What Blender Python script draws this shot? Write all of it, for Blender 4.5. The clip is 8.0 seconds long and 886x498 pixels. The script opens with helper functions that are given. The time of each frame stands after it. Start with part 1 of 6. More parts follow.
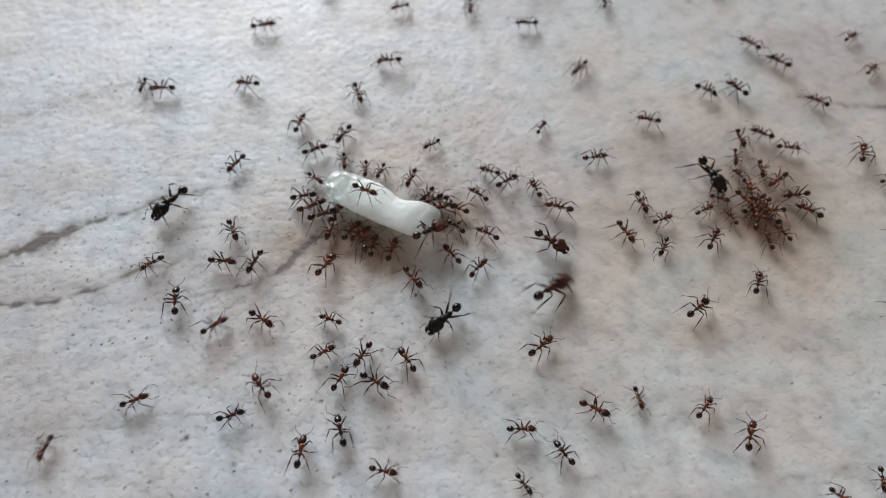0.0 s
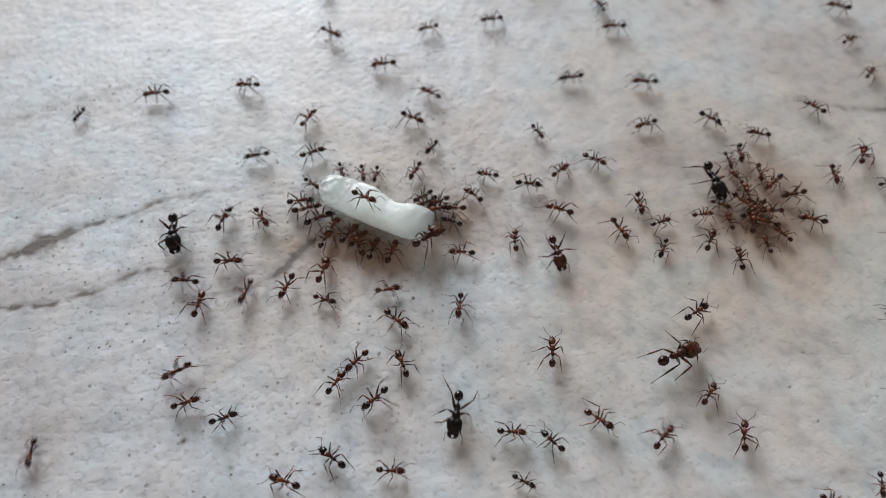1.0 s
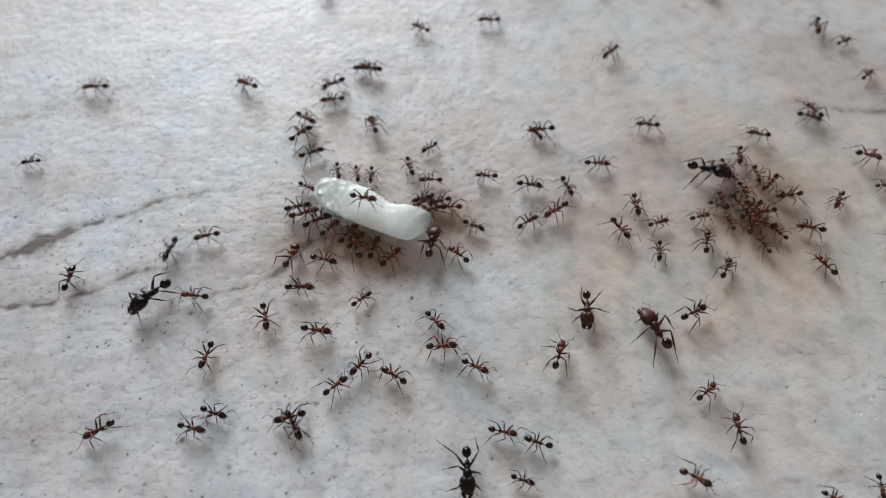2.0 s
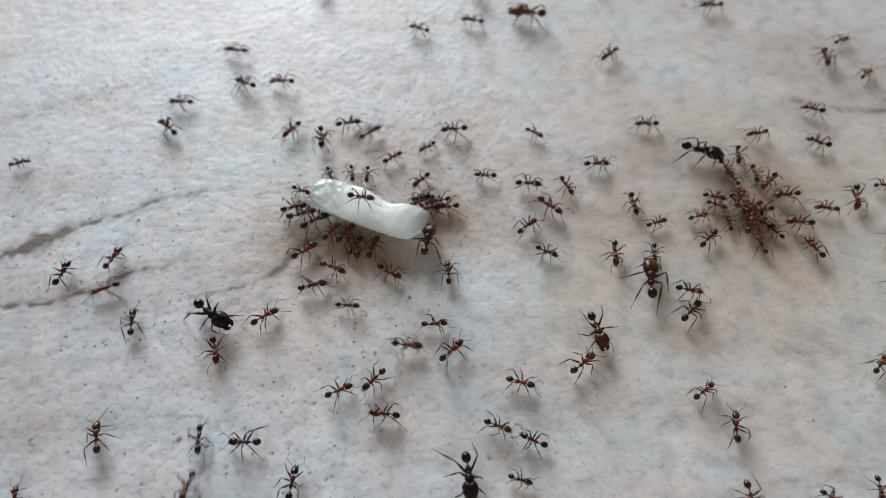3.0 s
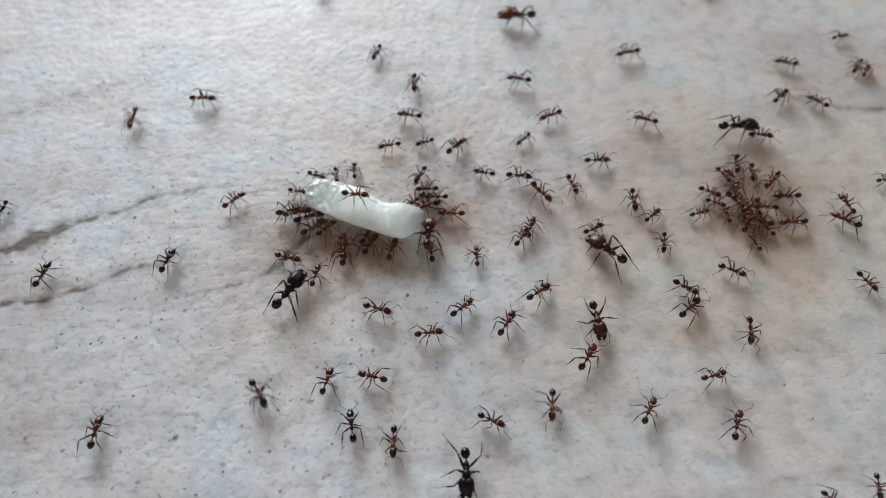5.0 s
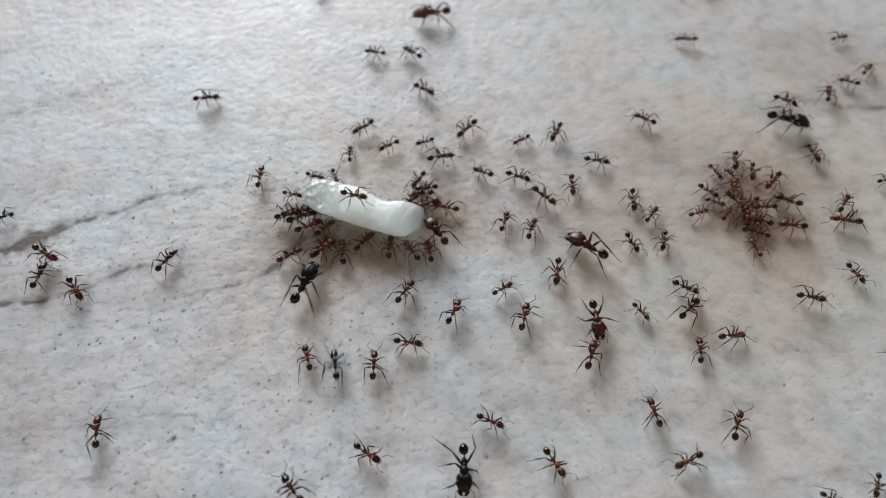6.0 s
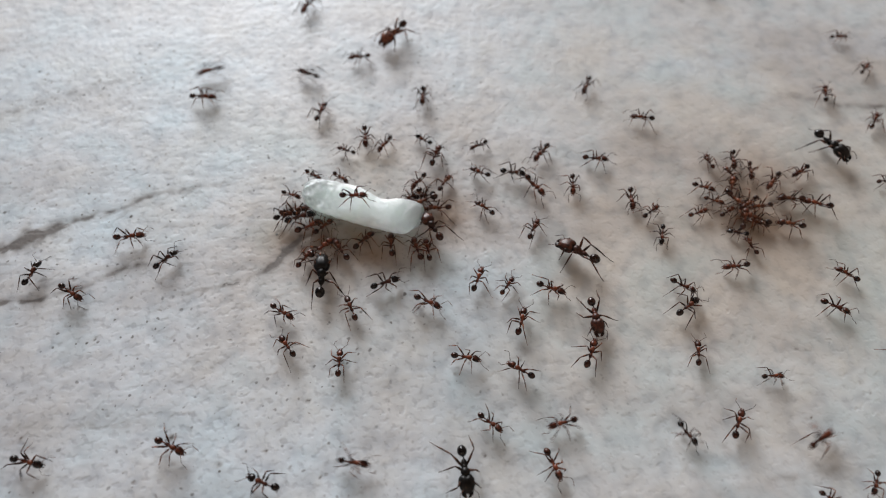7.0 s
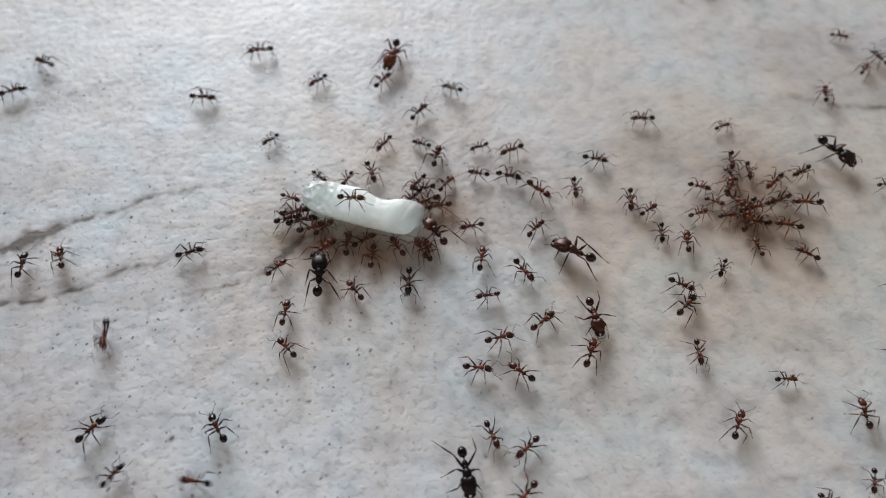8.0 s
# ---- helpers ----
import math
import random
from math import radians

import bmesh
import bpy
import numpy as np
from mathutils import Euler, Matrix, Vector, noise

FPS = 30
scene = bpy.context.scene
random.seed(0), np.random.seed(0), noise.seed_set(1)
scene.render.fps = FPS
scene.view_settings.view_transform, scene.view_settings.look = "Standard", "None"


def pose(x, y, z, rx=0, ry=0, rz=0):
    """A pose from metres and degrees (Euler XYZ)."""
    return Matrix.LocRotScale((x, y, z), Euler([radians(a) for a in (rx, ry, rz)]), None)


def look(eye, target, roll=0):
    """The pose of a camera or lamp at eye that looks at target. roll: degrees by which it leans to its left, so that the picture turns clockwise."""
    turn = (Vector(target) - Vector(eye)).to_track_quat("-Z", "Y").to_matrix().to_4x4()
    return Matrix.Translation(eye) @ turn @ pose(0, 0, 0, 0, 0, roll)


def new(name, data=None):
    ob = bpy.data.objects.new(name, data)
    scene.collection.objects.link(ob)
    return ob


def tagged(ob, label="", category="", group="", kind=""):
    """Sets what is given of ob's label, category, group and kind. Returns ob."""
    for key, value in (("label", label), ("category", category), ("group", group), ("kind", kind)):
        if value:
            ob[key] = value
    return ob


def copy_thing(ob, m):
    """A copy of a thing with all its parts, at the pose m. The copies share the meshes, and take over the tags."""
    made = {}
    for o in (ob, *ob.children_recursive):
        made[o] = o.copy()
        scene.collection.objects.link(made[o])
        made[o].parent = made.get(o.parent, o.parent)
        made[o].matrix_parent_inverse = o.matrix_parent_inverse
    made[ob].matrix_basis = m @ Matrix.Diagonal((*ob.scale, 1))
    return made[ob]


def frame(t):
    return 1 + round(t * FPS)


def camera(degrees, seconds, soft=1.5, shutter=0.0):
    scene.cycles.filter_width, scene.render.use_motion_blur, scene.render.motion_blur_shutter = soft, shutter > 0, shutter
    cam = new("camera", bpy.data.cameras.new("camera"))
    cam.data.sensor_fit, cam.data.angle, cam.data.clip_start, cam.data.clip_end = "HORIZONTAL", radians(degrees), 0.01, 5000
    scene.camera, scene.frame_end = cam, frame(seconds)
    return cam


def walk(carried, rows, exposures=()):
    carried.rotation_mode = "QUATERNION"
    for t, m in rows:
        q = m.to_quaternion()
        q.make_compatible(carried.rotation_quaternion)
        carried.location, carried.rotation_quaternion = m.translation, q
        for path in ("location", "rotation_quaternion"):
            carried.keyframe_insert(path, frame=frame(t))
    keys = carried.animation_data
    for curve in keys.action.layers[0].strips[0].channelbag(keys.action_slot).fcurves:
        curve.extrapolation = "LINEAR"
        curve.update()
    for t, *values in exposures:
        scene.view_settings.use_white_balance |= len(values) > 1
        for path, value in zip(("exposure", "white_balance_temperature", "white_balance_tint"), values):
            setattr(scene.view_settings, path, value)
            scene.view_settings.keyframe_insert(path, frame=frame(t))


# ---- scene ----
MM = 0.001
cam = camera(68.6, 8.0, soft=1.1, shutter=0.5)
cam.data.dof.use_dof = True
cam.data.dof.focus_distance = 0.044
cam.data.dof.aperture_fstop = 30
walk(cam, [
    (0.0, pose(-0.340 * MM, -22.548 * MM, 42.520 * MM, 27.783, 0.152, -0.023)),
    (0.5, pose(-0.330 * MM, -22.482 * MM, 42.525 * MM, 27.723, 0.098, -0.048)),
    (1.0, pose(-0.104 * MM, -22.410 * MM, 42.569 * MM, 27.873, 0.215, 0.025)),
    (1.5, pose(-0.227 * MM, -22.616 * MM, 42.573 * MM, 28.108, -0.014, 0.013)),
    (3.0, pose(0.044 * MM, -22.616 * MM, 42.513 * MM, 28.092, 0.036, 0.078)),
    (3.5, pose(-0.000 * MM, -22.500 * MM, 42.400 * MM, 27.953, -0.000, 0.000)),
    (4.0, pose(-0.045 * MM, -22.724 * MM, 42.171 * MM, 28.057, -0.137, 0.051)),
    (4.5, pose(-0.055 * MM, -22.768 * MM, 42.210 * MM, 28.183, -0.215, 0.029)),
    (6.0, pose(0.227 * MM, -22.565 * MM, 42.185 * MM, 28.004, -0.001, 0.054)),
    (6.5, pose(0.096 * MM, -22.511 * MM, 42.236 * MM, 27.863, -0.150, -0.017)),
    (7.0, pose(0.226 * MM, -22.633 * MM, 42.067 * MM, 28.016, -0.104, -0.022)),
    (7.5, pose(0.270 * MM, -22.530 * MM, 42.048 * MM, 27.932, -0.081, 0.025)),
    (8.0, pose(0.125 * MM, -22.656 * MM, 42.020 * MM, 28.136, -0.171, -0.059)),
])

# ---- light: an overcast sky and a broad bright window side behind the floor ----
world = bpy.data.worlds.new("world")
scene.world = world
world.use_nodes = True
wn = world.node_tree
sky = wn.nodes.new("ShaderNodeTexSky")
sky.sky_type = "NISHITA"
sky.sun_disc = False
sky.sun_elevation = radians(19)
sky.sun_rotation = radians(0)
grey = wn.nodes.new("ShaderNodeHueSaturation")  # cloud cover takes most of the blue
grey.inputs["Saturation"].default_value = 0.4
wn.links.new(sky.outputs[0], grey.inputs["Color"])
wn.links.new(grey.outputs[0], wn.nodes["Background"].inputs[0])
wn.nodes["Background"].inputs[1].default_value = 0.033
sun = new("sun", bpy.data.lights.new("sun", "SUN"))
sun.data.energy, sun.data.angle, sun.data.color = 5.0, radians(28), (0.955, 0.972, 1.0)
sun.matrix_world = look((-0.19, 0.6, 0.215), (0, 0, 0))
scene.view_settings.exposure = 0.04


# ---- materials ----
def material(name, rough=0.5, metal=0.0):
    m = bpy.data.materials.new(name)
    m.use_nodes = True
    b = m.node_tree.nodes["Principled BSDF"]
    b.inputs["Roughness"].default_value = rough
    b.inputs["Metallic"].default_value = metal
    return m, m.node_tree, b


def noise_tex(nt, scale, detail=4, rough=0.55):
    n = nt.nodes.new("ShaderNodeTexNoise")
    n.inputs["Scale"].default_value = scale
    n.inputs["Detail"].default_value = detail
    n.inputs["Roughness"].default_value = rough
    c = nt.nodes.new("ShaderNodeTexCoord")
    nt.links.new(c.outputs["Object"], n.inputs["Vector"])
    return n


def ramp(nt, stops, source):
    r = nt.nodes.new("ShaderNodeValToRGB")
    e = r.color_ramp.elements
    while len(e) < len(stops):
        e.new(0.5)
    for el, (p, c) in zip(e, stops):
        el.position, el.color = p, (*c, 1)
    nt.links.new(source, r.inputs[0])
    return r


def mix(nt, factor, a, b, mode="MIX"):
    n = nt.nodes.new("ShaderNodeMix")
    n.data_type, n.blend_type = "RGBA", mode
    for sock, v in ((n.inputs[0], factor), (n.inputs[6], a), (n.inputs[7], b)):
        if isinstance(v, (int, float)):
            sock.default_value = v
        elif isinstance(v, tuple):
            sock.default_value = (*v, 1)
        else:
            nt.links.new(v, sock)
    return n.outputs[2]


def math_node(nt, operation, a, b):
    n = nt.nodes.new("ShaderNodeMath")
    n.operation = operation
    for sock, v in zip(n.inputs, (a, b)):
        if isinstance(v, (int, float)):
            sock.default_value = v
        else:
            nt.links.new(v, sock)
    return n.outputs[0]


def bump(nt, b, source, strength, distance):
    n = nt.nodes.new("ShaderNodeBump")
    n.inputs["Strength"].default_value = strength
    n.inputs["Distance"].default_value = distance
    nt.links.new(source, n.inputs["Height"])
    nt.links.new(n.outputs[0], b.inputs["Normal"])
    return n


def chitin(name, dark, light, rough, coat, gloss=0.24):
    m, nt, b = material(name, rough)
    info = nt.nodes.new("ShaderNodeObjectInfo")
    g = noise_tex(nt, 3200, 3)
    c1 = ramp(nt, [(0.4, dark), (0.66, light)], g.outputs["Fac"])
    v = nt.nodes.new("ShaderNodeHueSaturation")
    mr = nt.nodes.new("ShaderNodeMapRange")
    mr.inputs[3].default_value, mr.inputs[4].default_value = 0.5, 1.5
    nt.links.new(info.outputs["Random"], mr.inputs[0])
    nt.links.new(mr.outputs[0], v.inputs["Value"])
    nt.links.new(c1.outputs[0], v.inputs["Color"])
    nt.links.new(v.outputs[0], b.inputs["Base Color"])
    b.inputs["Coat Weight"].default_value = coat
    b.inputs["Coat Roughness"].default_value = 0.16
    b.inputs["Specular IOR Level"].default_value = gloss
    b.inputs["Subsurface Weight"].default_value = 0.0
    bump(nt, b, noise_tex(nt, 9000, 2).outputs["Fac"], 0.5, 0.000014)
    return m


red_body = chitin("red_brown_chitin", (0.014, 0.0045, 0.0028), (0.165, 0.042, 0.018), 0.36, 0.05)
red_gaster = chitin("dark_brown_gaster", (0.006, 0.0022, 0.0016), (0.045, 0.013, 0.0065), 0.22, 0.14)
red_head = chitin("brown_head", (0.009, 0.003, 0.002), (0.09, 0.022, 0.010), 0.36, 0.05)
red_leg = chitin("red_brown_leg", (0.020, 0.0075, 0.0035), (0.185, 0.060, 0.023), 0.36, 0.04)
dark_body = chitin("dark_brown_chitin", (0.012, 0.004, 0.0028), (0.105, 0.029, 0.013), 0.38, 0.05)
dark_gaster = chitin("blackish_gaster", (0.004, 0.002, 0.002), (0.012, 0.006, 0.005), 0.25, 0.05, 0.25)
dark_leg = chitin("dark_brown_leg", (0.012, 0.005, 0.003), (0.11, 0.038, 0.016), 0.4, 0.04)
black_body = chitin("black_chitin", (0.002, 0.0015, 0.0015), (0.009, 0.006, 0.005), 0.42, 0.0, 0.2)
maroon_body = chitin("maroon_chitin", (0.012, 0.004, 0.0025), (0.060, 0.016, 0.008), 0.42, 0.04)
rust_body = chitin("rust_brown_chitin", (0.025, 0.008, 0.0045), (0.17, 0.055, 0.024), 0.4, 0.04)
rust_gaster = chitin("rust_brown_gaster", (0.012, 0.0045, 0.003), (0.055, 0.017, 0.009), 0.28, 0.10)
rust_head = chitin("rust_brown_head", (0.018, 0.006, 0.0035), (0.12, 0.034, 0.015), 0.38, 0.04)
SETS = {
    "rust": (rust_head, rust_body, rust_gaster, red_leg),
    "red": (red_head, red_body, red_gaster, red_leg),
    "dark": (dark_gaster, dark_body, dark_gaster, dark_leg),
    "maroon": (maroon_body, maroon_body, red_gaster, dark_leg),
    "black": (black_body, black_body, dark_gaster, dark_leg),
}


def rice_material():
    m, nt, b = material("cooked_rice", 0.42)
    g = noise_tex(nt, 420, 4)
    c1 = ramp(nt, [(0.36, (0.66, 0.78, 0.745)), (0.62, (0.775, 0.88, 0.89))], g.outputs["Fac"])
    nt.links.new(c1.outputs[0], b.inputs["Base Color"])
    b.inputs["Subsurface Weight"].default_value = 1.0
    b.inputs["Subsurface Radius"].default_value = (0.0030, 0.0032, 0.0029)
    b.inputs["Subsurface Scale"].default_value = 1.0
    b.inputs["Coat Weight"].default_value = 0.4
    b.inputs["Coat Roughness"].default_value = 0.09
    where = nt.nodes.new("ShaderNodeTexCoord")
    along = nt.nodes.new("ShaderNodeSeparateXYZ")
    nt.links.new(where.outputs["Object"], along.inputs[0])
    clear = nt.nodes.new("ShaderNodeMapRange")  # both ends are soaked clear
    for k, v in enumerate((0.0014, 0.0046, 0.28, 0.85)):
        clear.inputs[k + 1].default_value = v
    ends = math_node(nt, "MAXIMUM", math_node(nt, "MULTIPLY", along.outputs[0], -1.0), math_node(nt, "SUBTRACT", along.outputs[0], 0.0006))
    nt.links.new(math_node(nt, "ADD", ends, math_node(nt, "MULTIPLY", g.outputs["Fac"], 0.0010)), clear.inputs[0])
    nt.links.new(clear.outputs[0], b.inputs["Transmission Weight"])
    b.inputs["IOR"].default_value = 1.35
    wet = math_node(nt, "ADD", noise_tex(nt, 1500, 3, 0.5).outputs["Fac"], math_node(nt, "MULTIPLY", noise_tex(nt, 3600, 3).outputs["Fac"], 0.45))
    bump(nt, b, wet, 0.3, 0.00014)
    drops = nt.nodes.new("ShaderNodeBump")  # scattered wet glints
    drops.inputs["Strength"].default_value, drops.inputs["Distance"].default_value = 1.0, 0.0002
    nt.links.new(ramp(nt, [(0.52, (0, 0, 0)), (0.68, (1, 1, 1))], noise_tex(nt, 2600, 4, 0.65).outputs["Fac"]).outputs[0], drops.inputs["Height"])
    nt.links.new(drops.outputs[0], b.inputs["Coat Normal"])
    return m


def floor_material():
    m, nt, b = material("pale_glazed_stone", 0.56)
    big = noise_tex(nt, 45, 5, 0.6)
    base = ramp(nt, [(0.33, (0.53, 0.55, 0.585)), (0.5, (0.605, 0.65, 0.70)), (0.66, (0.605, 0.70, 0.775))], big.outputs["Fac"])
    mid = noise_tex(nt, 420, 2, 0.5)
    m2 = ramp(nt, [(0.3, (0.86, 0.85, 0.84)), (0.62, (1, 1, 1))], mid.outputs["Fac"])
    fine = noise_tex(nt, 2300, 1, 0.4)
    # the dents' grey shade goes into the colour; their relief shares this noise
    f2 = ramp(nt, [(0.29, (0.64, 0.635, 0.645)), (0.47, (1, 1, 1))], fine.outputs["Fac"])
    col = mix(nt, 0.6, base.outputs[0], m2.outputs[0], "MULTIPLY")
    pitted = nt.nodes.new("ShaderNodeAttribute")
    pitted.attribute_name = "pitted"
    col = mix(nt, math_node(nt, "ADD", math_node(nt, "MULTIPLY", pitted.outputs["Fac"], 0.32), 0.16), col, f2.outputs[0], "MULTIPLY")
    lie = nt.nodes.new("ShaderNodeMapping")
    lie.inputs["Rotation"].default_value = (0, 0, radians(-14))
    lie.inputs["Scale"].default_value = (0.22, 1.0, 1.0)
    where = nt.nodes.new("ShaderNodeTexCoord")
    nt.links.new(where.outputs["Object"], lie.inputs["Vector"])
    bands = noise_tex(nt, 210, 2, 0.5)
    nt.links.new(lie.outputs[0], bands.inputs["Vector"])
    band = ramp(nt, [(0.36, (0.83, 0.81, 0.80)), (0.52, (1, 1, 1)), (0.7, (0.93, 0.98, 1.0))], bands.outputs["Fac"])
    col = mix(nt, 0.75, col, band.outputs[0], "MULTIPLY")
    # shade of the hollows put into the colour, on the swells' noise
    hollow_shade = ramp(nt, [(0.30, (0.80, 0.81, 0.83)), (0.48, (1, 1, 1)), (0.68, (1.05, 1.05, 1.05))], noise_tex(nt, 820, 1, 0.4).outputs["Fac"])
    col = mix(nt, 0.8, col, hollow_shade.outputs[0], "MULTIPLY")
    hue = ramp(nt, [(0.36, (1.0, 0.972, 0.93)), (0.5, (0.985, 0.985, 0.985)), (0.62, (0.925, 0.985, 1.0))], noise_tex(nt, 190, 4, 0.6).outputs["Fac"])
    col = mix(nt, 0.9, col, hue.outputs[0], "MULTIPLY")
    warm = nt.nodes.new("ShaderNodeAttribute")
    warm.attribute_name = "warm"
    col = mix(nt, warm.outputs["Fac"], col, mix(nt, 1.0, col, (0.90, 0.795, 0.69), "MULTIPLY"))
    # brown shade about the grain and the ants, put into the floor colour
    stain_shade = nt.nodes.new("ShaderNodeAttribute")
    stain_shade.attribute_name = "stain_shade"
    col = mix(nt, stain_shade.outputs["Fac"], col, mix(nt, 1.0, col, (0.52, 0.34, 0.21), "MULTIPLY"))
    vein = nt.nodes.new("ShaderNodeAttribute")
    vein.attribute_name = "vein"
    core = ramp(nt, [(0.0, (0.30, 0.285, 0.27)), (0.35, (0.20, 0.18, 0.165)), (0.85, (0.075, 0.06, 0.05))], vein.outputs["Fac"])
    col = mix(nt, vein.outputs["Fac"], col, core.outputs[0])
    # small dark pits of many sizes
    co = nt.nodes.new("ShaderNodeTexCoord")
    warped = mix(nt, 0.00035, co.outputs["Object"], noise_tex(nt, 1900, 1).outputs["Color"], "ADD")
    cells = nt.nodes.new("ShaderNodeTexVoronoi")
    cells.voronoi_dimensions = "2D"
    cells.inputs["Scale"].default_value = 1350
    nt.links.new(warped, cells.inputs["Vector"])
    sep = nt.nodes.new("ShaderNodeSeparateColor")
    nt.links.new(cells.outputs["Color"], sep.inputs[0])
    size = math_node(nt, "MULTIPLY", math_node(nt, "POWER", sep.outputs[0], 2.7), 0.2)
    drift = ramp(nt, [(0.40, (0.35, 0.35, 0.35)), (0.60, (1.0, 1.0, 1.0))], noise_tex(nt, 95, 3).outputs["Fac"]).outputs[0]
    edge = math_node(nt, "MULTIPLY", math_node(nt, "SUBTRACT", size, cells.outputs["Distance"]), 10.0)
    pit = nt.nodes.new("ShaderNodeClamp")
    nt.links.new(edge, pit.inputs[0])
    col = mix(nt, math_node(nt, "MULTIPLY", math_node(nt, "MULTIPLY", pit.outputs[0], drift), pitted.outputs["Fac"]), col, (0.085, 0.08, 0.077))
    # fewer, larger chips
    chips = nt.nodes.new("ShaderNodeTexVoronoi")
    chips.voronoi_dimensions = "2D"
    chips.inputs["Scale"].default_value = 430
    nt.links.new(mix(nt, 0.0007, co.outputs["Object"], noise_tex(nt, 1500, 1).outputs["Color"], "ADD"), chips.inputs["Vector"])
    tone = nt.nodes.new("ShaderNodeSeparateColor")
    nt.links.new(chips.outputs["Color"], tone.inputs[0])
    reach = math_node(nt, "MULTIPLY", math_node(nt, "POWER", tone.outputs[1], 2.5), 0.09)
    chip = nt.nodes.new("ShaderNodeClamp")
    nt.links.new(math_node(nt, "MULTIPLY", math_node(nt, "SUBTRACT", reach, chips.outputs["Distance"]), 14.0), chip.inputs[0])
    chip_dark = math_node(nt, "MULTIPLY", math_node(nt, "MULTIPLY", chip.outputs[0], pitted.outputs["Fac"]), math_node(nt, "ADD", math_node(nt, "MULTIPLY", tone.outputs[2], 0.6), 0.25))
    col = mix(nt, chip_dark, col, (0.17, 0.15, 0.14))
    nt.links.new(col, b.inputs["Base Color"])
    b.inputs["Specular IOR Level"].default_value = 0.9
    # uneven skin: lumps half a millimetre wide, dents between them, fine grain on top
    lumps = noise_tex(nt, 1700, 1, 0.4)
    dents = ramp(nt, [(0.28, (0, 0, 0)), (0.48, (1, 1, 1))], fine.outputs["Fac"])
    relief = math_node(nt, "ADD", math_node(nt, "MULTIPLY", lumps.outputs["Fac"], 1.0), math_node(nt, "MULTIPLY", dents.outputs[0], 0.36))
    swells = noise_tex(nt, 820, 1, 0.4)
    relief = math_node(nt, "ADD", relief, math_node(nt, "MULTIPLY", swells.outputs["Fac"], 1.2))
    relief = math_node(nt, "ADD", relief, math_node(nt, "MULTIPLY", noise_tex(nt, 4600, 1, 0.4).outputs["Fac"], 0.12))
    relief = math_node(nt, "MULTIPLY", relief, math_node(nt, "ADD", math_node(nt, "MULTIPLY", pitted.outputs["Fac"], 0.1), 0.6))
    relief = math_node(nt, "SUBTRACT", relief, math_node(nt, "MULTIPLY", chip.outputs[0], 0.5))
    bump(nt, b, relief, 0.40, 0.0001)
    return m


RICE, FLOOR = rice_material(), floor_material()


# ---- shapes ----
def part(name, bm, mat, parent, label=""):
    me = bpy.data.meshes.new(name)
    bm.to_mesh(me)
    bm.free()
    me.materials.append(mat)
    for p in me.polygons:
        p.use_smooth = True
    ob = new(name, me)
    ob.parent = parent
    if label:
        ob["label"] = label
    return ob


def blob(bm, centre, radii, turn=(0, 0, 0), segs=14, rings=9, taper=0.0, nose=0.0, bands=0.0):
    """An ellipsoid lying along x; taper narrows its front, nose flattens it, bands step it like plates."""
    made = bmesh.ops.create_uvsphere(bm, u_segments=segs, v_segments=rings, radius=1)["verts"]
    rot = Euler([radians(a) for a in turn]).to_matrix()
    for v in made:
        z, x, y = v.co
        k = 1 - taper * x - nose * x * x
        if bands:
            k *= 1 - bands * ((x * 2.4 + 0.6) % 1.0)
        v.co = Vector(centre) + rot @ Vector((x * radii[0], y * radii[1] * k, z * radii[2] * k))
    return made


def tube(bm, points, radii, sides=6):
    """A tapered limb through points."""
    rings = []
    n = len(points)
    for i, p in enumerate(points):
        p = Vector(p)
        d = (Vector(points[min(i + 1, n - 1)]) - Vector(points[max(i - 1, 0)])).normalized()
        a = d.cross(Vector((0.31, 0.17, 0.93))).normalized()
        c = d.cross(a)
        rings.append([bm.verts.new(p + (a * math.cos(t) + c * math.sin(t)) * radii[i])
                      for t in (2 * math.pi * k / sides for k in range(sides))])
    for r0, r1 in zip(rings, rings[1:]):
        for k in range(sides):
            bm.faces.new((r0[k], r0[(k + 1) % sides], r1[(k + 1) % sides], r1[k]))
    bm.faces.new(rings[0][::-1])
    bm.faces.new(rings[-1])


def curve_points(a, b, lift, bow, n=4):
    """Points from a to b that bulge upwards by lift and sideways by bow."""
    a, b = Vector(a), Vector(b)
    side = (b - a).cross(Vector((0, 0, 1)))
    side = side.normalized() if side.length > 1e-9 else Vector((1, 0, 0))
    return [a.lerp(b, i / n) + Vector((0, 0, lift * math.sin(math.pi * i / n))) + side * bow * math.sin(math.pi * i / n)
            for i in range(n + 1)]


def leg_mesh(name, mat, thing, hip, knee, ankle, foot, thick):
    """A leg whose origin is its hip: thigh, shin and thin foot."""
    bm = bmesh.new()
    h = Vector(hip)
    k, a, f = (Vector(p) - h for p in (knee, ankle, foot))
    p1 = curve_points((0, 0, 0), k, thick * 0.8, 0, 4)
    tube(bm, p1, [thick * 0.8, thick * 1.6, thick * 1.65, thick * 1.1, thick * 0.7])
    p2 = curve_points(k, a, thick * 0.7, 0, 3)
    tube(bm, p2, [thick * 0.65, thick * 1.1, thick * 1.05, thick * 0.55])
    p3 = curve_points(a, f, -thick * 0.4, 0, 3)
    tube(bm, p3, [thick * 0.5, thick * 0.4, thick * 0.36, thick * 0.3])
    ob = part(name, bm, mat, thing)
    ob.location = h
    return ob


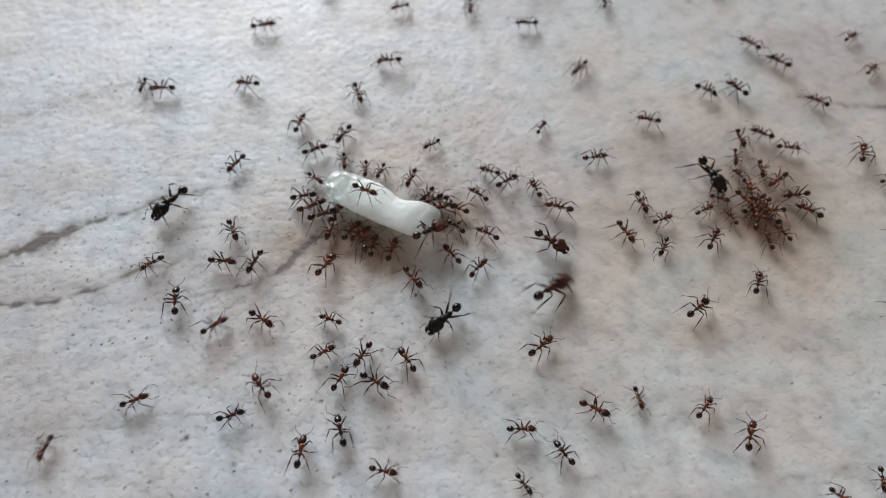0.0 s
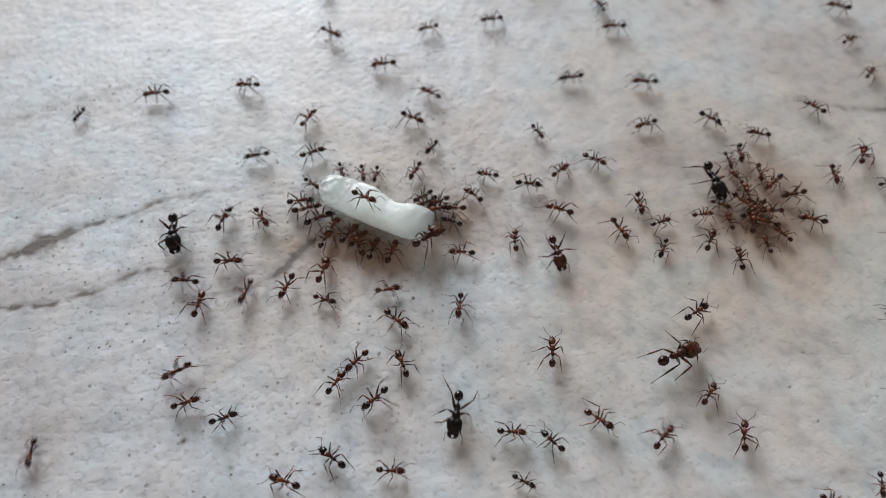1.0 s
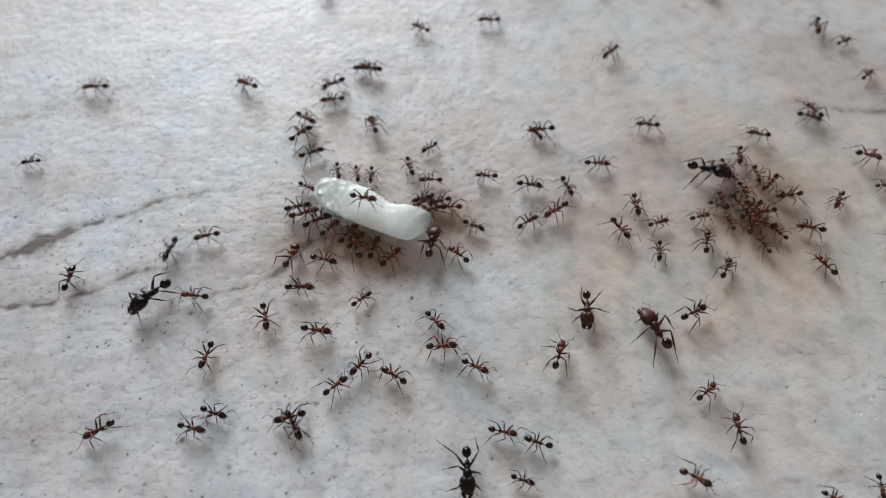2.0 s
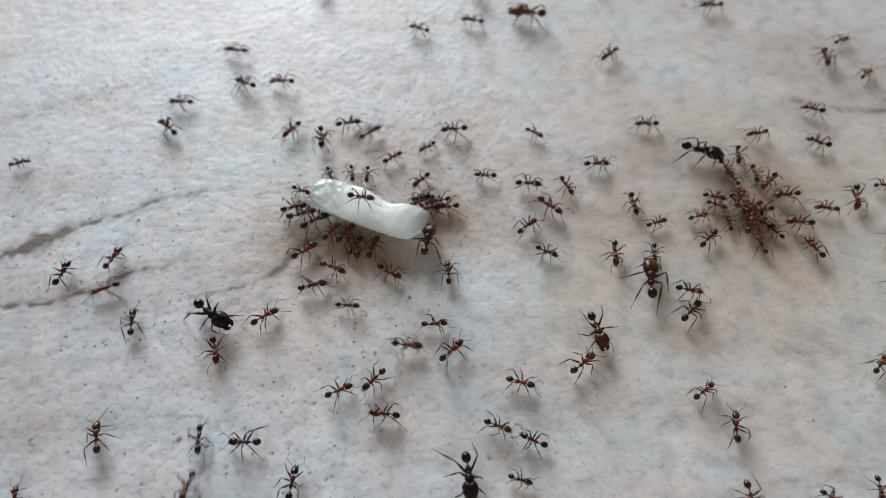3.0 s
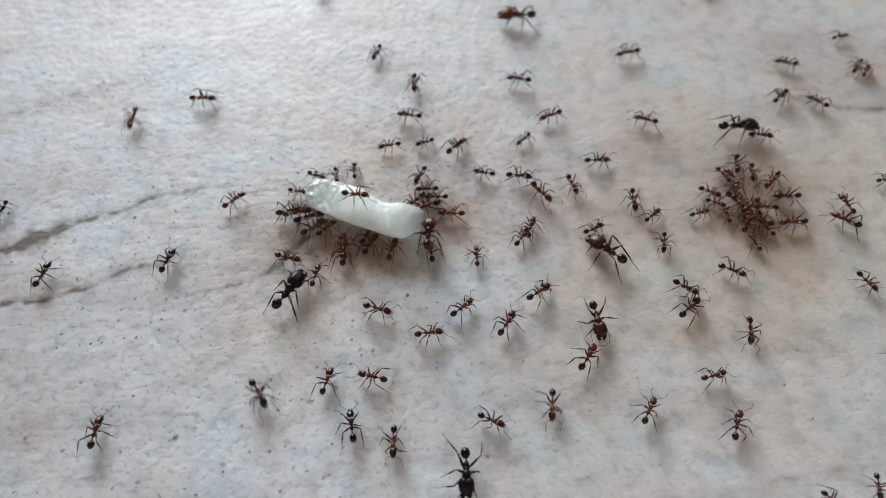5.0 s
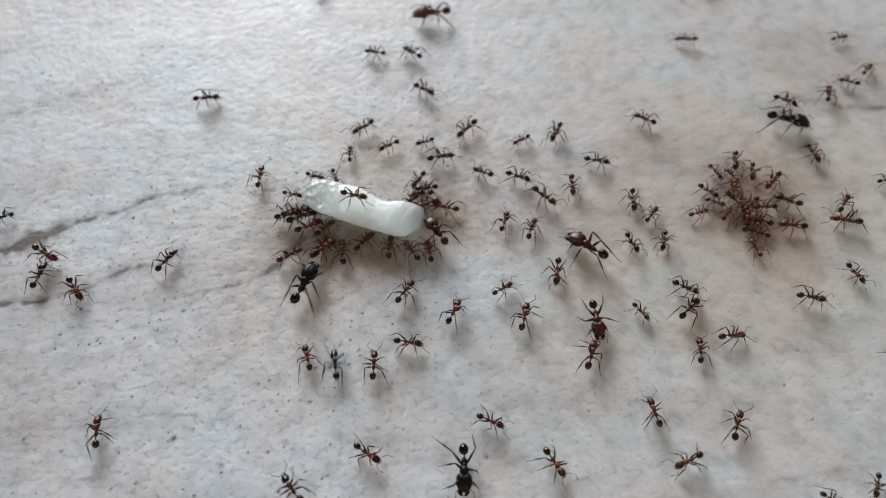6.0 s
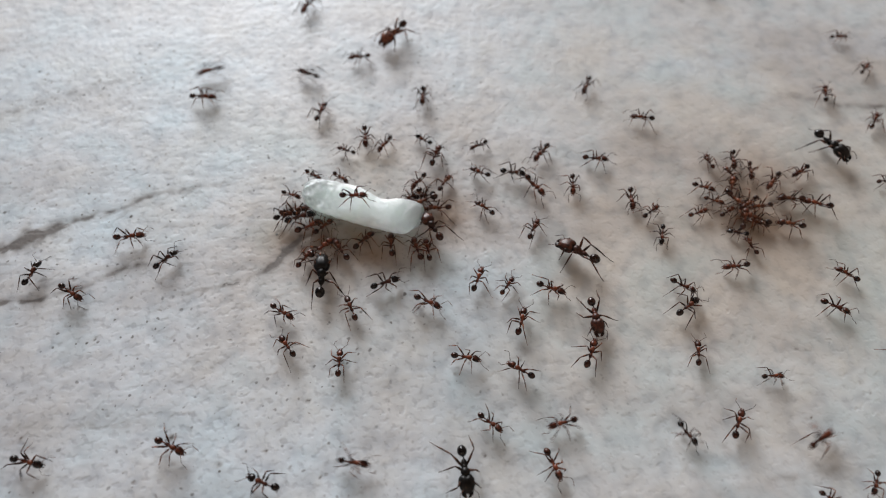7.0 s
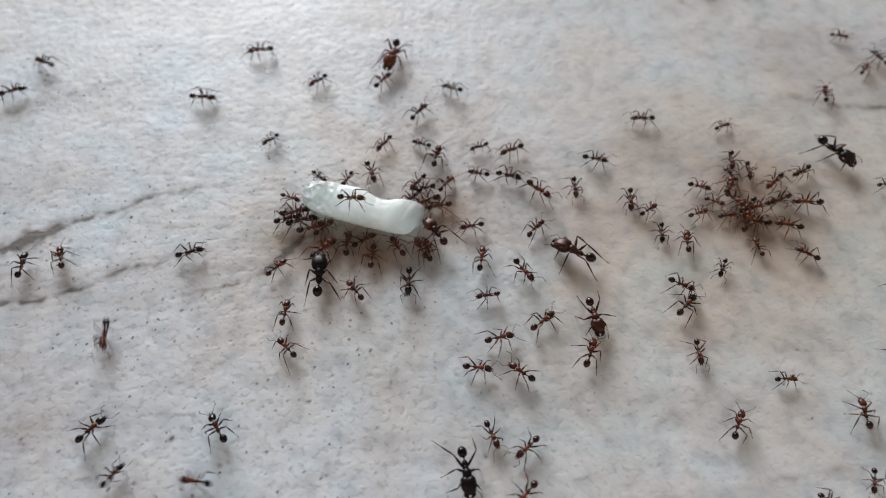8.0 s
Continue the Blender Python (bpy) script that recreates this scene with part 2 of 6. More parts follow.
def ant(kind, colours, rng, label, big=1.0):
    """An ant that faces +x, its origin on the ground below the thorax. Sizes in mm; a worker's body is about 2.3 mm long."""
    head_mat, body_mat, gaster_mat, leg_mat = SETS[colours]
    thing = new("ant")
    tagged(thing, label, "ant", "ants on the floor")
    soldier = kind == "soldier"
    s = MM * big
    lift = (0.80 if soldier else 0.64) * s
    pitch, yaw = rng.uniform(-8, 16), rng.uniform(-13, 13)
    # mesosoma: a humped front, a saddle and a lower hind part with two short spines
    bm = bmesh.new()
    if soldier:
        blob(bm, (0.24 * s, 0, lift + 0.08 * s), (0.36 * s, 0.32 * s, 0.31 * s), (0, 0, 0), taper=-0.08)
        blob(bm, (-0.06 * s, 0, lift + 0.02 * s), (0.28 * s, 0.22 * s, 0.23 * s), (0, 4, 0), segs=12, rings=8)
        blob(bm, (-0.33 * s, 0, lift), (0.30 * s, 0.22 * s, 0.21 * s), (0, 8, 0), taper=-0.1)
    else:
        blob(bm, (0.28 * s, 0, lift + 0.06 * s), (0.24 * s, 0.185 * s, 0.19 * s), (0, -4, 0), taper=-0.1)
        blob(bm, (0.04 * s, 0, lift + 0.01 * s), (0.2 * s, 0.115 * s, 0.13 * s), (0, 4, 0), segs=10, rings=7)
        blob(bm, (-0.19 * s, 0, lift), (0.22 * s, 0.135 * s, 0.14 * s), (0, 8, 0), taper=-0.1)
    for side in (-1, 1):
        tube(bm, [(-0.3 * s, side * 0.09 * s, lift + 0.08 * s), (-0.4 * s, side * 0.11 * s, lift + 0.17 * s)], [0.028 * s, 0.006 * s], 5)
    part("thorax", bm, body_mat, thing)
    sway = rng.uniform(-0.22, 0.22)  # the hind body swings to one side
    bm = bmesh.new()
    px = -0.64 if soldier else -0.47
    tube(bm, [(px * s + 0.14 * s, 0, lift - 0.02 * s), (px * s, 0, lift + 0.02 * s), (px * s - 0.18 * s, sway * 0.1 * s, lift)],
         [0.04 * s, 0.05 * s, 0.04 * s], 8)
    blob(bm, (px * s - 0.02 * s, 0, lift + 0.06 * s), (0.05 * s, 0.06 * s, 0.10 * s), segs=8, rings=6)
    blob(bm, (px * s - 0.15 * s, sway * 0.08 * s, lift + 0.03 * s), (0.068 * s, 0.08 * s, 0.08 * s), segs=8, rings=6)
    part("waist", bm, body_mat, thing)
    # gaster
    bm = bmesh.new()
    droop = rng.uniform(-16, 8)
    if soldier:
        blob(bm, (-1.15 * s, sway * 0.5 * s, lift + 0.02 * s), (0.39 * s, 0.34 * s, 0.33 * s), (0, -8, -40 * sway), 18, 22, taper=-0.06, bands=0.05)
    else:
        blob(bm, (-0.90 * s, sway * 0.45 * s, lift + 0.03 * s), (0.305 * s, 0.25 * s, 0.245 * s), (0, droop, -50 * sway), 16, 20, taper=-0.08, bands=0.05)
    part("gaster", bm, gaster_mat, thing)
    # head and jaws
    bm = bmesh.new()
    if soldier:
        hx, hz = 1.0 * s, lift + 0.02 * s
        top = blob(bm, (hx, 0, hz), (0.66 * s, 0.55 * s, 0.42 * s), (0, 10, yaw * 0.5), 20, 14, taper=0.14, nose=-0.16)
        for v in top:
            if v.co.x < hx - 0.25 * s:  # the notch at the back of the head
                v.co.x += 0.16 * s * max(0.0, 1 - abs(v.co.y) / (0.22 * s))
        for v in top:
            v.co.z -= 0.06 * s * max(0.0, 1 - abs(v.co.y) / (0.1 * s)) if v.co.z > hz else 0
    else:
        hx, hz = 0.82 * s, lift + 0.0 * s
        top = blob(bm, (hx, 0, hz), (0.36 * s, 0.26 * s, 0.20 * s), (0, 18 + pitch, yaw), 18, 13, taper=0.12, nose=-0.12)
        for v in top:
            if v.co.x < hx - 0.12 * s:  # the notch at the back of the head
                v.co.x += 0.09 * s * max(0.0, 1 - abs(v.co.y) / (0.13 * s))
    head = part("head", bm, head_mat, thing)
    ex, ey, ez = (0.15, 0.52, 0.14) if soldier else (0.03, 0.228, 0.08)
    for side in (-1, 1):
        bm = bmesh.new()
        blob(bm, (hx + ex * s, side * ey * s, hz + ez * s), (0.055 * s, 0.03 * s, 0.05 * s), segs=8, rings=6)
        part("eye", bm, black_body, head)
        bm = bmesh.new()
        if soldier:
            tube(bm, [(hx + 0.44 * s, side * 0.26 * s, hz - 0.14 * s), (hx + 0.62 * s, side * 0.25 * s, hz - 0.19 * s),
                      (hx + 0.76 * s, side * 0.16 * s, hz - 0.23 * s), (hx + 0.84 * s, side * 0.03 * s, hz - 0.25 * s)],
                 [0.17 * s, 0.16 * s, 0.11 * s, 0.02 * s], 8)
        else:
            tube(bm, [(hx + 0.24 * s, side * 0.09 * s, hz - 0.1 * s), (hx + 0.36 * s, side * 0.1 * s, hz - 0.15 * s),
                      (hx + 0.45 * s, side * 0.03 * s, hz - 0.18 * s)], [0.05 * s, 0.045 * s, 0.012 * s])
        part("mandible", bm, body_mat, head)
        # elbowed antenna
        bm = bmesh.new()
        spread, reach = rng.uniform(0.45, 0.75), rng.uniform(0.45, 0.65)
        root = Vector((hx + 0.2 * s, side * 0.12 * s, hz + 0.08 * s))
        elbow = root + Vector((reach * s * 0.75, side * spread * s * 0.8, 0.12 * s))
        tip = elbow + Vector((rng.uniform(0.35, 0.6) * s, side * rng.uniform(-0.25, 0.15) * s, -rng.uniform(0.25, 0.5) * s))
        tube(bm, curve_points(root, elbow, 0.05 * s, 0, 3), [0.024 * s, 0.02 * s, 0.019 * s, 0.022 * s], 5)
        tube(bm, curve_points(elbow, tip, 0.06 * s, 0, 4), [0.018 * s, 0.017 * s, 0.02 * s, 0.027 * s, 0.014 * s], 5)
        part("antenna", bm, leg_mat, thing)
    # legs: fore, middle, hind; the hips sit under the thorax
    w = 1.46 if soldier else 1.07
    for hipx, kx, ky, kz, fx, fy in ((0.34, 0.60, 0.42, 0.46, 0.95, 0.78), (0.10, 0.04, 0.52, 0.50, -0.05, 1.02),
                                                   (-0.12, -0.52, 0.50, 0.62, -1.34, 0.92)):
        for side in (-1, 1):
            j = [rng.uniform(-0.28, 0.28) for _ in range(4)]
            hip = Vector((hipx * s * (1.2 if soldier else 0.95), side * 0.10 * s * w, lift - 0.10 * s))
            knee = Vector(((kx + j[0]) * s * w, side * (ky + j[1] * 0.6) * s * w, lift + (kz - 0.12) * s))
            foot = Vector(((fx + 1.3 * j[2]) * s * w, side * (fy + 1.3 * j[3]) * s * w, 0.02 * s))
            ankle = knee.lerp(foot, 0.62) + Vector((0, 0, -0.06 * s))
            ankle.z = max(ankle.z, 0.12 * s)
            leg_mesh("leg", leg_mat, thing, hip, knee, ankle, foot, (0.042 if not soldier else 0.058) * s * rng.uniform(0.92, 1.1))
    return thing


# ---- the floor ----
def floor():
    """One sheet: a fine grid under the ants and wide plain borders round it."""
    step = 0.00016
    xs = np.arange(-0.046, 0.046, step)
    ys = np.arange(-0.026, 0.046, step)
    far = (-4.0, -0.8, -0.2)
    xs = np.concatenate([far, xs, [-a for a in far[::-1]]])
    ys = np.concatenate([far, ys, [-a for a in far[::-1]]])
    gx, gy = np.meshgrid(xs, ys)
    nx, ny = len(xs), len(ys)

    def smooth(cell, seed):
        """Value noise on cells of that size."""
        r = np.random.default_rng(seed)
        table = r.random((257, 257))
        a = 0.6 + 0.9 * seed
        u = (gx * math.cos(a) + gy * math.sin(a)) / cell + 100000.3
        v = (gy * math.cos(a) - gx * math.sin(a)) / cell + 100000.7
        i, j = np.floor(u).astype(int), np.floor(v).astype(int)
        fu, fv = u - i, v - j
        fu, fv = fu * fu * (3 - 2 * fu), fv * fv * (3 - 2 * fv)
        i, j = i % 256, j % 256
        return (table[i, j] * (1 - fu) + table[i + 1, j] * fu) * (1 - fv) + (table[i, j + 1] * (1 - fu) + table[i + 1, j + 1] * fu) * fv

    near = (np.abs(gx) < 0.0461) & (gy > -0.0262) & (gy < 0.0461)
    z = (smooth(0.0009, 1) - 0.5) * 0.000014 + (smooth(0.00042, 2) - 0.5) * 0.000026 + (smooth(0.003, 3) - 0.5) * 0.00003
    vein = np.zeros_like(gx)
    warp = (smooth(0.002, 8) - 0.5) * 0.0006 + (smooth(0.0007, 9) - 0.5) * 0.0005
    broken = np.clip(0.3 + 1.1 * smooth(0.0011, 11) + 1.0 * (smooth(0.0004, 12) - 0.5), 0.1, 1.5)
    for line in VEINS:
        for (x0, y0, w0, d0), (x1, y1, w1, d1) in zip(line, line[1:]):
            dx, dy = (x1 - x0) * MM, (y1 - y0) * MM
            t = np.clip(((gx - x0 * MM) * dx + (gy - y0 * MM) * dy) / (dx * dx + dy * dy), 0, 1)
            d = np.hypot(gx - x0 * MM - t * dx, gy - y0 * MM - t * dy + warp * 0.7)
            wide, deep = (w0 + (w1 - w0) * t) * 0.82 * MM, d0 + (d1 - d0) * t
            soft = 0.62 * np.exp(-(d / wide) ** 2) + 0.42 * np.exp(-(d / (3.3 * wide)) ** 2)
            vein = np.maximum(vein, np.minimum(2.7 * deep * soft * broken, 0.92))
    for x0, y0, r, deep in PITS + PITS_RIGHT:
        vein = np.maximum(vein, np.minimum(0.95, 2.0 * deep * np.exp(-(np.hypot(gx - x0 * MM + warp * 0.25, gy - y0 * MM + warp * 0.15) / (0.72 * r * MM)) ** 2)))
    drift = (smooth(0.012, 4) - 0.5) * 1.1 + (smooth(0.005, 6) - 0.5) * 0.6
    warm = np.clip(0.47 + (gx + 0.001) / 0.026 + drift, 0, 1) * np.clip(0.9 + (gy + 0.006) / 0.022, 0.3, 1) * np.clip(1.0 - (gy - 0.007) / 0.03, 0.45, 1)
    pale = np.exp(-((gy - 0.0155 - 0.12 * gx + warp * 2) / 0.0013) ** 2) * np.clip((gx - 0.008) / 0.02, 0, 1)  # a cool band across the warm side
    warm = np.clip(warm * (1 - 0.6 * pale), 0, 1)
    stain_shade = np.exp(-(((gx - 0.0241) / 0.0036) ** 2 + ((gy - 0.0036) / 0.0036) ** 2) ** 0.8) * np.clip(0.7 + 0.9 * (smooth(0.0016, 15) - 0.4), 0, 1)  # food smear and warm shade between the gathered ants, both painted brown
    for x0, y0, rx, ry, deep, seed in ((-7.4, 0.4, 4.6, 2.0, 1.0, 16), (-11.4, 0.6, 2.6, 2.0, 0.8, 18), (-3.8, -0.6, 3.2, 1.7, 0.9, 19), (0.2, 2.6, 2.4, 2.8, 0.9, 17)):  # and the brown shade below and around the grain, painted likewise
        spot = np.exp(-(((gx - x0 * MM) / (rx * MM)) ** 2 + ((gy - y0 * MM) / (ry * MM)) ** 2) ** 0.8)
        stain_shade = np.maximum(stain_shade, deep * spot * np.clip(0.75 + 0.9 * (smooth(0.0013, seed) - 0.4), 0, 1))
    stain_shade = stain_shade ** 0.7
    pitted = np.clip(0.78 - gx / 0.022 + (smooth(0.009, 14) - 0.5) * 0.8, 0.08, 1)  # the stone is smoother to one side
    z = 0.6 * z * (0.5 + 0.5 * pitted) - vein * 0.00002
    z = np.where(near, z, 0)
    me = bpy.data.meshes.new("floor")
    idx = np.arange(nx * ny).reshape(ny, nx)
    quads = np.stack([idx[:-1, :-1], idx[:-1, 1:], idx[1:, 1:], idx[1:, :-1]], -1).reshape(-1)
    me.vertices.add(nx * ny)
    me.vertices.foreach_set("co", np.stack([gx, gy, z], -1).reshape(-1).astype(np.float32))
    me.loops.add(len(quads))
    me.loops.foreach_set("vertex_index", quads.astype(np.int32))
    me.polygons.add(len(quads) // 4)
    me.polygons.foreach_set("loop_start", np.arange(0, len(quads), 4, dtype=np.int32))
    me.update(calc_edges=True)
    me.polygons.foreach_set("use_smooth", np.ones(len(quads) // 4, bool))
    for key, values in (("vein", vein), ("warm", np.where(near, warm, 0.3)), ("pitted", np.where(near, pitted, 0.4)), ("stain_shade", stain_shade)):
        me.attributes.new(key, "FLOAT", "POINT").data.foreach_set("value", values.reshape(-1).astype(np.float32))
    me.materials.append(FLOOR)
    ob = new("floor", me)
    tagged(ob, "pale grey-white textured stone floor with dark veins", "floor", kind="structure")


def rice_grain():
    """A bent, blunt grain of cooked rice along x: a flat moist upper face with a crisp rim, drawn in below, wider at one end."""
    bm = bmesh.new()
    half, n, sides = 4.55, 120, 64
    rings = []
    for i in range(n + 1):
        u = -math.cos(math.pi * i / n)
        swell = min(1.0, max(0.0, (u - 0.3) / 0.7))
        back = 1.56 - 0.74 * math.exp(-((u - 0.28) / 0.31) ** 2) - 0.42 * swell * swell * (3 - 2 * swell)
        front = -(1.70 + 0.40 * u - 0.22 * u * u)
        blunt = max(0.0, 1 - abs(u) ** (10 if u < 0 else 13)) ** 0.42
        mid, wide = (back + front) / 2, (back - front) / 2 * blunt
        ring = []
        for k in range(sides):
            a = 2 * math.pi * k / sides
            y, z = math.cos(a), math.sin(a)
            p = Vector((u * half, y * 1.3, z * 0.8))
            rough = 0.05 * noise.noise(p * 0.9) + 0.04 * noise.noise(p * 2.3) + 0.02 * noise.noise(p * 6.0)
            facet = 0.10 * (noise.voronoi(p * 2.5 + Vector((0, 3.1, 0)))[0][0] - 0.35) * (1.0 if u < -0.45 else 0.25)
            if z >= 0:  # a nearly flat face up to a narrow rim
                y = math.copysign(abs(y) ** 0.75, y)
                rise = 0.30 * z ** 0.55 + 0.10 * math.sin(2.2 * u + 0.6) * z + (1.7 * facet + 0.9 * rough) * z
            else:  # the flanks draw in under the rim
                y *= 1 - (0.72 if y < 0 else 0.45) * (-z) ** 0.8
                rise = 1.12 * z * (1 + rough)
            across = mid + y * wide * (1 + rough)
            high = 1.20 + rise * blunt ** 0.5 - 0.09 * y
            x = u * half + math.copysign(0.17 * u * u, u) * across * (1.5 if u > 0 else 1.0) + 0.10 * noise.noise(Vector((7, y * 1.7, z * 1.7 + u))) * u * u
            ring.append(bm.verts.new((x * MM, across * MM, max(high, 0.02) * MM)))
        rings.append(ring)
    for r0, r1 in zip(rings, rings[1:]):
        for k in range(sides):
            bm.faces.new((r0[k], r1[k], r1[(k + 1) % sides], r0[(k + 1) % sides]))
    bmesh.ops.remove_doubles(bm, verts=bm.verts, dist=1e-6)
    bmesh.ops.recalc_face_normals(bm, faces=bm.faces)
    ob = part("rice_grain", bm, RICE, None)
    tagged(ob, "moist translucent white grain of cooked rice carried by ants", "rice grain")
    return ob


def slab(name, x0, x1, y0, y1, z0, z1, mat, label, category):
    bm = bmesh.new()
    made = bmesh.ops.create_cube(bm, size=1)["verts"]
    for v in made:
        v.co = Vector(((x0 + x1) / 2 + v.co.x * (x1 - x0), (y0 + y1) / 2 + v.co.y * (y1 - y0), (z0 + z1) / 2 + v.co.z * (z1 - z0)))
    bmesh.ops.bevel(bm, geom=bm.edges[:], offset=0.004, segments=1, affect="EDGES")
    ob = part(name, bm, mat, None)
    for p in ob.data.polygons:
        p.use_smooth = False
    return tagged(ob, label, category, kind="structure")


def plaster_material():
    m, nt, b = material("painted_plaster", 0.8)
    # warm tone picked for the fill that the added walls throw
    c = ramp(nt, [(0.3, (0.39, 0.31, 0.25)), (0.7, (0.46, 0.375, 0.305))], noise_tex(nt, 3, 5).outputs["Fac"])
    nt.links.new(c.outputs[0], b.inputs["Base Color"])
    bump(nt, b, noise_tex(nt, 180, 3).outputs["Fac"], 0.3, 0.002)
    return m


def light_shell():
    """Unseen walls and ceiling added behind and above the camera to shape the light; daylight comes from the open side.
    """
    paint = plaster_material()
    slab("unseen_wall_back", -2.2, 1.5, -1.35, -1.2, 0.002, 2.6, paint, "unseen back wall added to block and warm the light", "wall")
    slab("unseen_wall_right", 1.35, 1.5, -1.198, 1.2, 0.002, 2.6, paint, "unseen side wall added to bounce warm light", "wall")
    slab("ceiling", -2.2, 1.5, -1.35, 1.2, 2.603, 2.75, paint, "unseen ceiling added to block the sky overhead", "ceiling")


# stains in the stone: along each line x, y in mm, half width in mm and depth
VEIN_UPPER = ((-35.0, -2.4, 0.21, 0.35), (-33.0, -1.0, 0.25, 0.55), (-31.8, -0.3, 0.29, 0.70), (-30.5, 0.7, 0.38, 1.00), (-28.8, 1.5, 0.30, 0.75), (-27.1, 2.0, 0.21, 0.45), (-25.0, 2.9, 0.17, 0.35), (-22.8, 4.0, 0.22, 0.38), (-20.3, 4.7, 0.33, 0.19), (-17.3, 5.2, 0.33, 0.13), (-13.0, 5.8, 0.33, 0.07))
VEIN_MIDDLE = ((-34.2, -4.9, 0.20, 0.28), (-31.8, -4.7, 0.18, 0.38), (-29.7, -4.5, 0.20, 0.36), (-27.4, -4.0, 0.20, 0.36), (-25.6, -3.4, 0.20, 0.38), (-23.8, -2.3, 0.22, 0.30), (-22.0, -1.6, 0.29, 0.35), (-20.1, -1.3, 0.29, 0.22), (-18.1, -0.8, 0.25, 0.10))
VEIN_LOWER = ((-18.5, -4.2, 0.12, 0.12), (-16.6, -3.5, 0.16, 0.22), (-14.6, -3.1, 0.16, 0.30), (-12.9, -2.3, 0.16, 0.32), (-11.8, -1.5, 0.25, 0.65), (-11.1, -0.5, 0.25, 0.75), (-10.2, 0.6, 0.25, 0.50), (-7.4, 1.8, 0.26, 0.30))
STREAK_FAR = ((-38.8, 11.3, 0.5, 0.14), (-34.5, 12.7, 0.5, 0.16), (-30.8, 14.7, 0.5, 0.15), (-25.9, 16.4, 0.6, 0.15), (-20.4, 18.2, 0.6, 0.11), (-14.6, 19.3, 0.55, 0.05))
STREAK_LOW = ((-30.4, -13.8, 0.18, 0.10), (-26.2, -13.3, 0.15, 0.12), (-22.6, -13.0, 0.15, 0.14), (-18.5, -13.1, 0.18, 0.10))
STREAK_RIGHT = ((25.7, 14.7, 0.43, 0.05), (30.3, 14.3, 0.38, 0.12), (33.4, 13.4, 0.28, 0.20), (38.0, 13.2, 0.28, 0.20))
STREAK_NEAR = ((17.1, -17.5, 0.35, 0.08), (20.5, -16.6, 0.28, 0.13), (23.8, -15.9, 0.28, 0.12), (28.6, -15.3, 0.28, 0.10))
VEINS = (VEIN_UPPER, VEIN_MIDDLE, VEIN_LOWER, STREAK_FAR, STREAK_LOW, STREAK_RIGHT, STREAK_NEAR)
PITS = ((-28.4, 15.0, 0.14, 0.4), (-33.8, 13.8, 0.24, 0.3), (-35.5, 12.6, 0.23, 0.4), (-26.8, 8.8, 0.18, 0.3), (-30.3, 3.9, 0.13, 0.5), (-22.6, 23.0, 0.31, 0.2), (-16.9, -13.8, 0.22, 0.9), (-26.5, -13.9, 0.14, 0.6), (-13.7, -15.5, 0.28, 0.4), (-16.8, -3.9, 0.12, 0.6), (-15.3, -3.2, 0.14, 0.8), (-14.4, -3.0, 0.18, 0.9), (-17.0, -8.4, 0.12, 0.5), (-23.4, -7.2, 0.14, 0.7), (-8.5, -11.5, 0.17, 0.7), (-10.9, -14.7, 0.18, 0.6), (-8.0, -13.6, 0.11, 0.5), (-7.2, -16.2, 0.14, 0.6), (-5.5, -7.9, 0.12, 0.5), (-3.9, -15.9, 0.11, 0.6), (-9.1, -15.6, 0.14, 0.4), (-30.9, -4.5, 0.20, 0.8), (-25.6, -3.4, 0.18, 0.8), (3.0, -14.9, 0.18, 0.5), (5.5, -8.7, 0.15, 0.4))
PITS_RIGHT = ((24.3, -7.9, 0.15, 0.5), (24.0, -12.6, 0.11, 0.5), (22.8, -10.3, 0.11, 0.7), (28.0, -10.2, 0.23, 0.3), (3.7, 1.4, 0.30, 0.2), (4.1, 2.1, 0.21, 0.2), (5.2, 2.4, 0.17, 0.2), (-28.2, 1.6, 0.17, 0.8), (-27.2, 0.5, 0.13, 0.7), (-28.6, 0.2, 0.13, 0.6), (-33.2, 5.5, 0.13, 0.5), (28.4, -10.9, 0.15, 0.4), (22.3, 25.7, 0.57, 0.3))


COLONY = ("adaaaakaaaddaaaadaaaaaaadaaaaaadrdraaasdrrdadaaadaaaaaasskaaaada"
          "adaaddadadaadaaaaaaaadkraaraaaarrrrrrrarrdadaaaaaaararrrraaaaaad"
          "aaoaaaaaaaaad")


def colony():
    """The ants: a few leg poses for each kind, copied."""
    rng = random.Random(11)
    kinds = {
        "a": ("worker", "red", "small reddish-brown ant with a dark shiny abdomen"),
        "d": ("worker", "dark", "small dark brown ant with a blackish abdomen"),
        "r": ("worker", "rust", "small rust-brown ant crowding at the food"),
        "s": ("soldier", "maroon", "large-headed dark maroon soldier ant on the floor"),
        "o": ("soldier", "rust", "large-headed rust-brown soldier ant on the floor"),
        "k": ("soldier", "black", "large-headed black soldier ant on the floor"),
    }
    first, made = {}, []
    for key in COLONY:
        kind, colours, label = kinds[key]
        slot = (key, rng.randrange({"r": 8, "a": 16, "d": 12}.get(key, 3)))
        if slot in first:
            made.append(copy_thing(first[slot], pose(0, 0, 0)))
        else:
            first[slot] = ant(kind, colours, rng, label, 1.0)
            made.append(first[slot])
    return made


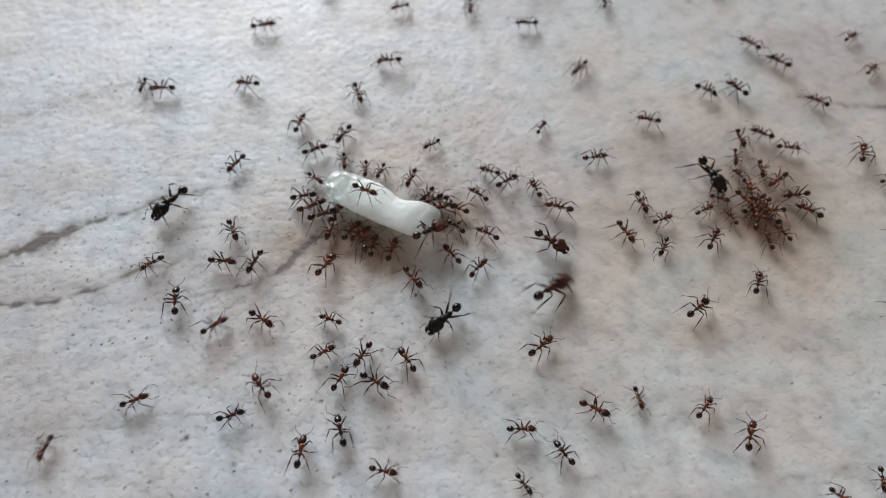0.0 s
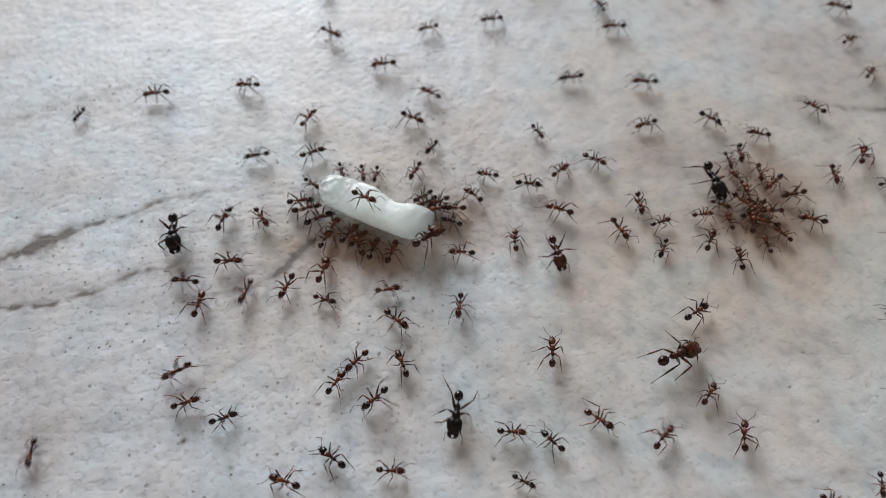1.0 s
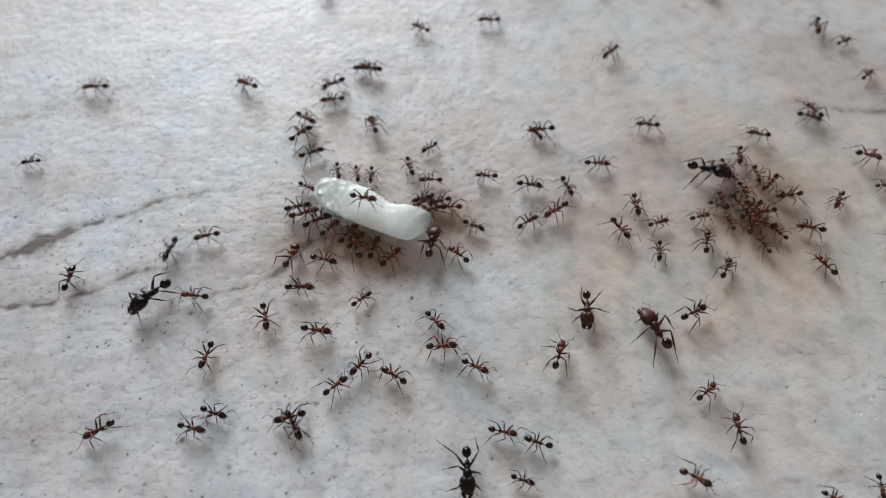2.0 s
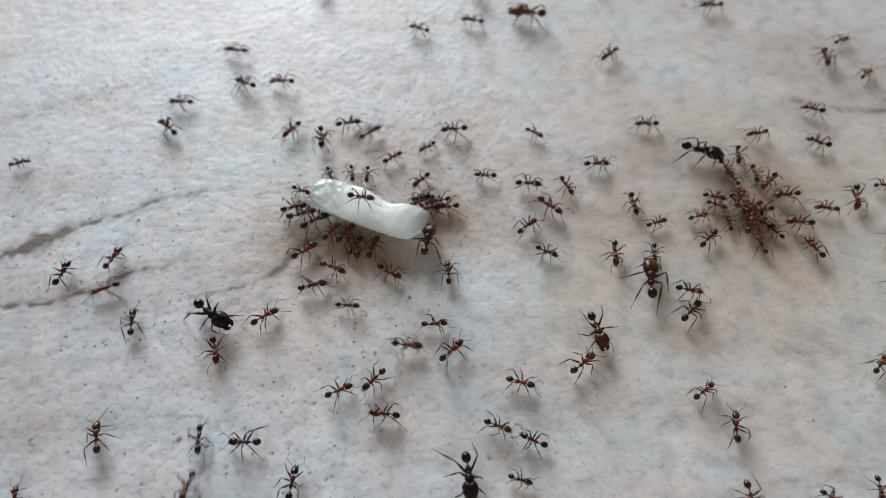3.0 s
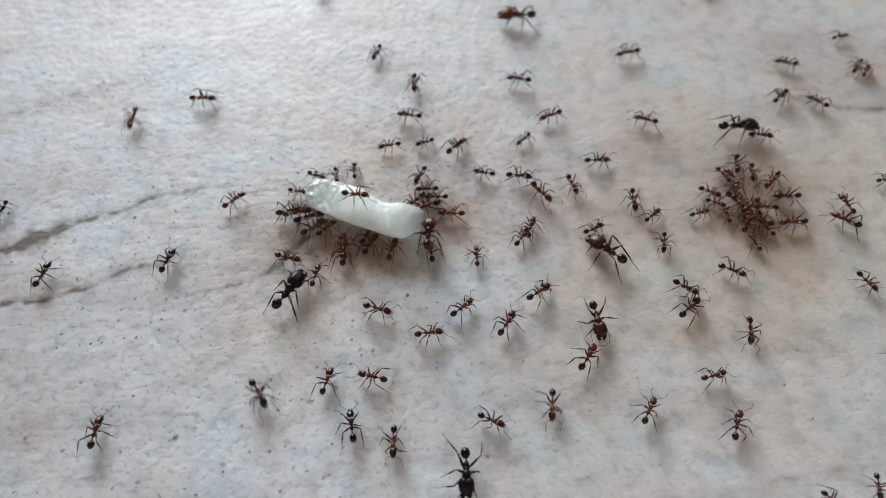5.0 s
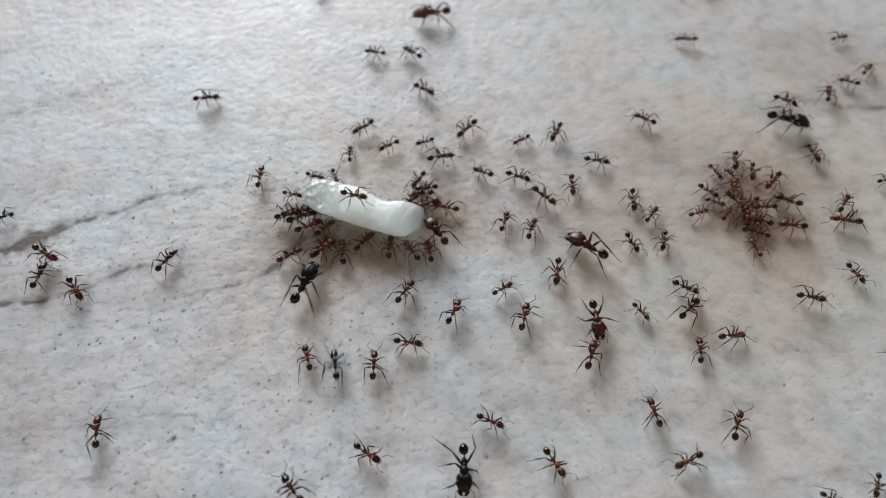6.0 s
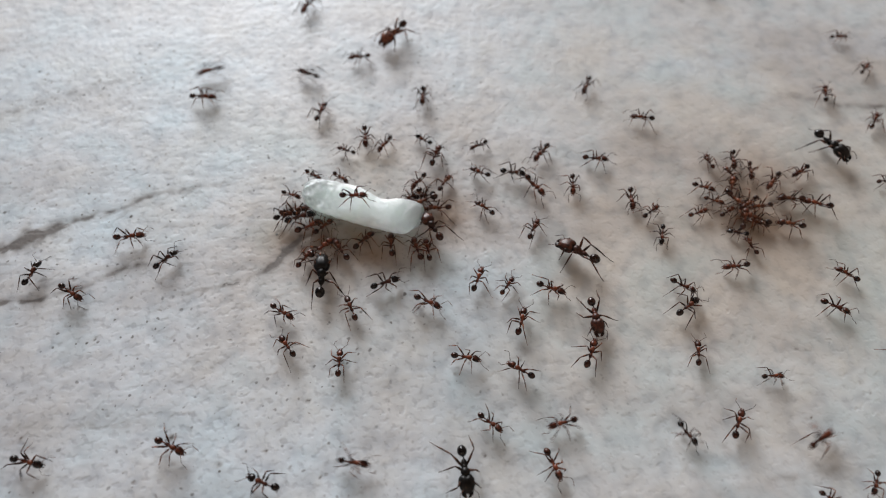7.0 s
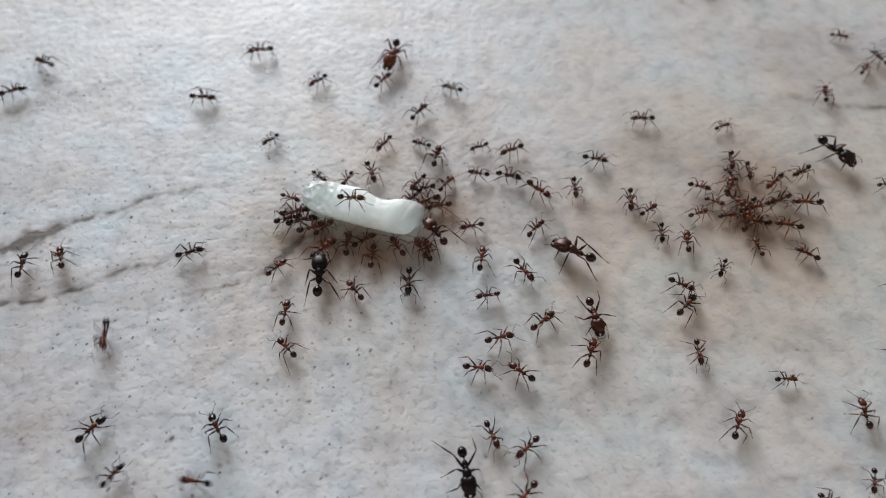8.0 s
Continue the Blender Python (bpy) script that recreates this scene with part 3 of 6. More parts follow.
def crawl(thing, size, z, rows):
    """Moves an ant along its rows and swings its legs, three and three, as far as it goes."""
    thing.scale = (size, size, size)
    climb = z if isinstance(z, tuple) else ((0, z),)  # seconds, mm over the floor
    high = [float(np.interp(r[0], [c[0] for c in climb], [c[1] for c in climb])) for r in rows]
    own = random.Random(len(rows) + int(abs(rows[0][1]) * 100))
    roll, nod = own.uniform(-7, 7), own.uniform(-5, 5)  # no two stand quite alike
    walk(thing, [(t, pose(x * MM, y * MM, h * MM, roll, nod, a)) for (t, x, y, a), h in zip(rows, high)])
    path = []
    for (t0, x0, y0, a0), (t1, x1, y1, a1) in zip(rows, rows[1:]):
        steps = max(1, round((t1 - t0) / 0.1))
        far = math.hypot(x1 - x0, y1 - y0) + abs(a1 - a0) * 0.012
        path += [(t0 + (t1 - t0) * k / steps, far / steps) for k in range(steps)]
    if sum(f for _, f in path) < 1.2:
        return
    beats, gone, side = [(0.0, 0.0)], 0.0, 1
    for t, far in path:
        gone += far
        if gone > 0.45 and t > beats[-1][0] + 0.06:
            beats.append((t, side * min(1.0, 0.35 + gone * 0.5)))
            gone, side = 0.0, -side
    beats.append((8.0, 0.0))
    for i, leg in enumerate(o for o in thing.children if o.name.startswith("leg")):
        sign = 1 if (i // 2 + i % 2) % 2 else -1
        turn = 17 * sign * (1 if i % 2 else -1)
        hip = leg.location.copy()
        walk(leg, [(t, pose(hip.x, hip.y, hip.z, 0, 0, turn * b)) for t, b in beats])


floor()
light_shell()
rice = rice_grain()
ants = colony()


def motions():
    """Where everything goes: seconds, place in mm, heading in degrees."""
    walk(rice, [
        (0.0, pose(-5.09 * MM, 3.17 * MM, 0, 0, 0, -21.7)),
        (1.0, pose(-5.35 * MM, 3.15 * MM, 0, 0, 0, -20.7)),
        (1.5, pose(-5.55 * MM, 3.09 * MM, 0, 0, 0, -20.0)),
        (3.0, pose(-5.60 * MM, 2.95 * MM, 0, 0, 0, -17.1)),
        (3.5, pose(-5.73 * MM, 2.96 * MM, 0, 0, 0, -16.0)),
        (4.5, pose(-5.79 * MM, 2.74 * MM, 0, 0, 0, -16.7)),
        (6.0, pose(-5.74 * MM, 2.81 * MM, 0, 0, 0, -14.2)),
        (6.5, pose(-5.69 * MM, 2.82 * MM, 0, 0, 0, -13.2)),
        (8.0, pose(-5.67 * MM, 2.79 * MM, 0, 0, 0, -11.5)),
    ])
    crawl(ants[0], 0.93, 0, ((0, -16.49, 22.23, 10), (0.4, -13.78, 22.33, 2), (0.5, -12.56, 22.39, 9), (1, -10.26, 21.64, -32), (1.1, -9.38, 20.88, -50), (1.2, -8.15, 19.13, -81), (1.3, -8.97, 18.22, -144), (1.5, -9.48, 18.18, -69), (1.7, -8.91, 17.85, -140), (2.8, -19.83, 9.56, -150), (2.9, -21.81, 10.36, -210), (3, -22.45, 11.06, -220), (3.1, -23.67, 10.57, -185), (3.4, -30.5, 11.78, -184), (3.5, -32.45, 11.25, -196), (3.75, -37.96, 10.39, -171), (8, -37.96, 10.39, -171)))
    crawl(ants[1], 0.66, 0, ((0, -25.91, 15.43, 262), (0.5, -26.7, 15.57, 220), (0.7, -28.28, 15.06, 207), (0.9, -30.33, 13.71, 230), (1, -30.42, 12.55, 249), (1.5, -30.8, 8.03, 262), (1.7, -31.75, 7.92, 186), (2.8, -33.58, 7.31, 192), (2.87, -33.57, 7.39, 134), (2.93, -33.55, 7.46, 76), (3, -33.54, 7.53, 18), (3.25, -33.76, 7.37, -31), (3.5, -33.98, 7.2, -81), (4.5, -33.37, 3.54, -81), (5.25, -33.04, 2.98, -122), (6, -32.71, 2.41, -163), (6.15, -34.62, 1.84, -163), (8, -34.62, 1.84, -163)))
    crawl(ants[2], 0.93, 0, ((0, -24.09, 14.93, -176), (0.5, -24.53, 14.51, -178), (1, -24.4, 14.69, -170), (1.5, -24.38, 14.95, -184), (1.7, -25.6, 15.52, -180), (2.2, -33.72, 14.98, -172), (2.5, -39.04, 13.72, -167), (8, -39.04, 13.72, -167)))
    crawl(ants[3], 0.90, 0, ((0, -16.91, 15.43, 167), (0.5, -16.79, 15.52, 156), (1, -16.76, 15.53, 172), (1.5, -16.79, 15.63, 153), (3, -16.79, 15.71, 150), (3.5, -17.56, 15.18, 165), (4, -18.86, 14.34, 231), (4.25, -19.45, 14.1, 292), (4.5, -20.04, 13.86, 354), (6, -19.48, 13.81, 369), (6.5, -19.53, 13.81, 384), (7, -19.59, 13.8, 360), (7.5, -19.6, 13.79, 360), (8, -19.63, 13.85, 357)))
    crawl(ants[4], 0.85, 0, ((0, -12.06, 11.28, 73), (0.5, -11.19, 11.85, 29), (1, -11.27, 12.06, 58), (1.5, -11.29, 12.11, 22), (2.15, -11.54, 12.01, -49), (2.8, -11.8, 11.9, -120), (3, -12.39, 10.86, -127), (3.5, -14.88, 7.85, -136), (3.7, -17.18, 7.09, -136), (4, -18.4, 4.5, -118), (4.5, -18.6, 1.8, -58), (4.6, -17.91, 2.21, -9), (4.7, -17.22, 2.63, 40), (5.8, -13.85, 5.75, 43), (6, -13.89, 5.97, 86), (6.2, -13.79, 7.56, 58), (6.4, -11.66, 9.54, 28), (6.5, -10.12, 9.48, 8), (7, -9.6, 12.23, 70), (7.3, -7.32, 14.67, 35), (7.5, -5.34, 15.23, 16), (8, -4.72, 15.66, 51)))
    crawl(ants[5], 0.83, 0, ((0, -16.77, 7.34, 235), (0.5, -15.99, 5.98, 278), (0.8, -14.97, 2.66, 300), (1, -14.03, 2.58, 309), (1.5, -13.71, 0.75, 230), (1.7, -14.81, 1.66, 194), (2.8, -23.75, -1.76, 196), (2.9, -23.88, -1.37, 132), (3, -24.01, -0.98, 68), (3.5, -18.46, 0.46, -12), (4, -13.58, -0.27, 12), (4.5, -11.69, -1.24, -27), (6, -10.89, -0.96, 34), (6.25, -10.9, -1.34, -27), (6.5, -10.91, -1.72, -89), (7, -10.84, -5.46, -30), (7.5, -9.54, -5.11, 33), (8, -10.54, -5.42, 85)))
    crawl(ants[6], 1.02, 0, ((0, -20.98, 3.5, -125), (0.5, -21.24, 1.99, -73), (1, -20.16, 1.22, -75), (1.5, -19.64, -1.06, -105), (1.7, -21.2, -2.55, -165), (2.2, -19.6, -4.6, -95), (2.8, -15.9, -5.73, -29), (3, -16.02, -5.31, -33), (3.5, -15.18, -5.76, -30), (4, -12.81, -6.53, 5), (4.5, -11.24, -4.73, 48), (6, -9.65, -3.29, 69), (6.5, -8.28, -2.87, 90), (7, -8.34, -2.87, 93), (7.5, -8.46, -2.81, 93), (8, -8.55, -2.72, 93)))
    crawl(ants[7], 0.84, 0, ((0, -16.12, 1.21, -64), (0.5, -14.97, 0.74, -70), (1, -14.3, -3.51, -110), (1.2, -15.9, -7.5, -114), (1.5, -16.42, -8.37, -113), (3, -15.5, -7.98, -74), (3.3, -14.76, -10.81, -43), (3.5, -11.96, -11.25, 15), (3.7, -9.84, -8.81, 27), (4, -8.17, -9.35, 23), (4.3, -6.9, -8.42, 23), (4.5, -4.12, -7.6, 17), (4.7, -0.6, -6.83, 12), (6, -2.13, -7.57, -10), (6.5, -0.14, -7.61, -12), (7, 1.83, -8.73, -12), (7.5, 2.43, -9.09, -27), (8, 2.57, -9.38, -9)))
    crawl(ants[8], 0.78, 0, ((0, -21.5, -1.5, -145), (0.3, -22.73, -2.36, -140), (0.4, -24.12, -3.7, -119), (0.5, -24.63, -5.72, -121), (0.6, -25.36, -7.48, -101), (0.7, -25.5, -10.06, -102), (0.9, -26.33, -12.04, -99), (1, -26.2, -14.61, -89), (1.1, -26.29, -16.45, -86), (1.25, -25.77, -20.48, -83), (8, -25.77, -20.48, -83)))
    crawl(ants[9], 0.88, 0, ((0, -16.44, -1.29, -9), (0.5, -16.62, -1.14, -13), (1, -15.87, -1.05, 0), (1.5, -13.61, -2.33, -35), (1.7, -11.36, -3.16, -20), (3, -9.3, -3.08, 11), (3.5, -7.61, -2.66, 29), (4, -6.69, -1.74, 73), (4.5, -7.19, -0.97, 84), (6, -7.15, -0.64, 94), (6.5, -7.09, -0.57, 94), (7, -7.14, -0.59, 121), (7.5, -7.1, -0.51, 115), (8, -6.74, 0.03, 83)))
    crawl(ants[10], 0.86, 0, ((0, -14.1, -1.43, -111), (0.5, -14.76, -3.19, -133), (0.7, -15.59, -3, -187), (1, -18.75, -2.7, -184), (1.3, -22.71, -3.94, -168), (1.5, -25.93, -4.19, -197), (1.6, -26.84, -3.79, -231), (1.7, -26.99, -2.9, -261), (3, -27.41, -2.15, -285), (3.5, -27.95, -2.19, -293), (4, -28.13, -2.34, -284), (4.5, -28.31, -2.44, -285), (6, -28.55, -2.53, -279), (6.5, -28.73, -2.54, -278), (7, -28.88, -2.44, -287), (7.5, -29.08, -2.31, -289), (8, -29.81, -1.73, -269)))
    crawl(ants[11], 0.93, 0, ((0, -19.23, -4.45, 94), (0.5, -20.29, -2.33, 94), (1, -16.75, 2.46, 67), (1.3, -16.03, 5.55, 59), (1.5, -13.42, 7.9, 50), (1.7, -12.3, 9.97, 62), (2.25, -11.32, 10.64, -4), (2.8, -10.33, 11.31, -69), (3, -9.83, 10.01, -85), (3.5, -12.55, 7.39, -145), (4, -15.23, 2.55, -69), (4.4, -16.02, 0.84, -102), (4.5, -16.06, -1.27, -93), (4.7, -14.86, -5.77, -62), (5.4, -8.52, -15.58, -57), (5.8, -7.64, -17.03, -108), (5.9, -8.29, -16.97, -170), (6, -8.94, -16.9, -232), (6.5, -9.77, -15.88, -230), (7, -10.67, -16.61, -203), (7.5, -13.53, -14.2, -206), (8, -13.98, -13.25, -238)))
    crawl(ants[12], 0.86, 0, ((0, -16.25, -6.3, 35), (0.2, -15.15, -4.86, 53), (0.35, -15.43, -5.09, 104), (0.5, -15.71, -5.32, 155), (1, -17.48, -4.48, 79), (1.5, -15.91, -3.62, 40), (1.6, -16.07, -3.92, 106), (1.7, -16.23, -4.22, 172), (2.8, -23.12, -2.67, 174), (3, -23.99, -3.42, 203), (3.1, -25.95, -3.85, 212), (3.4, -29.54, -6.85, 220), (3.5, -30.06, -7.34, 223), (3.65, -31.39, -8.56, 222), (8, -31.39, -8.56, 222)))
    crawl(ants[13], 0.88, 0, ((0, -13.02, -5.83, -34), (0.25, -12.57, -5.08, 6), (0.5, -12.13, -4.34, 47), (0.67, -11.88, -3.93, -7), (0.83, -11.62, -3.53, -60), (1, -11.37, -3.12, -114), (1.5, -12.6, -5.41, -118), (2.25, -12.5, -5.46, -43), (3, -12.4, -5.5, 32), (3.5, -10.34, -5.93, -17), (4, -8.63, -6.07, 3), (4.5, -5.64, -5.67, -41), (5.25, -4.06, -4.72, 6), (6, -2.48, -3.77, 54), (6.25, -2.42, -3.71, 11), (6.5, -2.37, -3.64, -32), (7, -0.75, -4.65, -27), (7.5, 2.43, -6.1, 13), (8, 4.08, -7.23, 12)))
    crawl(ants[14], 0.80, 0, ((0, -20.62, -11.45, 22), (0.3, -18.38, -11.15, -2), (0.5, -17.43, -11.58, -9), (1, -17.09, -11.4, 18), (1.5, -16.64, -11.67, 23), (2.15, -16.13, -13.58, -28), (2.8, -15.62, -15.49, -79), (3, -15.65, -16.72, -105), (3.1, -16.38, -18.28, -159), (3.2, -18.54, -17.82, -207), (3.3, -19.8, -16.51, -200), (3.5, -21.82, -16.66, -212), (4, -22.61, -16.15, -175), (4.3, -26.19, -16.47, -178), (4.45, -28.8, -16.33, -183), (8, -28.8, -16.33, -183)))
    crawl(ants[15], 0.90, 0, ((0, -12.39, -10.62, 128), (0.3, -13.77, -8.83, 134), (0.5, -14.35, -8.57, 138), (1, -18.03, -9.35, 208), (1.3, -21.32, -10.97, 220), (1.5, -22.19, -12.9, 246), (2.25, -22.08, -13.34, 175), (3, -21.97, -13.79, 104), (3.5, -22.1, -13.67, 81), (4, -22.05, -13.68, 83), (4.5, -21.89, -13.65, 80), (6, -21.64, -13.52, 99), (6.25, -21.15, -13.52, 40), (6.5, -20.66, -13.53, -19), (6.8, -17.84, -13.96, -13), (7, -16.74, -14.45, -26), (7.5, -15.18, -16.6, -55), (7.6, -15.29, -16.79, -77), (7.85, -14.42, -20.54, -77), (8, -14.42, -20.54, -77)))
    crawl(ants[16], 0.78, 0, ((0, -14.14, -12.58, 21), (0.5, -14.3, -12.62, 10), (1, -14.42, -12.53, 23), (1.5, -15.07, -12.49, 34), (2.15, -15.05, -12.13, -35), (2.8, -15.04, -11.78, -104), (3, -15.58, -13.88, -83), (3.3, -14.49, -16.37, -71), (3.5, -13.24, -20.5, -73), (8, -13.24, -20.5, -73)))
    crawl(ants[17], 0.72, 0, ((0, -25.57, -14.54, -103), (0.1, -25.96, -16.29, -90), (0.25, -25.53, -20.64, -84), (8, -25.53, -20.64, -84)))
    crawl(ants[18], 0.90, 0, ((0, -9.36, -14.82, 85), (0.5, -9.18, -14.8, 70), (0.75, -9.58, -15.56, 117), (1, -9.98, -16.33, 163), (1.3, -11.16, -14.19, 107), (1.5, -12.69, -7.39, 85), (1.6, -11.57, -6.88, 43), (1.7, -10.44, -6.37, 1), (2.8, -5.66, -7.22, -9), (3, -2.48, -7.61, -3), (3.3, 0.82, -11.18, -46), (3.5, 1.51, -11.79, -17), (4, 5.96, -8.8, 37), (4.5, 5.92, -6.66, 94), (4.7, 6.33, -4.61, 79), (5.13, 7, -3.79, 20), (5.57, 7.66, -2.97, -38), (6, 8.32, -2.15, -97), (6.5, 8.08, -4.11, -97), (7, 7.84, -3.66, -17), (7.5, 7.04, -3.17, -79), (8, 5.96, -2.14, -50)))
    crawl(ants[19], 0.75, 0, ((0, -4.39, 24.64, 201), (0.2, -6.51, 23.75, 164), (0.5, -8.08, 25.68, 118), (0.6, -8.43, 27.38, 114), (0.8, -9.84, 29.56, 123), (8, -9.84, 29.56, 123)))
    crawl(ants[20], 0.79, 0, ((0, 2.11, 24.65, 266), (0.5, -0.69, 22.57, 211), (1, -1.57, 22.23, 198), (1.5, -2.21, 22.46, 148), (3, -2.2, 22.21, 158), (3.5, -2.42, 21.98, 170), (4, -4.74, 20.38, 203), (4.5, -5.57, 19.08, 281), (5.25, -5.64, 19, 224), (6, -5.71, 18.92, 168), (6.5, -5.64, 18.71, 147), (7, -6.89, 18.22, 189), (7.5, -10.09, 17.39, 180), (8, -10.21, 15.65, 220)))
    crawl(ants[21], 0.86, 0, ((0, 7.02, 22.43, 178), (0.5, 5.12, 23.15, 170), (1, 4.09, 23.26, 188), (1.5, 3.99, 23.35, 186), (3, 2.58, 23.19, 168), (3.5, -0.02, 22.78, 196), (4, -0.61, 22.16, 216), (4.5, -1.93, 18.7, 261), (4.7, -2.34, 16.42, 260), (6, -1.34, 14.77, 323), (6.5, -1.16, 14.87, 312), (7, -1.32, 13.88, 267), (7.1, -1.29, 12.85, 272), (7.4, -1.01, 12.84, 282), (7.5, -0.67, 11.32, 216), (7.67, -1.02, 11.65, 160), (7.83, -1.37, 11.99, 105), (8, -1.72, 12.32, 49)))
    crawl(ants[22], 0.93, 0, ((0, -5.04, 17.95, -178), (0.5, -5.19, 17.83, -173), (1, -5.36, 17.86, -175), (1.5, -5.47, 18.08, -211), (2.8, -11.74, 15.97, -165), (3, -13.67, 15.9, -186), (3.3, -14.93, 17.28, -219), (3.5, -17.17, 18.7, -203), (3.6, -18.66, 18.85, -158), (4, -25.98, 15.12, -156), (4.3, -32.21, 12.76, -140), (4.5, -33.55, 8.78, -96), (4.7, -33.16, 4.32, -91), (5.2, -33.71, -0.12, -48), (6, -28.63, -0.71, -27), (6.5, -27.18, -0.46, -18), (7, -22.69, 0.54, 11), (7.17, -22.82, 0.52, 69), (7.33, -22.94, 0.49, 127), (7.5, -23.07, 0.47, 185), (7.55, -23.49, 0.44, 229), (7.6, -23.91, 0.4, 274), (8, -22.54, -6.96, 276)))
    crawl(ants[23], 0.88, 0, ((0, -7.59, 14.48, 290), (0.3, -5.53, 13.41, 335), (0.5, -3, 12.38, 339), (1, -2.83, 12.09, 336), (1.25, -3.58, 11.79, 376), (1.5, -4.34, 11.49, 417), (2.15, -6.36, 11.4, 479), (2.8, -8.37, 11.31, 540), (2.87, -8.19, 11.37, 485), (2.93, -8, 11.42, 429), (3, -7.81, 11.48, 374), (3.05, -7.77, 11.79, 428), (3.1, -7.74, 12.11, 483), (3.5, -11.77, 17.59, 490), (4, -17.13, 22.59, 509), (4.3, -20.77, 22.37, 563), (4.5, -21.83, 20.56, 594), (4.7, -24.08, 17.77, 620), (5.8, -25.88, -3.05, 626), (6, -25.74, -3.53, 668), (6.5, -25.7, -3.76, 664), (7, -25.78, -3.93, 687), (7.25, -25.93, -3.9, 760), (7.5, -26.08, -3.86, 832), (8, -27.17, -1.18, 832)))
    crawl(ants[24], 0.86, 0, ((0, -8.46, 10.12, -122), (0.5, -9.38, 9.41, -139), (0.7, -10.96, 8.3, -169), (1, -15.06, 8.31, -170), (1.1, -16.3, 7.93, -145), (1.3, -16.55, 7.27, -129), (1.5, -17.69, 6.22, -107), (2.8, -21.49, -8.62, -107), (2.9, -21.5, -7.27, -186), (3, -21.51, -5.92, -264), (3.5, -20.39, -2.66, -289), (4, -19.65, -1.54, -302), (4.5, -19.72, -1.4, -287), (6, -19.7, -1.36, -303), (6.5, -19.67, -1.4, -315), (7, -19.6, -1.39, -315), (7.5, -19.52, -1.28, -295), (8, -18.01, -0.74, -343)))
    crawl(ants[25], 0.66, 0, ((0, -8.32, 7.56, -81), (0.5, -8.16, 6.89, -92), (1, -8.33, 6.87, -72), (1.5, -8.46, 7, -78), (3, -8.94, 6.45, -67), (3.5, -9.64, 6.29, -28), (4, -9.71, 6.26, -24), (4.5, -9.74, 6.16, -22), (6, -9.75, 6.01, -16), (6.5, -9.78, 5.95, -30), (7, -9.77, 5.99, -31), (7.5, -9.61, 6.03, -52), (8, -9.32, 5.91, -38)))
    crawl(ants[26], 0.66, 0, ((0, -10.36, 5.96, -38), (0.5, -10.4, 5.88, -44), (1, -10.44, 5.73, -37), (1.5, -10.52, 5.64, -30), (3, -10.96, 5.08, -24), (3.5, -10.96, 5.02, -10), (4, -10.94, 4.89, -12), (4.5, -10.9, 4.83, -12), (6, -11.29, 4.46, -13), (6.5, -11.25, 4.36, -18), (7, -11.23, 4.29, -21), (7.5, -11.25, 4.21, -15), (8, -11.29, 4.1, -21)))
    crawl(ants[27], 0.66, 0, ((0, -6.54, 6.8, -92), (0.5, -6.51, 6.73, -94), (1, -6.61, 6.66, -81), (1.5, -6.85, 6.61, -81), (3, -7.2, 6.61, -83), (3.5, -7.84, 6.56, -91), (4, -8.07, 6.36, -86), (4.5, -8.22, 6.19, -86), (6, -8.19, 6, -72), (6.5, -7.9, 5.85, -64), (7, -7.6, 5.77, -40), (7.5, -7.41, 5.79, -55), (8, -7.13, 5.75, -120)))
    crawl(ants[28], 0.66, 0, ((0, -5.29, 6.56, -112), (0.5, -5.39, 6.53, -99), (1, -5.5, 6.54, -99), (1.5, -5.68, 6.53, -94), (3, -5.93, 6.5, -92), (3.5, -6.14, 6.43, -93), (4, -6.33, 6.38, -90), (4.17, -6.43, 6.32, -146), (4.33, -6.52, 6.27, -203), (4.5, -6.62, 6.21, -259), (6, -7.2, 8.23, -269), (6.5, -7.37, 8.34, -257), (7, -7.35, 8.36, -203), (7.5, -9.46, 9.26, -188), (8, -13.46, 9.51, -140)))
    crawl(ants[29], 0.76, 0, ((0, -2.87, 5.89, -111), (0.5, -2.63, 6.71, -138), (1, -2.4, 6.83, -117), (1.5, -2.33, 6.98, -115), (2.25, -3.19, 7.56, -40), (3, -4.06, 8.14, 36), (3.5, -4.04, 8.65, 35), (3.75, -4.12, 8.75, 113), (4, -4.21, 8.85, 191), (4.5, -4.17, 8.97, 191), (6, -4.07, 8.92, 210), (6.5, -4.16, 8.89, 235), (7, -4.27, 8.96, 237), (7.5, -4.29, 8.98, 228), (8, -4.36, 9.1, 233)))
    crawl(ants[30], 0.85, 1.78, ((0, -6.18, 3.65, -25), (0.5, -6.11, 3.44, -25), (1, -6.04, 3.3, -25), (1.5, -6.02, 3.25, -15), (3, -6.03, 3.24, -9), (3.5, -6.08, 3.24, -5), (4, -6.19, 3.26, -3), (4.5, -6.28, 3.24, -3), (6, -6.27, 3.15, -14), (6.5, -6.2, 3.06, -10), (7, -6.19, 2.99, 0), (7.5, -6.26, 2.93, -6), (8, -6.38, 2.86, -4)))
    crawl(ants[31], 0.86, 0, ((0, -11.11, 4.27, 8), (0.5, -11.15, 4.21, 8), (1, -11.16, 4.1, 4), (1.5, -11.21, 3.78, 8), (3, -11.34, 3.47, 11), (3.5, -11.44, 3.32, 10), (4, -11.45, 3.18, 9), (4.5, -11.44, 3.07, 9), (6, -11.39, 2.56, 9), (6.5, -11.35, 2.46, 12), (7, -11.31, 2.4, 12), (7.5, -11.3, 2.33, 11), (8, -11.29, 2.18, 13)))
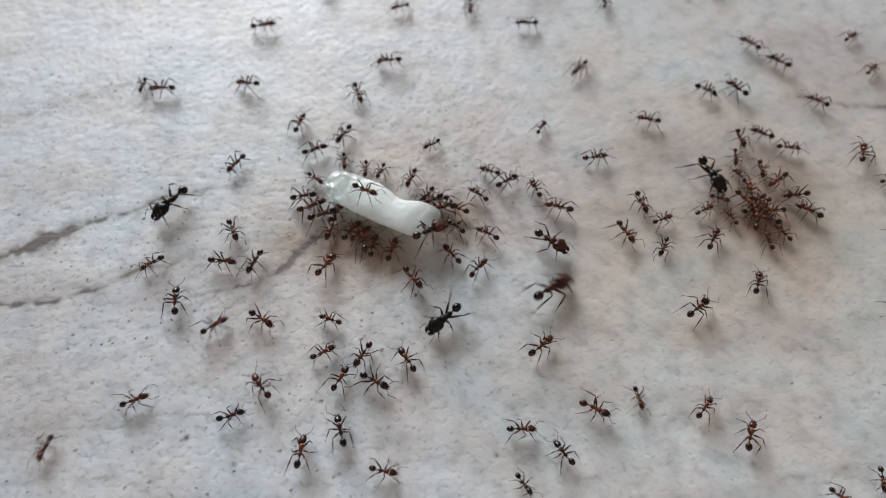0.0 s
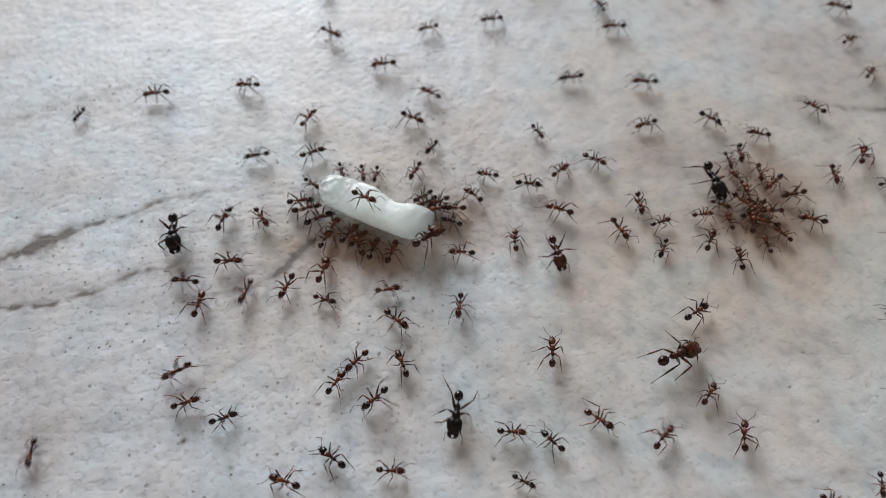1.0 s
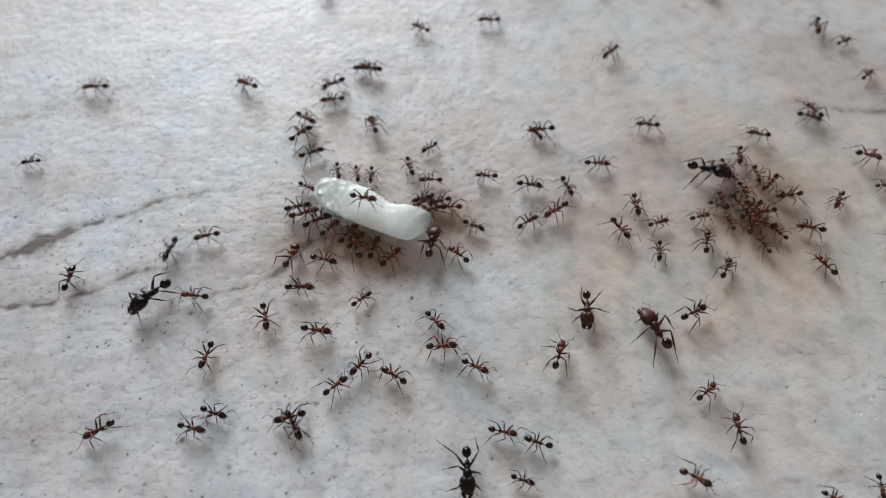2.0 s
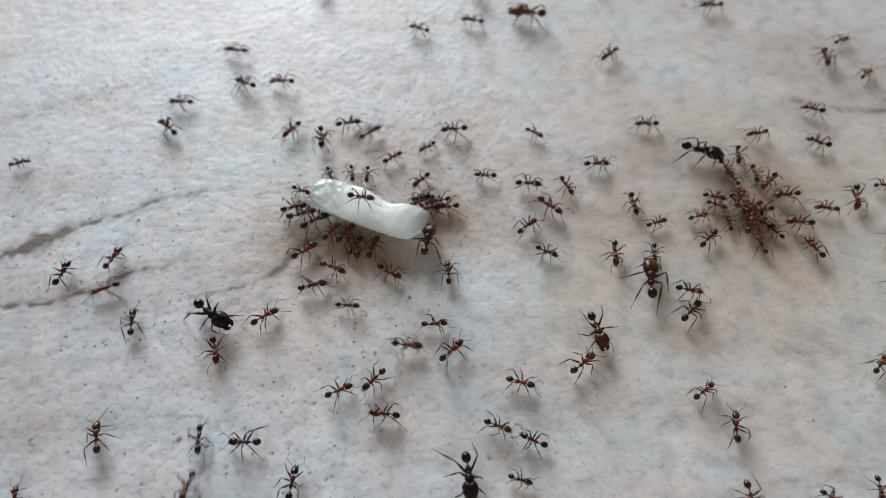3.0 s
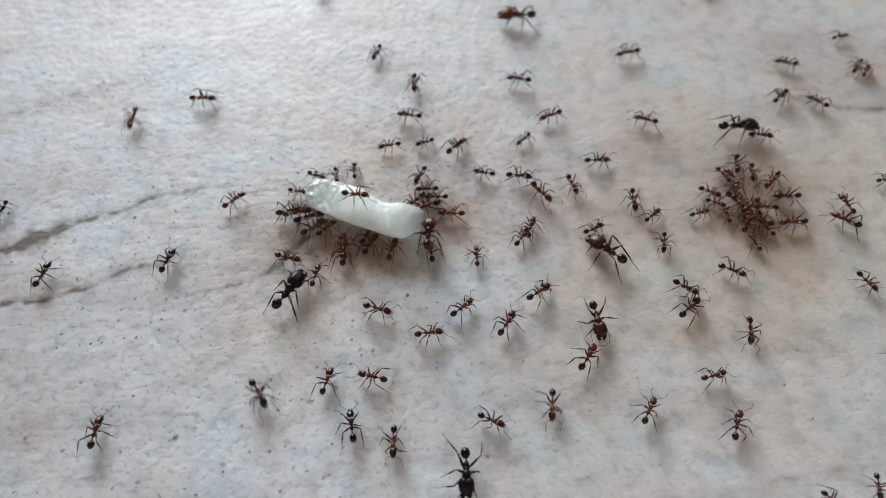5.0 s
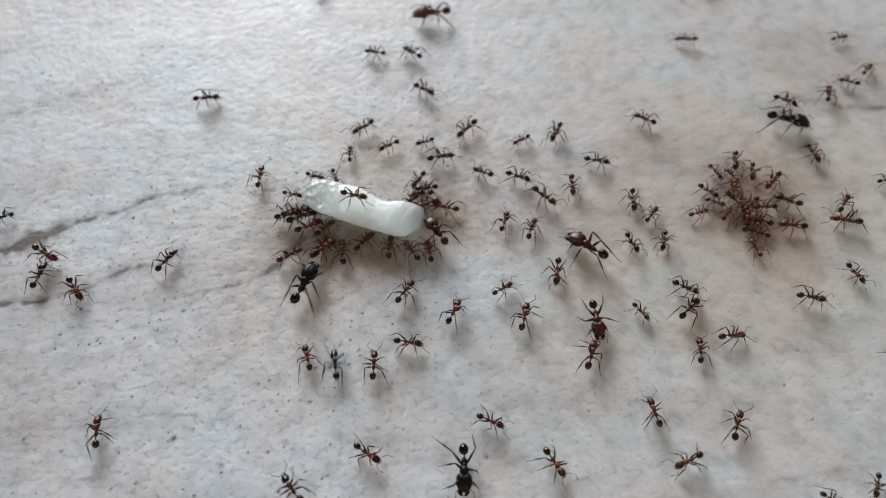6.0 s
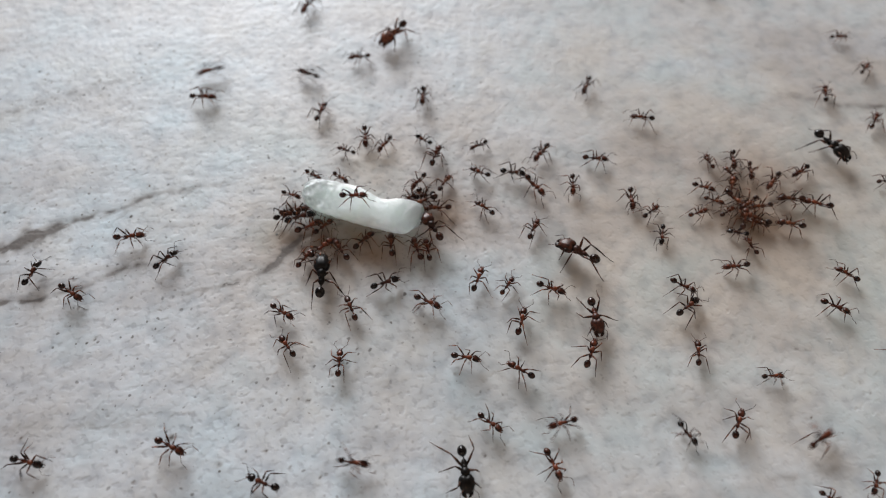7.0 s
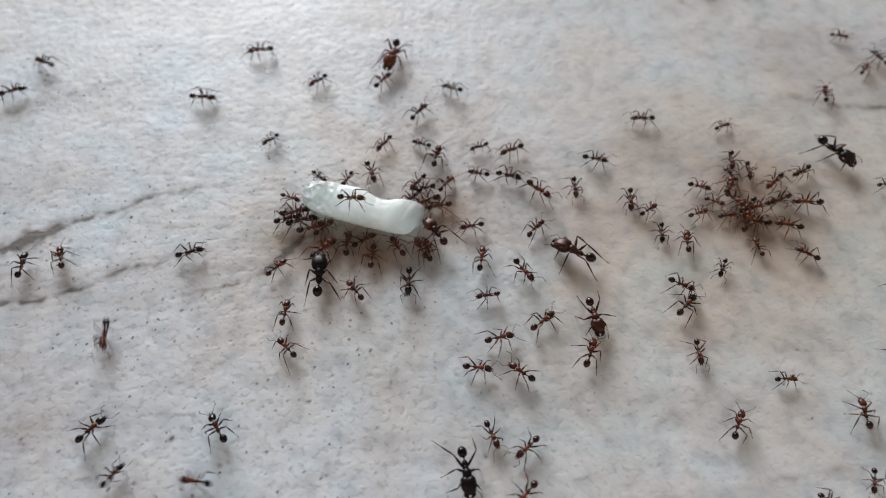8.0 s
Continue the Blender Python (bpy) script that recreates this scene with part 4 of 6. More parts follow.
    crawl(ants[32], 0.96, 0, ((0, -10.41, 3.26, 27), (0.5, -10.52, 3.34, 20), (1, -10.62, 3.29, 18), (1.5, -10.68, 3.03, 20), (3, -10.7, 2.75, 20), (3.5, -10.69, 2.64, 19), (4, -10.71, 2.63, 14), (4.5, -10.78, 2.65, 15), (8, -10.78, 2.65, 15)))
    crawl(ants[33], 0.99, 0, ((0, -9.49, 2.51, 17), (0.5, -9.56, 2.47, 22), (1, -9.6, 2.43, 23), (1.5, -9.63, 2.31, 23), (3, -9.62, 2.17, 28), (3.5, -9.63, 2.07, 26), (4, -9.68, 2.04, 21), (4.5, -9.7, 2.19, 16), (6, -10.35, 2.29, 19), (6.5, -10.33, 2.21, 19), (7, -10.31, 2.11, 17), (7.5, -10.27, 2.02, 14), (8, -10.21, 1.91, 13)))
    crawl(ants[34], 0.79, 0, ((0, -8.59, 2.69, 64), (0.5, -8.73, 2.6, 78), (1, -8.56, 1.79, 65), (1.5, -8.78, 1.79, 48), (3, -8.36, 1.32, 55), (3.5, -8.44, 1.4, 45), (4, -8.56, 1.39, 48), (8, -8.56, 1.39, 48)))
    crawl(ants[35], 0.78, 0, ((0, -6.51, 0.92, 39), (0.5, -6.54, 0.76, 48), (1, -6.5, 0.72, 48), (1.5, -6.61, 0.66, 49), (3, -6.43, 0.11, 59), (3.17, -6.66, -0.12, 112), (3.33, -6.9, -0.36, 166), (3.5, -7.13, -0.59, 219), (4, -8.67, -1.84, 236), (4.25, -8.84, -2.6, 164), (4.5, -9.01, -3.36, 93), (6, -8.64, -0.08, 71), (6.5, -8.61, -0.37, 61), (7, -9.58, -1.26, 56), (7.5, -10.1, -1.7, 44), (8, -11.59, -1.95, 46)))
    crawl(ants[36], 0.84, 0, ((0, -5.54, -0.07, 78), (0.5, -5.39, -0.16, 77), (1, -5.35, -0.09, 69), (1.5, -5.28, -0.02, 73), (3, -5.13, 0.01, 70), (3.5, -5.06, 0.01, 76), (4, -5.07, -0.04, 64), (4.5, -5.05, -0.06, 66), (6, -5.53, 0.23, 48), (6.5, -5.49, 0.21, 48), (7, -5.46, 0.19, 44), (7.5, -5.46, 0.21, 41), (8, -5.49, 0.27, 32)))
    crawl(ants[37], 0.85, 0, ((0, -4.12, -0.38, 75), (0.5, -3.99, -0.4, 64), (1, -3.95, -0.32, 72), (1.5, -3.95, -0.29, 75), (2.25, -3.91, -1.19, 23), (3, -3.87, -2.08, -29), (3.3, -2.29, -2.96, -43), (3.5, -2.03, -3.8, -73), (4, -1.59, -3.97, 4), (4.4, 1.05, -3.77, -6), (4.5, 1.69, -4.3, 9), (6, 1.01, -5.28, 66), (6.5, 1.58, -2.55, 87), (7, 2.83, -2.89, 71), (7.5, 3.79, -0.01, 63), (8, 3.08, -1.16, 83)))
    crawl(ants[38], 0.85, ((0, 0.75), (1, 0.6), (1.5, 0.3), (3.5, 0.3), (4.5, 0.45), (6, 0.4), (8, 0.4)), ((0, -1.49, 0.54, 29), (0.5, -1.49, 0.43, 39), (1, -1.42, 0.36, 39), (1.5, -0.86, 0.12, 78), (3, -1.09, 0.26, 80), (3.5, -1.11, 0.35, 91), (4, -1.25, -0.18, 79), (4.5, -1.21, 0.34, 75), (6, -0.11, 0.75, 123), (6.5, -0.72, 1.38, 127), (7, -0.33, 1, 121), (7.5, -0.26, 0.87, 132), (8, -0.12, 0.66, 124)))
    crawl(ants[39], 0.75, 0, ((0, -1.69, 4.31, -127), (0.5, -1.77, 4.46, -140), (1, -1.81, 4.45, -145), (1.5, -1.74, 4.34, -151), (3, -1.53, 4.24, -174), (3.5, -1.35, 4.09, -175), (4, -1.55, 4.74, -180), (4.5, -1.27, 4.85, -180), (6, -1.08, 4.92, -172), (6.5, -1.26, 4.9, -169), (7, -1.14, 4.09, -166), (7.5, -1.13, 3.99, -166), (8, -1.19, 4.9, -169)))
    crawl(ants[40], 0.76, 0, ((0, -0.83, 3.95, -176), (0.5, -0.72, 3.91, -168), (1, -0.59, 3.99, -159), (1.5, -0.46, 4.09, -167), (3, -0.3, 4.06, -172), (3.5, 0.06, 3.58, -176), (4, -1.31, 3.6, -187), (4.5, 0, 3.89, -191), (6, -1.37, 4.4, -175), (6.5, -0.84, 4.03, -180), (6.75, -0.21, 4.63, -242), (7, 0.42, 5.24, -303), (7.5, 0.51, 5.22, -310), (8, 0.51, 5.22, -310)))
    crawl(ants[41], 0.85, 0, ((0, 0.56, 3.11, 153), (0.5, 0.47, 3.21, 166), (1, 0.46, 3.35, 176), (1.5, 0.35, 3.48, 174), (3, 0.2, 3.4, 187), (3.5, 0.17, 2.39, 165), (4, 0.22, 2.58, 167), (4.5, 0.74, 2.44, 180), (6, 0.39, 3.14, 166), (6.5, 0.08, 2.98, 166), (7, -0.09, 2.95, 182), (7.5, -0.11, 3.08, 190), (8, -0.06, 3.2, 189)))
    crawl(ants[42], 0.74, 0, ((0, 0.55, 1.59, 142), (0.5, 0.43, 1.97, 152), (1, 0.38, 2.27, 162), (1.17, 0.36, 2.39, 220), (1.33, 0.33, 2.51, 279), (1.5, 0.31, 2.63, 337), (3, 7.57, -0.39, 337), (3.25, 7.63, -0.39, 379), (3.5, 7.7, -0.38, 420), (4, 10.24, 0.47, 406), (4.5, 10.36, 1.88, 422), (5.25, 12.18, 1.03, 360), (6, 14.01, 0.18, 297), (6.5, 14.38, -5.71, 280), (7, 15.71, -13.67, 306), (7.2, 14.98, -16.35, 260), (7.4, 14.45, -20.56, 263), (8, 14.45, -20.56, 263)))
    crawl(ants[43], 0.74, 0, ((0, 3.26, 6.54, 152), (0.5, 3.27, 6.49, 162), (1, 3.27, 6.49, 161), (1.5, 3.27, 6.46, 169), (3, 3.34, 6.41, 169), (3.5, 3.4, 6.4, 158), (4, 3.41, 6.37, 161), (4.5, 3.38, 6.4, 162), (6, 3.35, 6.42, 148), (6.5, 3.31, 6.37, 151), (7, 3.24, 6.27, 148), (7.5, 3.17, 6.2, 167), (8, 3.09, 6.26, 160)))
    crawl(ants[44], 0.86, 0, ((0, 4.52, 5.53, 31), (0.5, 5.42, 5.38, 0), (1, 6.34, 5.53, -7), (1.5, 6.54, 5.51, -11), (3, 6.61, 5.56, -4), (3.5, 6.63, 5.71, -14), (4, 6.65, 5.94, -2), (4.5, 6.02, 6.08, 0), (6, 6, 5.95, -21), (6.5, 5.88, 6.08, -14), (7, 5.73, 6.18, -10), (7.5, 5.6, 6.08, -13), (8, 5.35, 5.97, -14)))
    crawl(ants[45], 0.77, 0, ((0, 2.26, 4.37, 143), (0.5, 2.15, 4.46, 139), (1, 2.02, 4.61, 143), (1.5, 0.17, 6.01, 161), (3, -1.73, 5.9, 228), (3.5, -1.72, 5.94, 244), (4, -1.7, 6.09, 240), (4.5, -1.62, 6.27, 247), (6, -1.69, 5.64, 241), (6.5, -1.63, 5.53, 241), (7, -1.57, 5.39, 236), (7.5, -1.61, 5.34, 236), (8, -1.65, 5.39, 233)))
    crawl(ants[46], 0.79, 0, ((0, 6.7, 4.93, 109), (0.5, 7.68, 5.91, 97), (1, 8.92, 6.82, 40), (1.25, 9.11, 6.16, -16), (1.5, 9.3, 5.5, -72), (3, 9.54, 5.43, -63), (3.5, 9.72, 5.41, -67), (4, 9.87, 5.42, -62), (4.5, 10.01, 5.38, -64), (6, 10.13, 5.25, -92), (6.5, 10.2, 5.18, -97), (7, 10.25, 5.14, -94), (7.5, 10.3, 5.05, -91), (8, 10.36, 4.97, -89)))
    crawl(ants[47], 0.93, 0, ((0, 8.36, 3.15, 163), (0.5, 8.49, 3.2, 168), (1, 8.55, 3.2, 159), (1.5, 8.59, 3.08, 158), (2, 8.42, 3.24, 213), (2.5, 8.26, 3.4, 269), (3, 8.09, 3.56, 324), (3.5, 7.91, 3.72, 331), (4, 7.84, 3.98, 298), (4.5, 7.51, 4.76, 304), (6, 7.86, 4.2, 320), (6.5, 7.53, 4.87, 311), (7, 7.31, 5.02, 309), (7.5, 7.72, 4.49, 316), (8, 7.55, 4.73, 322)))
    crawl(ants[48], 0.66, 0, ((0, -1.36, 9.19, -149), (0.5, -1.28, 9.16, -143), (1, -1.19, 9.15, -127), (1.5, -1.25, 9.18, -143), (3, -1.3, 9.21, -146), (3.5, -1.38, 9.28, -154), (4, -1.48, 9.36, -155), (4.5, -1.41, 9.39, -160), (6, -1.26, 9.4, -160), (6.5, -1.17, 9.46, -193), (7, -1.24, 9.48, -215), (7.5, -1.4, 9.38, -216), (8, -1.42, 9.16, -201)))
    crawl(ants[49], 0.66, 0, ((0, 7.49, 10.85, 57), (0.25, 7.46, 10.84, 16), (0.5, 7.44, 10.82, -25), (1, 7.45, 10.77, -60), (1.5, 7.45, 10.72, -59), (3, 7.43, 10.67, -33), (3.5, 7.43, 10.63, 0), (4, 7.5, 10.56, -25), (4.25, 7.12, 10.29, -66), (4.5, 6.74, 10.01, -107), (6, 6.54, 9.54, -152), (6.5, 5.11, 9.48, -152), (7, 3.2, 8.84, -156), (7.5, 3.13, 8.6, -138), (8, 3.19, 8.78, -162)))
    crawl(ants[50], 0.87, 0, ((0, 11.2, 17.16, 228), (0.2, 9.43, 13.13, 236), (0.4, 8.3, 12.89, 181), (0.5, 6.89, 13.1, 171), (0.7, 2.5, 13.02, 173), (0.9, 0.47, 13.87, 155), (1, -1.3, 14.76, 148), (1.5, -7.69, 14.37, 183), (1.7, -8.65, 14.4, 189), (2.8, -17.58, 12.86, 183), (3, -21.89, 13.79, 178), (3.2, -23.95, 16.15, 178), (3.5, -30.25, 14.07, 185), (3.7, -34.83, 14.02, 190), (3.95, -38.47, 12.59, 201), (8, -38.47, 12.59, 201)))
    crawl(ants[51], 0.83, 0, ((0, 2.9, 0.91, 148), (0.5, 2.18, 0.47, 187), (1, 1.13, -0.4, 175), (1.5, 1.02, -0.05, 164), (3, 0.38, -2.1, 95), (3.5, -0.78, -0.55, 103), (8, -0.78, -0.55, 103)))
    crawl(ants[52], 0.83, 0, ((0, 0.21, -0.78, 128), (0.25, 0.29, -1.25, 204), (0.5, 0.37, -1.71, 280), (1, 0.88, -4.61, 262), (1.5, 1.22, -7.75, 279), (1.7, 1.5, -8.65, 330), (2.8, 4.31, -9.54, 337), (3, 5.15, -10.17, 343), (3.5, 5.89, -10.82, 330), (4, 8.04, -11.58, 353), (4.3, 12.04, -12.37, 354), (4.5, 13.14, -12.11, 381), (5.25, 13.47, -12.15, 423), (6, 13.8, -12.2, 464), (6.1, 13.66, -11.64, 512), (6.5, 11.53, -10.98, 549), (6.9, 9.37, -12.31, 569), (7, 7.91, -13, 555), (7.5, 6.13, -13.42, 561), (8, 5.52, -14.46, 580)))
    crawl(ants[53], 0.81, 0, ((0, 2.1, -1.93, 47), (0.5, 3.81, -0.82, 82), (1, 5.06, 0.61, 87), (1.5, 6, 2.29, 30), (3, 6.28, 1.8, 37), (3.5, 6.26, 1.7, 37), (4, 6.33, 1.64, 39), (4.5, 6.52, 1.54, 70), (6, 6.76, 1.36, 67), (6.5, 6.91, 1.22, 56), (7, 7, 1.2, 61), (7.5, 7.09, 1.28, 47), (8, 7.11, 1.32, 45)))
    crawl(ants[54], 0.90, 0, ((0, -2.66, -2.77, -50), (0.3, -2.59, -4.18, -115), (0.5, -3.63, -4.81, -149), (0.75, -3.59, -5.27, -93), (1, -3.55, -5.73, -37), (1.5, -1.44, -7.31, -14), (3, 0.65, -8.01, 46), (3.5, 2.35, -8.38, 30), (4, 3.9, -6.58, 58), (4.5, 3.98, -6.42, 57), (6, 5.91, -5.65, 77), (6.5, 5.8, -5.96, 83), (7, 5.76, -6.1, 75), (7.5, 5.88, -6.15, 76), (8, 7.17, -6.08, 40)))
    crawl(ants[55], 0.85, 0, ((0, 7.48, 0.32, -38), (0.5, 7.62, 0.57, -32), (1, 8.1, -0.41, -79), (1.5, 10.05, -2.55, -57), (1.7, 9.86, -3.6, -100), (3, 10.66, -6.46, -75), (3.5, 10.64, -6.33, -80), (4, 10.69, -6.19, -85), (4.5, 10.76, -5.95, -82), (6, 10.81, -5.78, -86), (6.5, 10.83, -5.73, -85), (7, 10.82, -5.69, -84), (7.5, 10.78, -5.65, -80), (8, 10.73, -5.62, -80)))
    crawl(ants[56], 1.02, 0, ((0, 7.08, -3.63, 32), (0.1, 8.64, -3.58, -40), (0.5, 11.9, -7.62, -43), (0.6, 13.48, -8.98, -34), (0.7, 14.44, -9.33, 21), (1, 15.35, -8.27, 21), (1.25, 15.44, -8.23, 45), (1.5, 15.3, -8.2, 72), (1.7, 14.21, -8, 118), (2.8, 15.2, -2.45, 85), (3, 14.68, -2.77, 82), (3.5, 13.9, -2.23, 90), (4, 13.56, -0.85, 78), (4.5, 12.87, -0.83, 123), (6, 10.76, -0.44, 141), (6.5, 10.4, -0.92, 135), (7, 10.14, -1.01, 146), (7.5, 10.01, -1, 146), (8, 9.81, -0.89, 148)))
    crawl(ants[57], 0.91, 0, ((0, -0.3, -5.76, -140), (0.3, -0.45, -7.55, -104), (0.5, -0.01, -9, -94), (1, 0.54, -12.08, -100), (1.5, 0.93, -14.87, -96), (3, 1.51, -16.03, -84), (3.5, 1.5, -16.06, -91), (4, 1.5, -16.15, -89), (6, 1.44, -15.62, -91), (6.5, 1.49, -15.74, -84), (7, 1.55, -15.8, -83), (7.5, 1.58, -15.79, -84), (8, 1.57, -15.81, -80)))
    crawl(ants[58], 0.72, 0, ((0, -8.26, -5.88, 160), (0.5, -8.65, -4.97, 105), (0.75, -8.64, -4.54, 45), (1, -8.63, -4.1, -16), (1.5, -6.37, -4.74, 48), (1.7, -5.61, -3.96, 46), (2.8, -7.41, -4.69, 6), (3, -6.71, -4.62, -3), (3.4, -0.41, -5.07, 2), (3.5, 0.1, -4.43, 79), (4, 2.02, -1.88, 105), (4.5, 1.94, -0.23, 111), (6, 4.39, -3.5, 32), (6.5, 4.44, -3.77, 30), (7, 4.83, -3.4, 55), (7.5, 4.69, -4.52, 115), (8, 3.42, -4.08, 189)))
    crawl(ants[59], 0.77, 0, ((0, -8.56, -8.26, 30), (0.4, -7.02, -6.31, 59), (0.5, -6.57, -4.99, 62), (1, -4.18, -3.38, 10), (1.2, -1.71, -3.77, -27), (1.5, -0.74, -5.11, -46), (3, -0.59, -6.03, 5), (3.1, 0.71, -5.98, 31), (3.2, 0.87, -5.14, 50), (3.3, 1.92, -4.55, 38), (3.5, 2.75, -3.69, 88), (4, 4.78, 0.39, 74), (4.5, 6, 0.37, 57), (6, 4.81, 1.99, 73), (6.5, 3.5, 2.52, 135), (7, 3.45, 3.04, 143), (7.5, 3.61, 2.09, 180), (8, 2.4, 1.53, 193)))
    crawl(ants[60], 0.81, 0, ((0, -7.24, -10.11, 61), (0.5, -7.3, -10.16, 56), (1, -7.34, -10.17, 55), (1.5, -7.4, -10.22, 50), (3, -6.85, -10.77, 25), (3.5, -6.96, -10.67, 39), (4, -6.98, -10.72, 41), (4.5, -7.02, -10.94, 39), (5.15, -7.59, -10.04, 89), (5.8, -8.16, -9.14, 140), (6, -8.8, -8.6, 107), (6.5, -10.2, -7.93, 141), (7, -10.11, -7.88, 128), (7.5, -10.1, -7.86, 125), (8, -10.16, -7.93, 135)))
    crawl(ants[61], 0.85, 0, ((0, -5.88, -8.42, -121), (0.5, -6.04, -8.59, -125), (1, -6.09, -8.64, -135), (1.5, -6.09, -8.61, -131), (3, -4.6, -9.99, -134), (3.5, -4.85, -10.12, -180), (4, -5.11, -9.97, -188), (4.5, -4.63, -10.28, -168), (5.25, -4.5, -9.7, -219), (6, -4.36, -9.11, -271), (6.5, -4.34, -6.96, -253), (7, -6.04, -5.12, -245), (7.5, -4.87, -2.41, -274), (8, -4.8, -0.98, -274)))
    crawl(ants[62], 0.90, 0, ((0, -4.97, -10.17, 333), (0.5, -4.56, -10.38, 336), (0.75, -4.6, -10.81, 277), (1, -4.64, -11.24, 219), (1.5, -6.55, -12.78, 191), (1.7, -8.1, -12.26, 193), (3, -12.51, -14.13, 177), (3.5, -12.7, -13.92, 146), (4, -13.83, -14.7, 191), (4.3, -18.19, -16.99, 225), (4.5, -19.7, -20.62, 247), (5.55, -20.97, -20.6, 178), (6.6, -22.23, -20.58, 109), (6.8, -23.82, -15.88, 116), (6.9, -24.89, -15.21, 160), (6.93, -25.05, -15.25, 102), (6.97, -25.2, -15.28, 43), (7, -25.36, -15.32, -15), (7.2, -25.19, -15.01, 25), (7.5, -23.33, -14.12, 28), (8, -22, -13.34, 48)))
    crawl(ants[63], 0.85, 0, ((0, -2.89, -8.78, 126), (0.5, -2.96, -8.8, 122), (1, -3.04, -8.83, 114), (1.5, -3.22, -8.9, 130), (3, -3.79, -12.29, 175), (3.5, -3.72, -12.79, 188), (4, -3.27, -13.08, 225), (4.5, -2.43, -13.79, 248), (5.25, -3.46, -14.29, 288), (6, -4.48, -14.78, 329), (6.25, -4.54, -14.7, 252), (6.5, -4.61, -14.62, 176), (6.7, -7.92, -14.37, 184), (6.75, -7.92, -14.61, 251), (6.8, -7.92, -14.86, 317), (6.9, -7.01, -15.21, 349), (7, -5.2, -15.4, 352), (7.1, -3.8, -16.62, 297), (7.17, -3.17, -18.6, 241), (7.25, -2.54, -20.58, 185), (7.8, -9.93, -17.17, 162), (8, -14.81, -16.5, 172)))
    crawl(ants[64], 0.92, 0, ((0, 6.18, -7.82, 41), (0.5, 7.21, -8.18, 15), (1, 7.08, -8.01, 88), (1.5, 7.05, -7.99, 86), (3, 9.37, -8.83, 40), (3.5, 9.25, -8.78, 58), (4, 9.31, -8.73, 50), (4.5, 9.54, -8.67, 51), (6, 10.11, -8.38, 72), (6.5, 10.14, -8.42, 70), (7, 10.16, -8.39, 69), (7.5, 10.14, -8.3, 70), (8, 10.08, -8.3, 70)))
    crawl(ants[65], 0.90, 0, ((0, -7.05, -13.49, 106), (0.25, -7, -13.35, 183), (0.5, -6.96, -13.21, 260), (0.75, -7.12, -14.1, 202), (1, -7.27, -14.98, 144), (1.4, -10.38, -13.34, 152), (1.5, -12.5, -12.16, 155), (1.6, -11.71, -11.84, 230), (1.7, -10.93, -11.52, 305), (2.6, -9.16, -16.96, 288), (2.8, -9.24, -16.73, 365), (3, -9.33, -16.5, 442), (3.2, -9.08, -16.37, 401), (3.5, -6.69, -14.28, 415), (4, -5.7, -13.84, 383), (4.5, -5.71, -13.44, 423), (5.9, -6.24, -10.3, 482), (6, -7, -9.1, 458), (6.5, -5.64, -4.14, 433), (7, -3.79, -3.16, 379), (7.25, -2.96, -3.04, 328), (7.5, -2.13, -2.92, 276), (8, -2.08, -3.03, 268)))
    crawl(ants[66], 0.76, 0, ((0, -4.19, -15.98, -9), (0.5, -3.85, -15.73, 31), (1, -3.55, -15.76, 0), (1.25, -3.5, -15.84, -45), (1.5, -3.46, -15.92, -90), (1.9, -3.46, -20.03, -90), (8, -3.46, -20.03, -90)))
    crawl(ants[67], 0.79, 0, ((0, 4.57, -13.44, 1), (0.5, 4.36, -13.38, 6), (1, 4.13, -13.4, -3), (1.5, 3.85, -13.49, -6), (3, 3.51, -13.07, -20), (3.5, 3.42, -12.96, -6), (4, 3.26, -12.85, -25), (4.5, 3.2, -12.82, -23), (6, 3.22, -12.85, -23), (6.5, 3.25, -12.93, -24), (7, 3.27, -13.03, -36), (7.5, 3.25, -13.07, -36), (8, 3.29, -13.7, -65)))
    crawl(ants[68], 0.79, 0, ((0, 7.11, -14.85, 125), (0.5, 6.79, -14.4, 134), (1, 6.65, -13.92, 135), (1.5, 6.07, -14.04, 160), (3, 5.72, -13.92, 153), (3.5, 5.48, -13.84, 145), (4, 5.2, -13.89, 156), (4.3, 5.67, -14.39, 206), (4.5, 4.37, -15.03, 188), (4.7, 4.13, -16.01, 264), (4.95, 3.8, -20.58, 266), (8, 3.8, -20.58, 266)))
    crawl(ants[69], 0.66, 0, ((0, 4.49, -16.74, -53), (0.5, 4.35, -16.76, -79), (1, 4.7, -16.38, -26), (1.5, 4.76, -16.34, -19), (3, 4.78, -16.33, -16), (3.5, 4.53, -16.46, -49), (4, 4.82, -17.35, -85), (4.2, 4.86, -20.63, -89), (8, 4.86, -20.63, -89)))
    crawl(ants[70], 0.93, 0, ((0, -8.92, -1.71, 58), (0.5, -8.79, -1.7, 64), (1, -8.92, -1.9, 77), (1.1, -8.98, -2.12, 129), (1.2, -9.04, -2.34, 180), (1.3, -10.18, -2.34, 157), (1.5, -11.63, -1.22, 120), (3, -10.18, -0.37, 40), (3.5, -10.2, 0.27, 43), (4, -9.99, 0.69, 52), (4.5, -9.39, 1.14, 48), (6, -9.77, 1.51, 30), (6.5, -9.77, 1.42, 29), (7, -9.62, 1.35, 30), (7.5, -9.52, 1.33, 30), (8, -9.47, 1.33, 23)))
    crawl(ants[71], 0.71, 0, ((0, 14.33, 25.13, 83), (0.5, 14.17, 25.03, 97), (1, 14.1, 25.02, 113), (1.2, 14.53, 28.18, 82), (8, 14.53, 28.18, 82)))
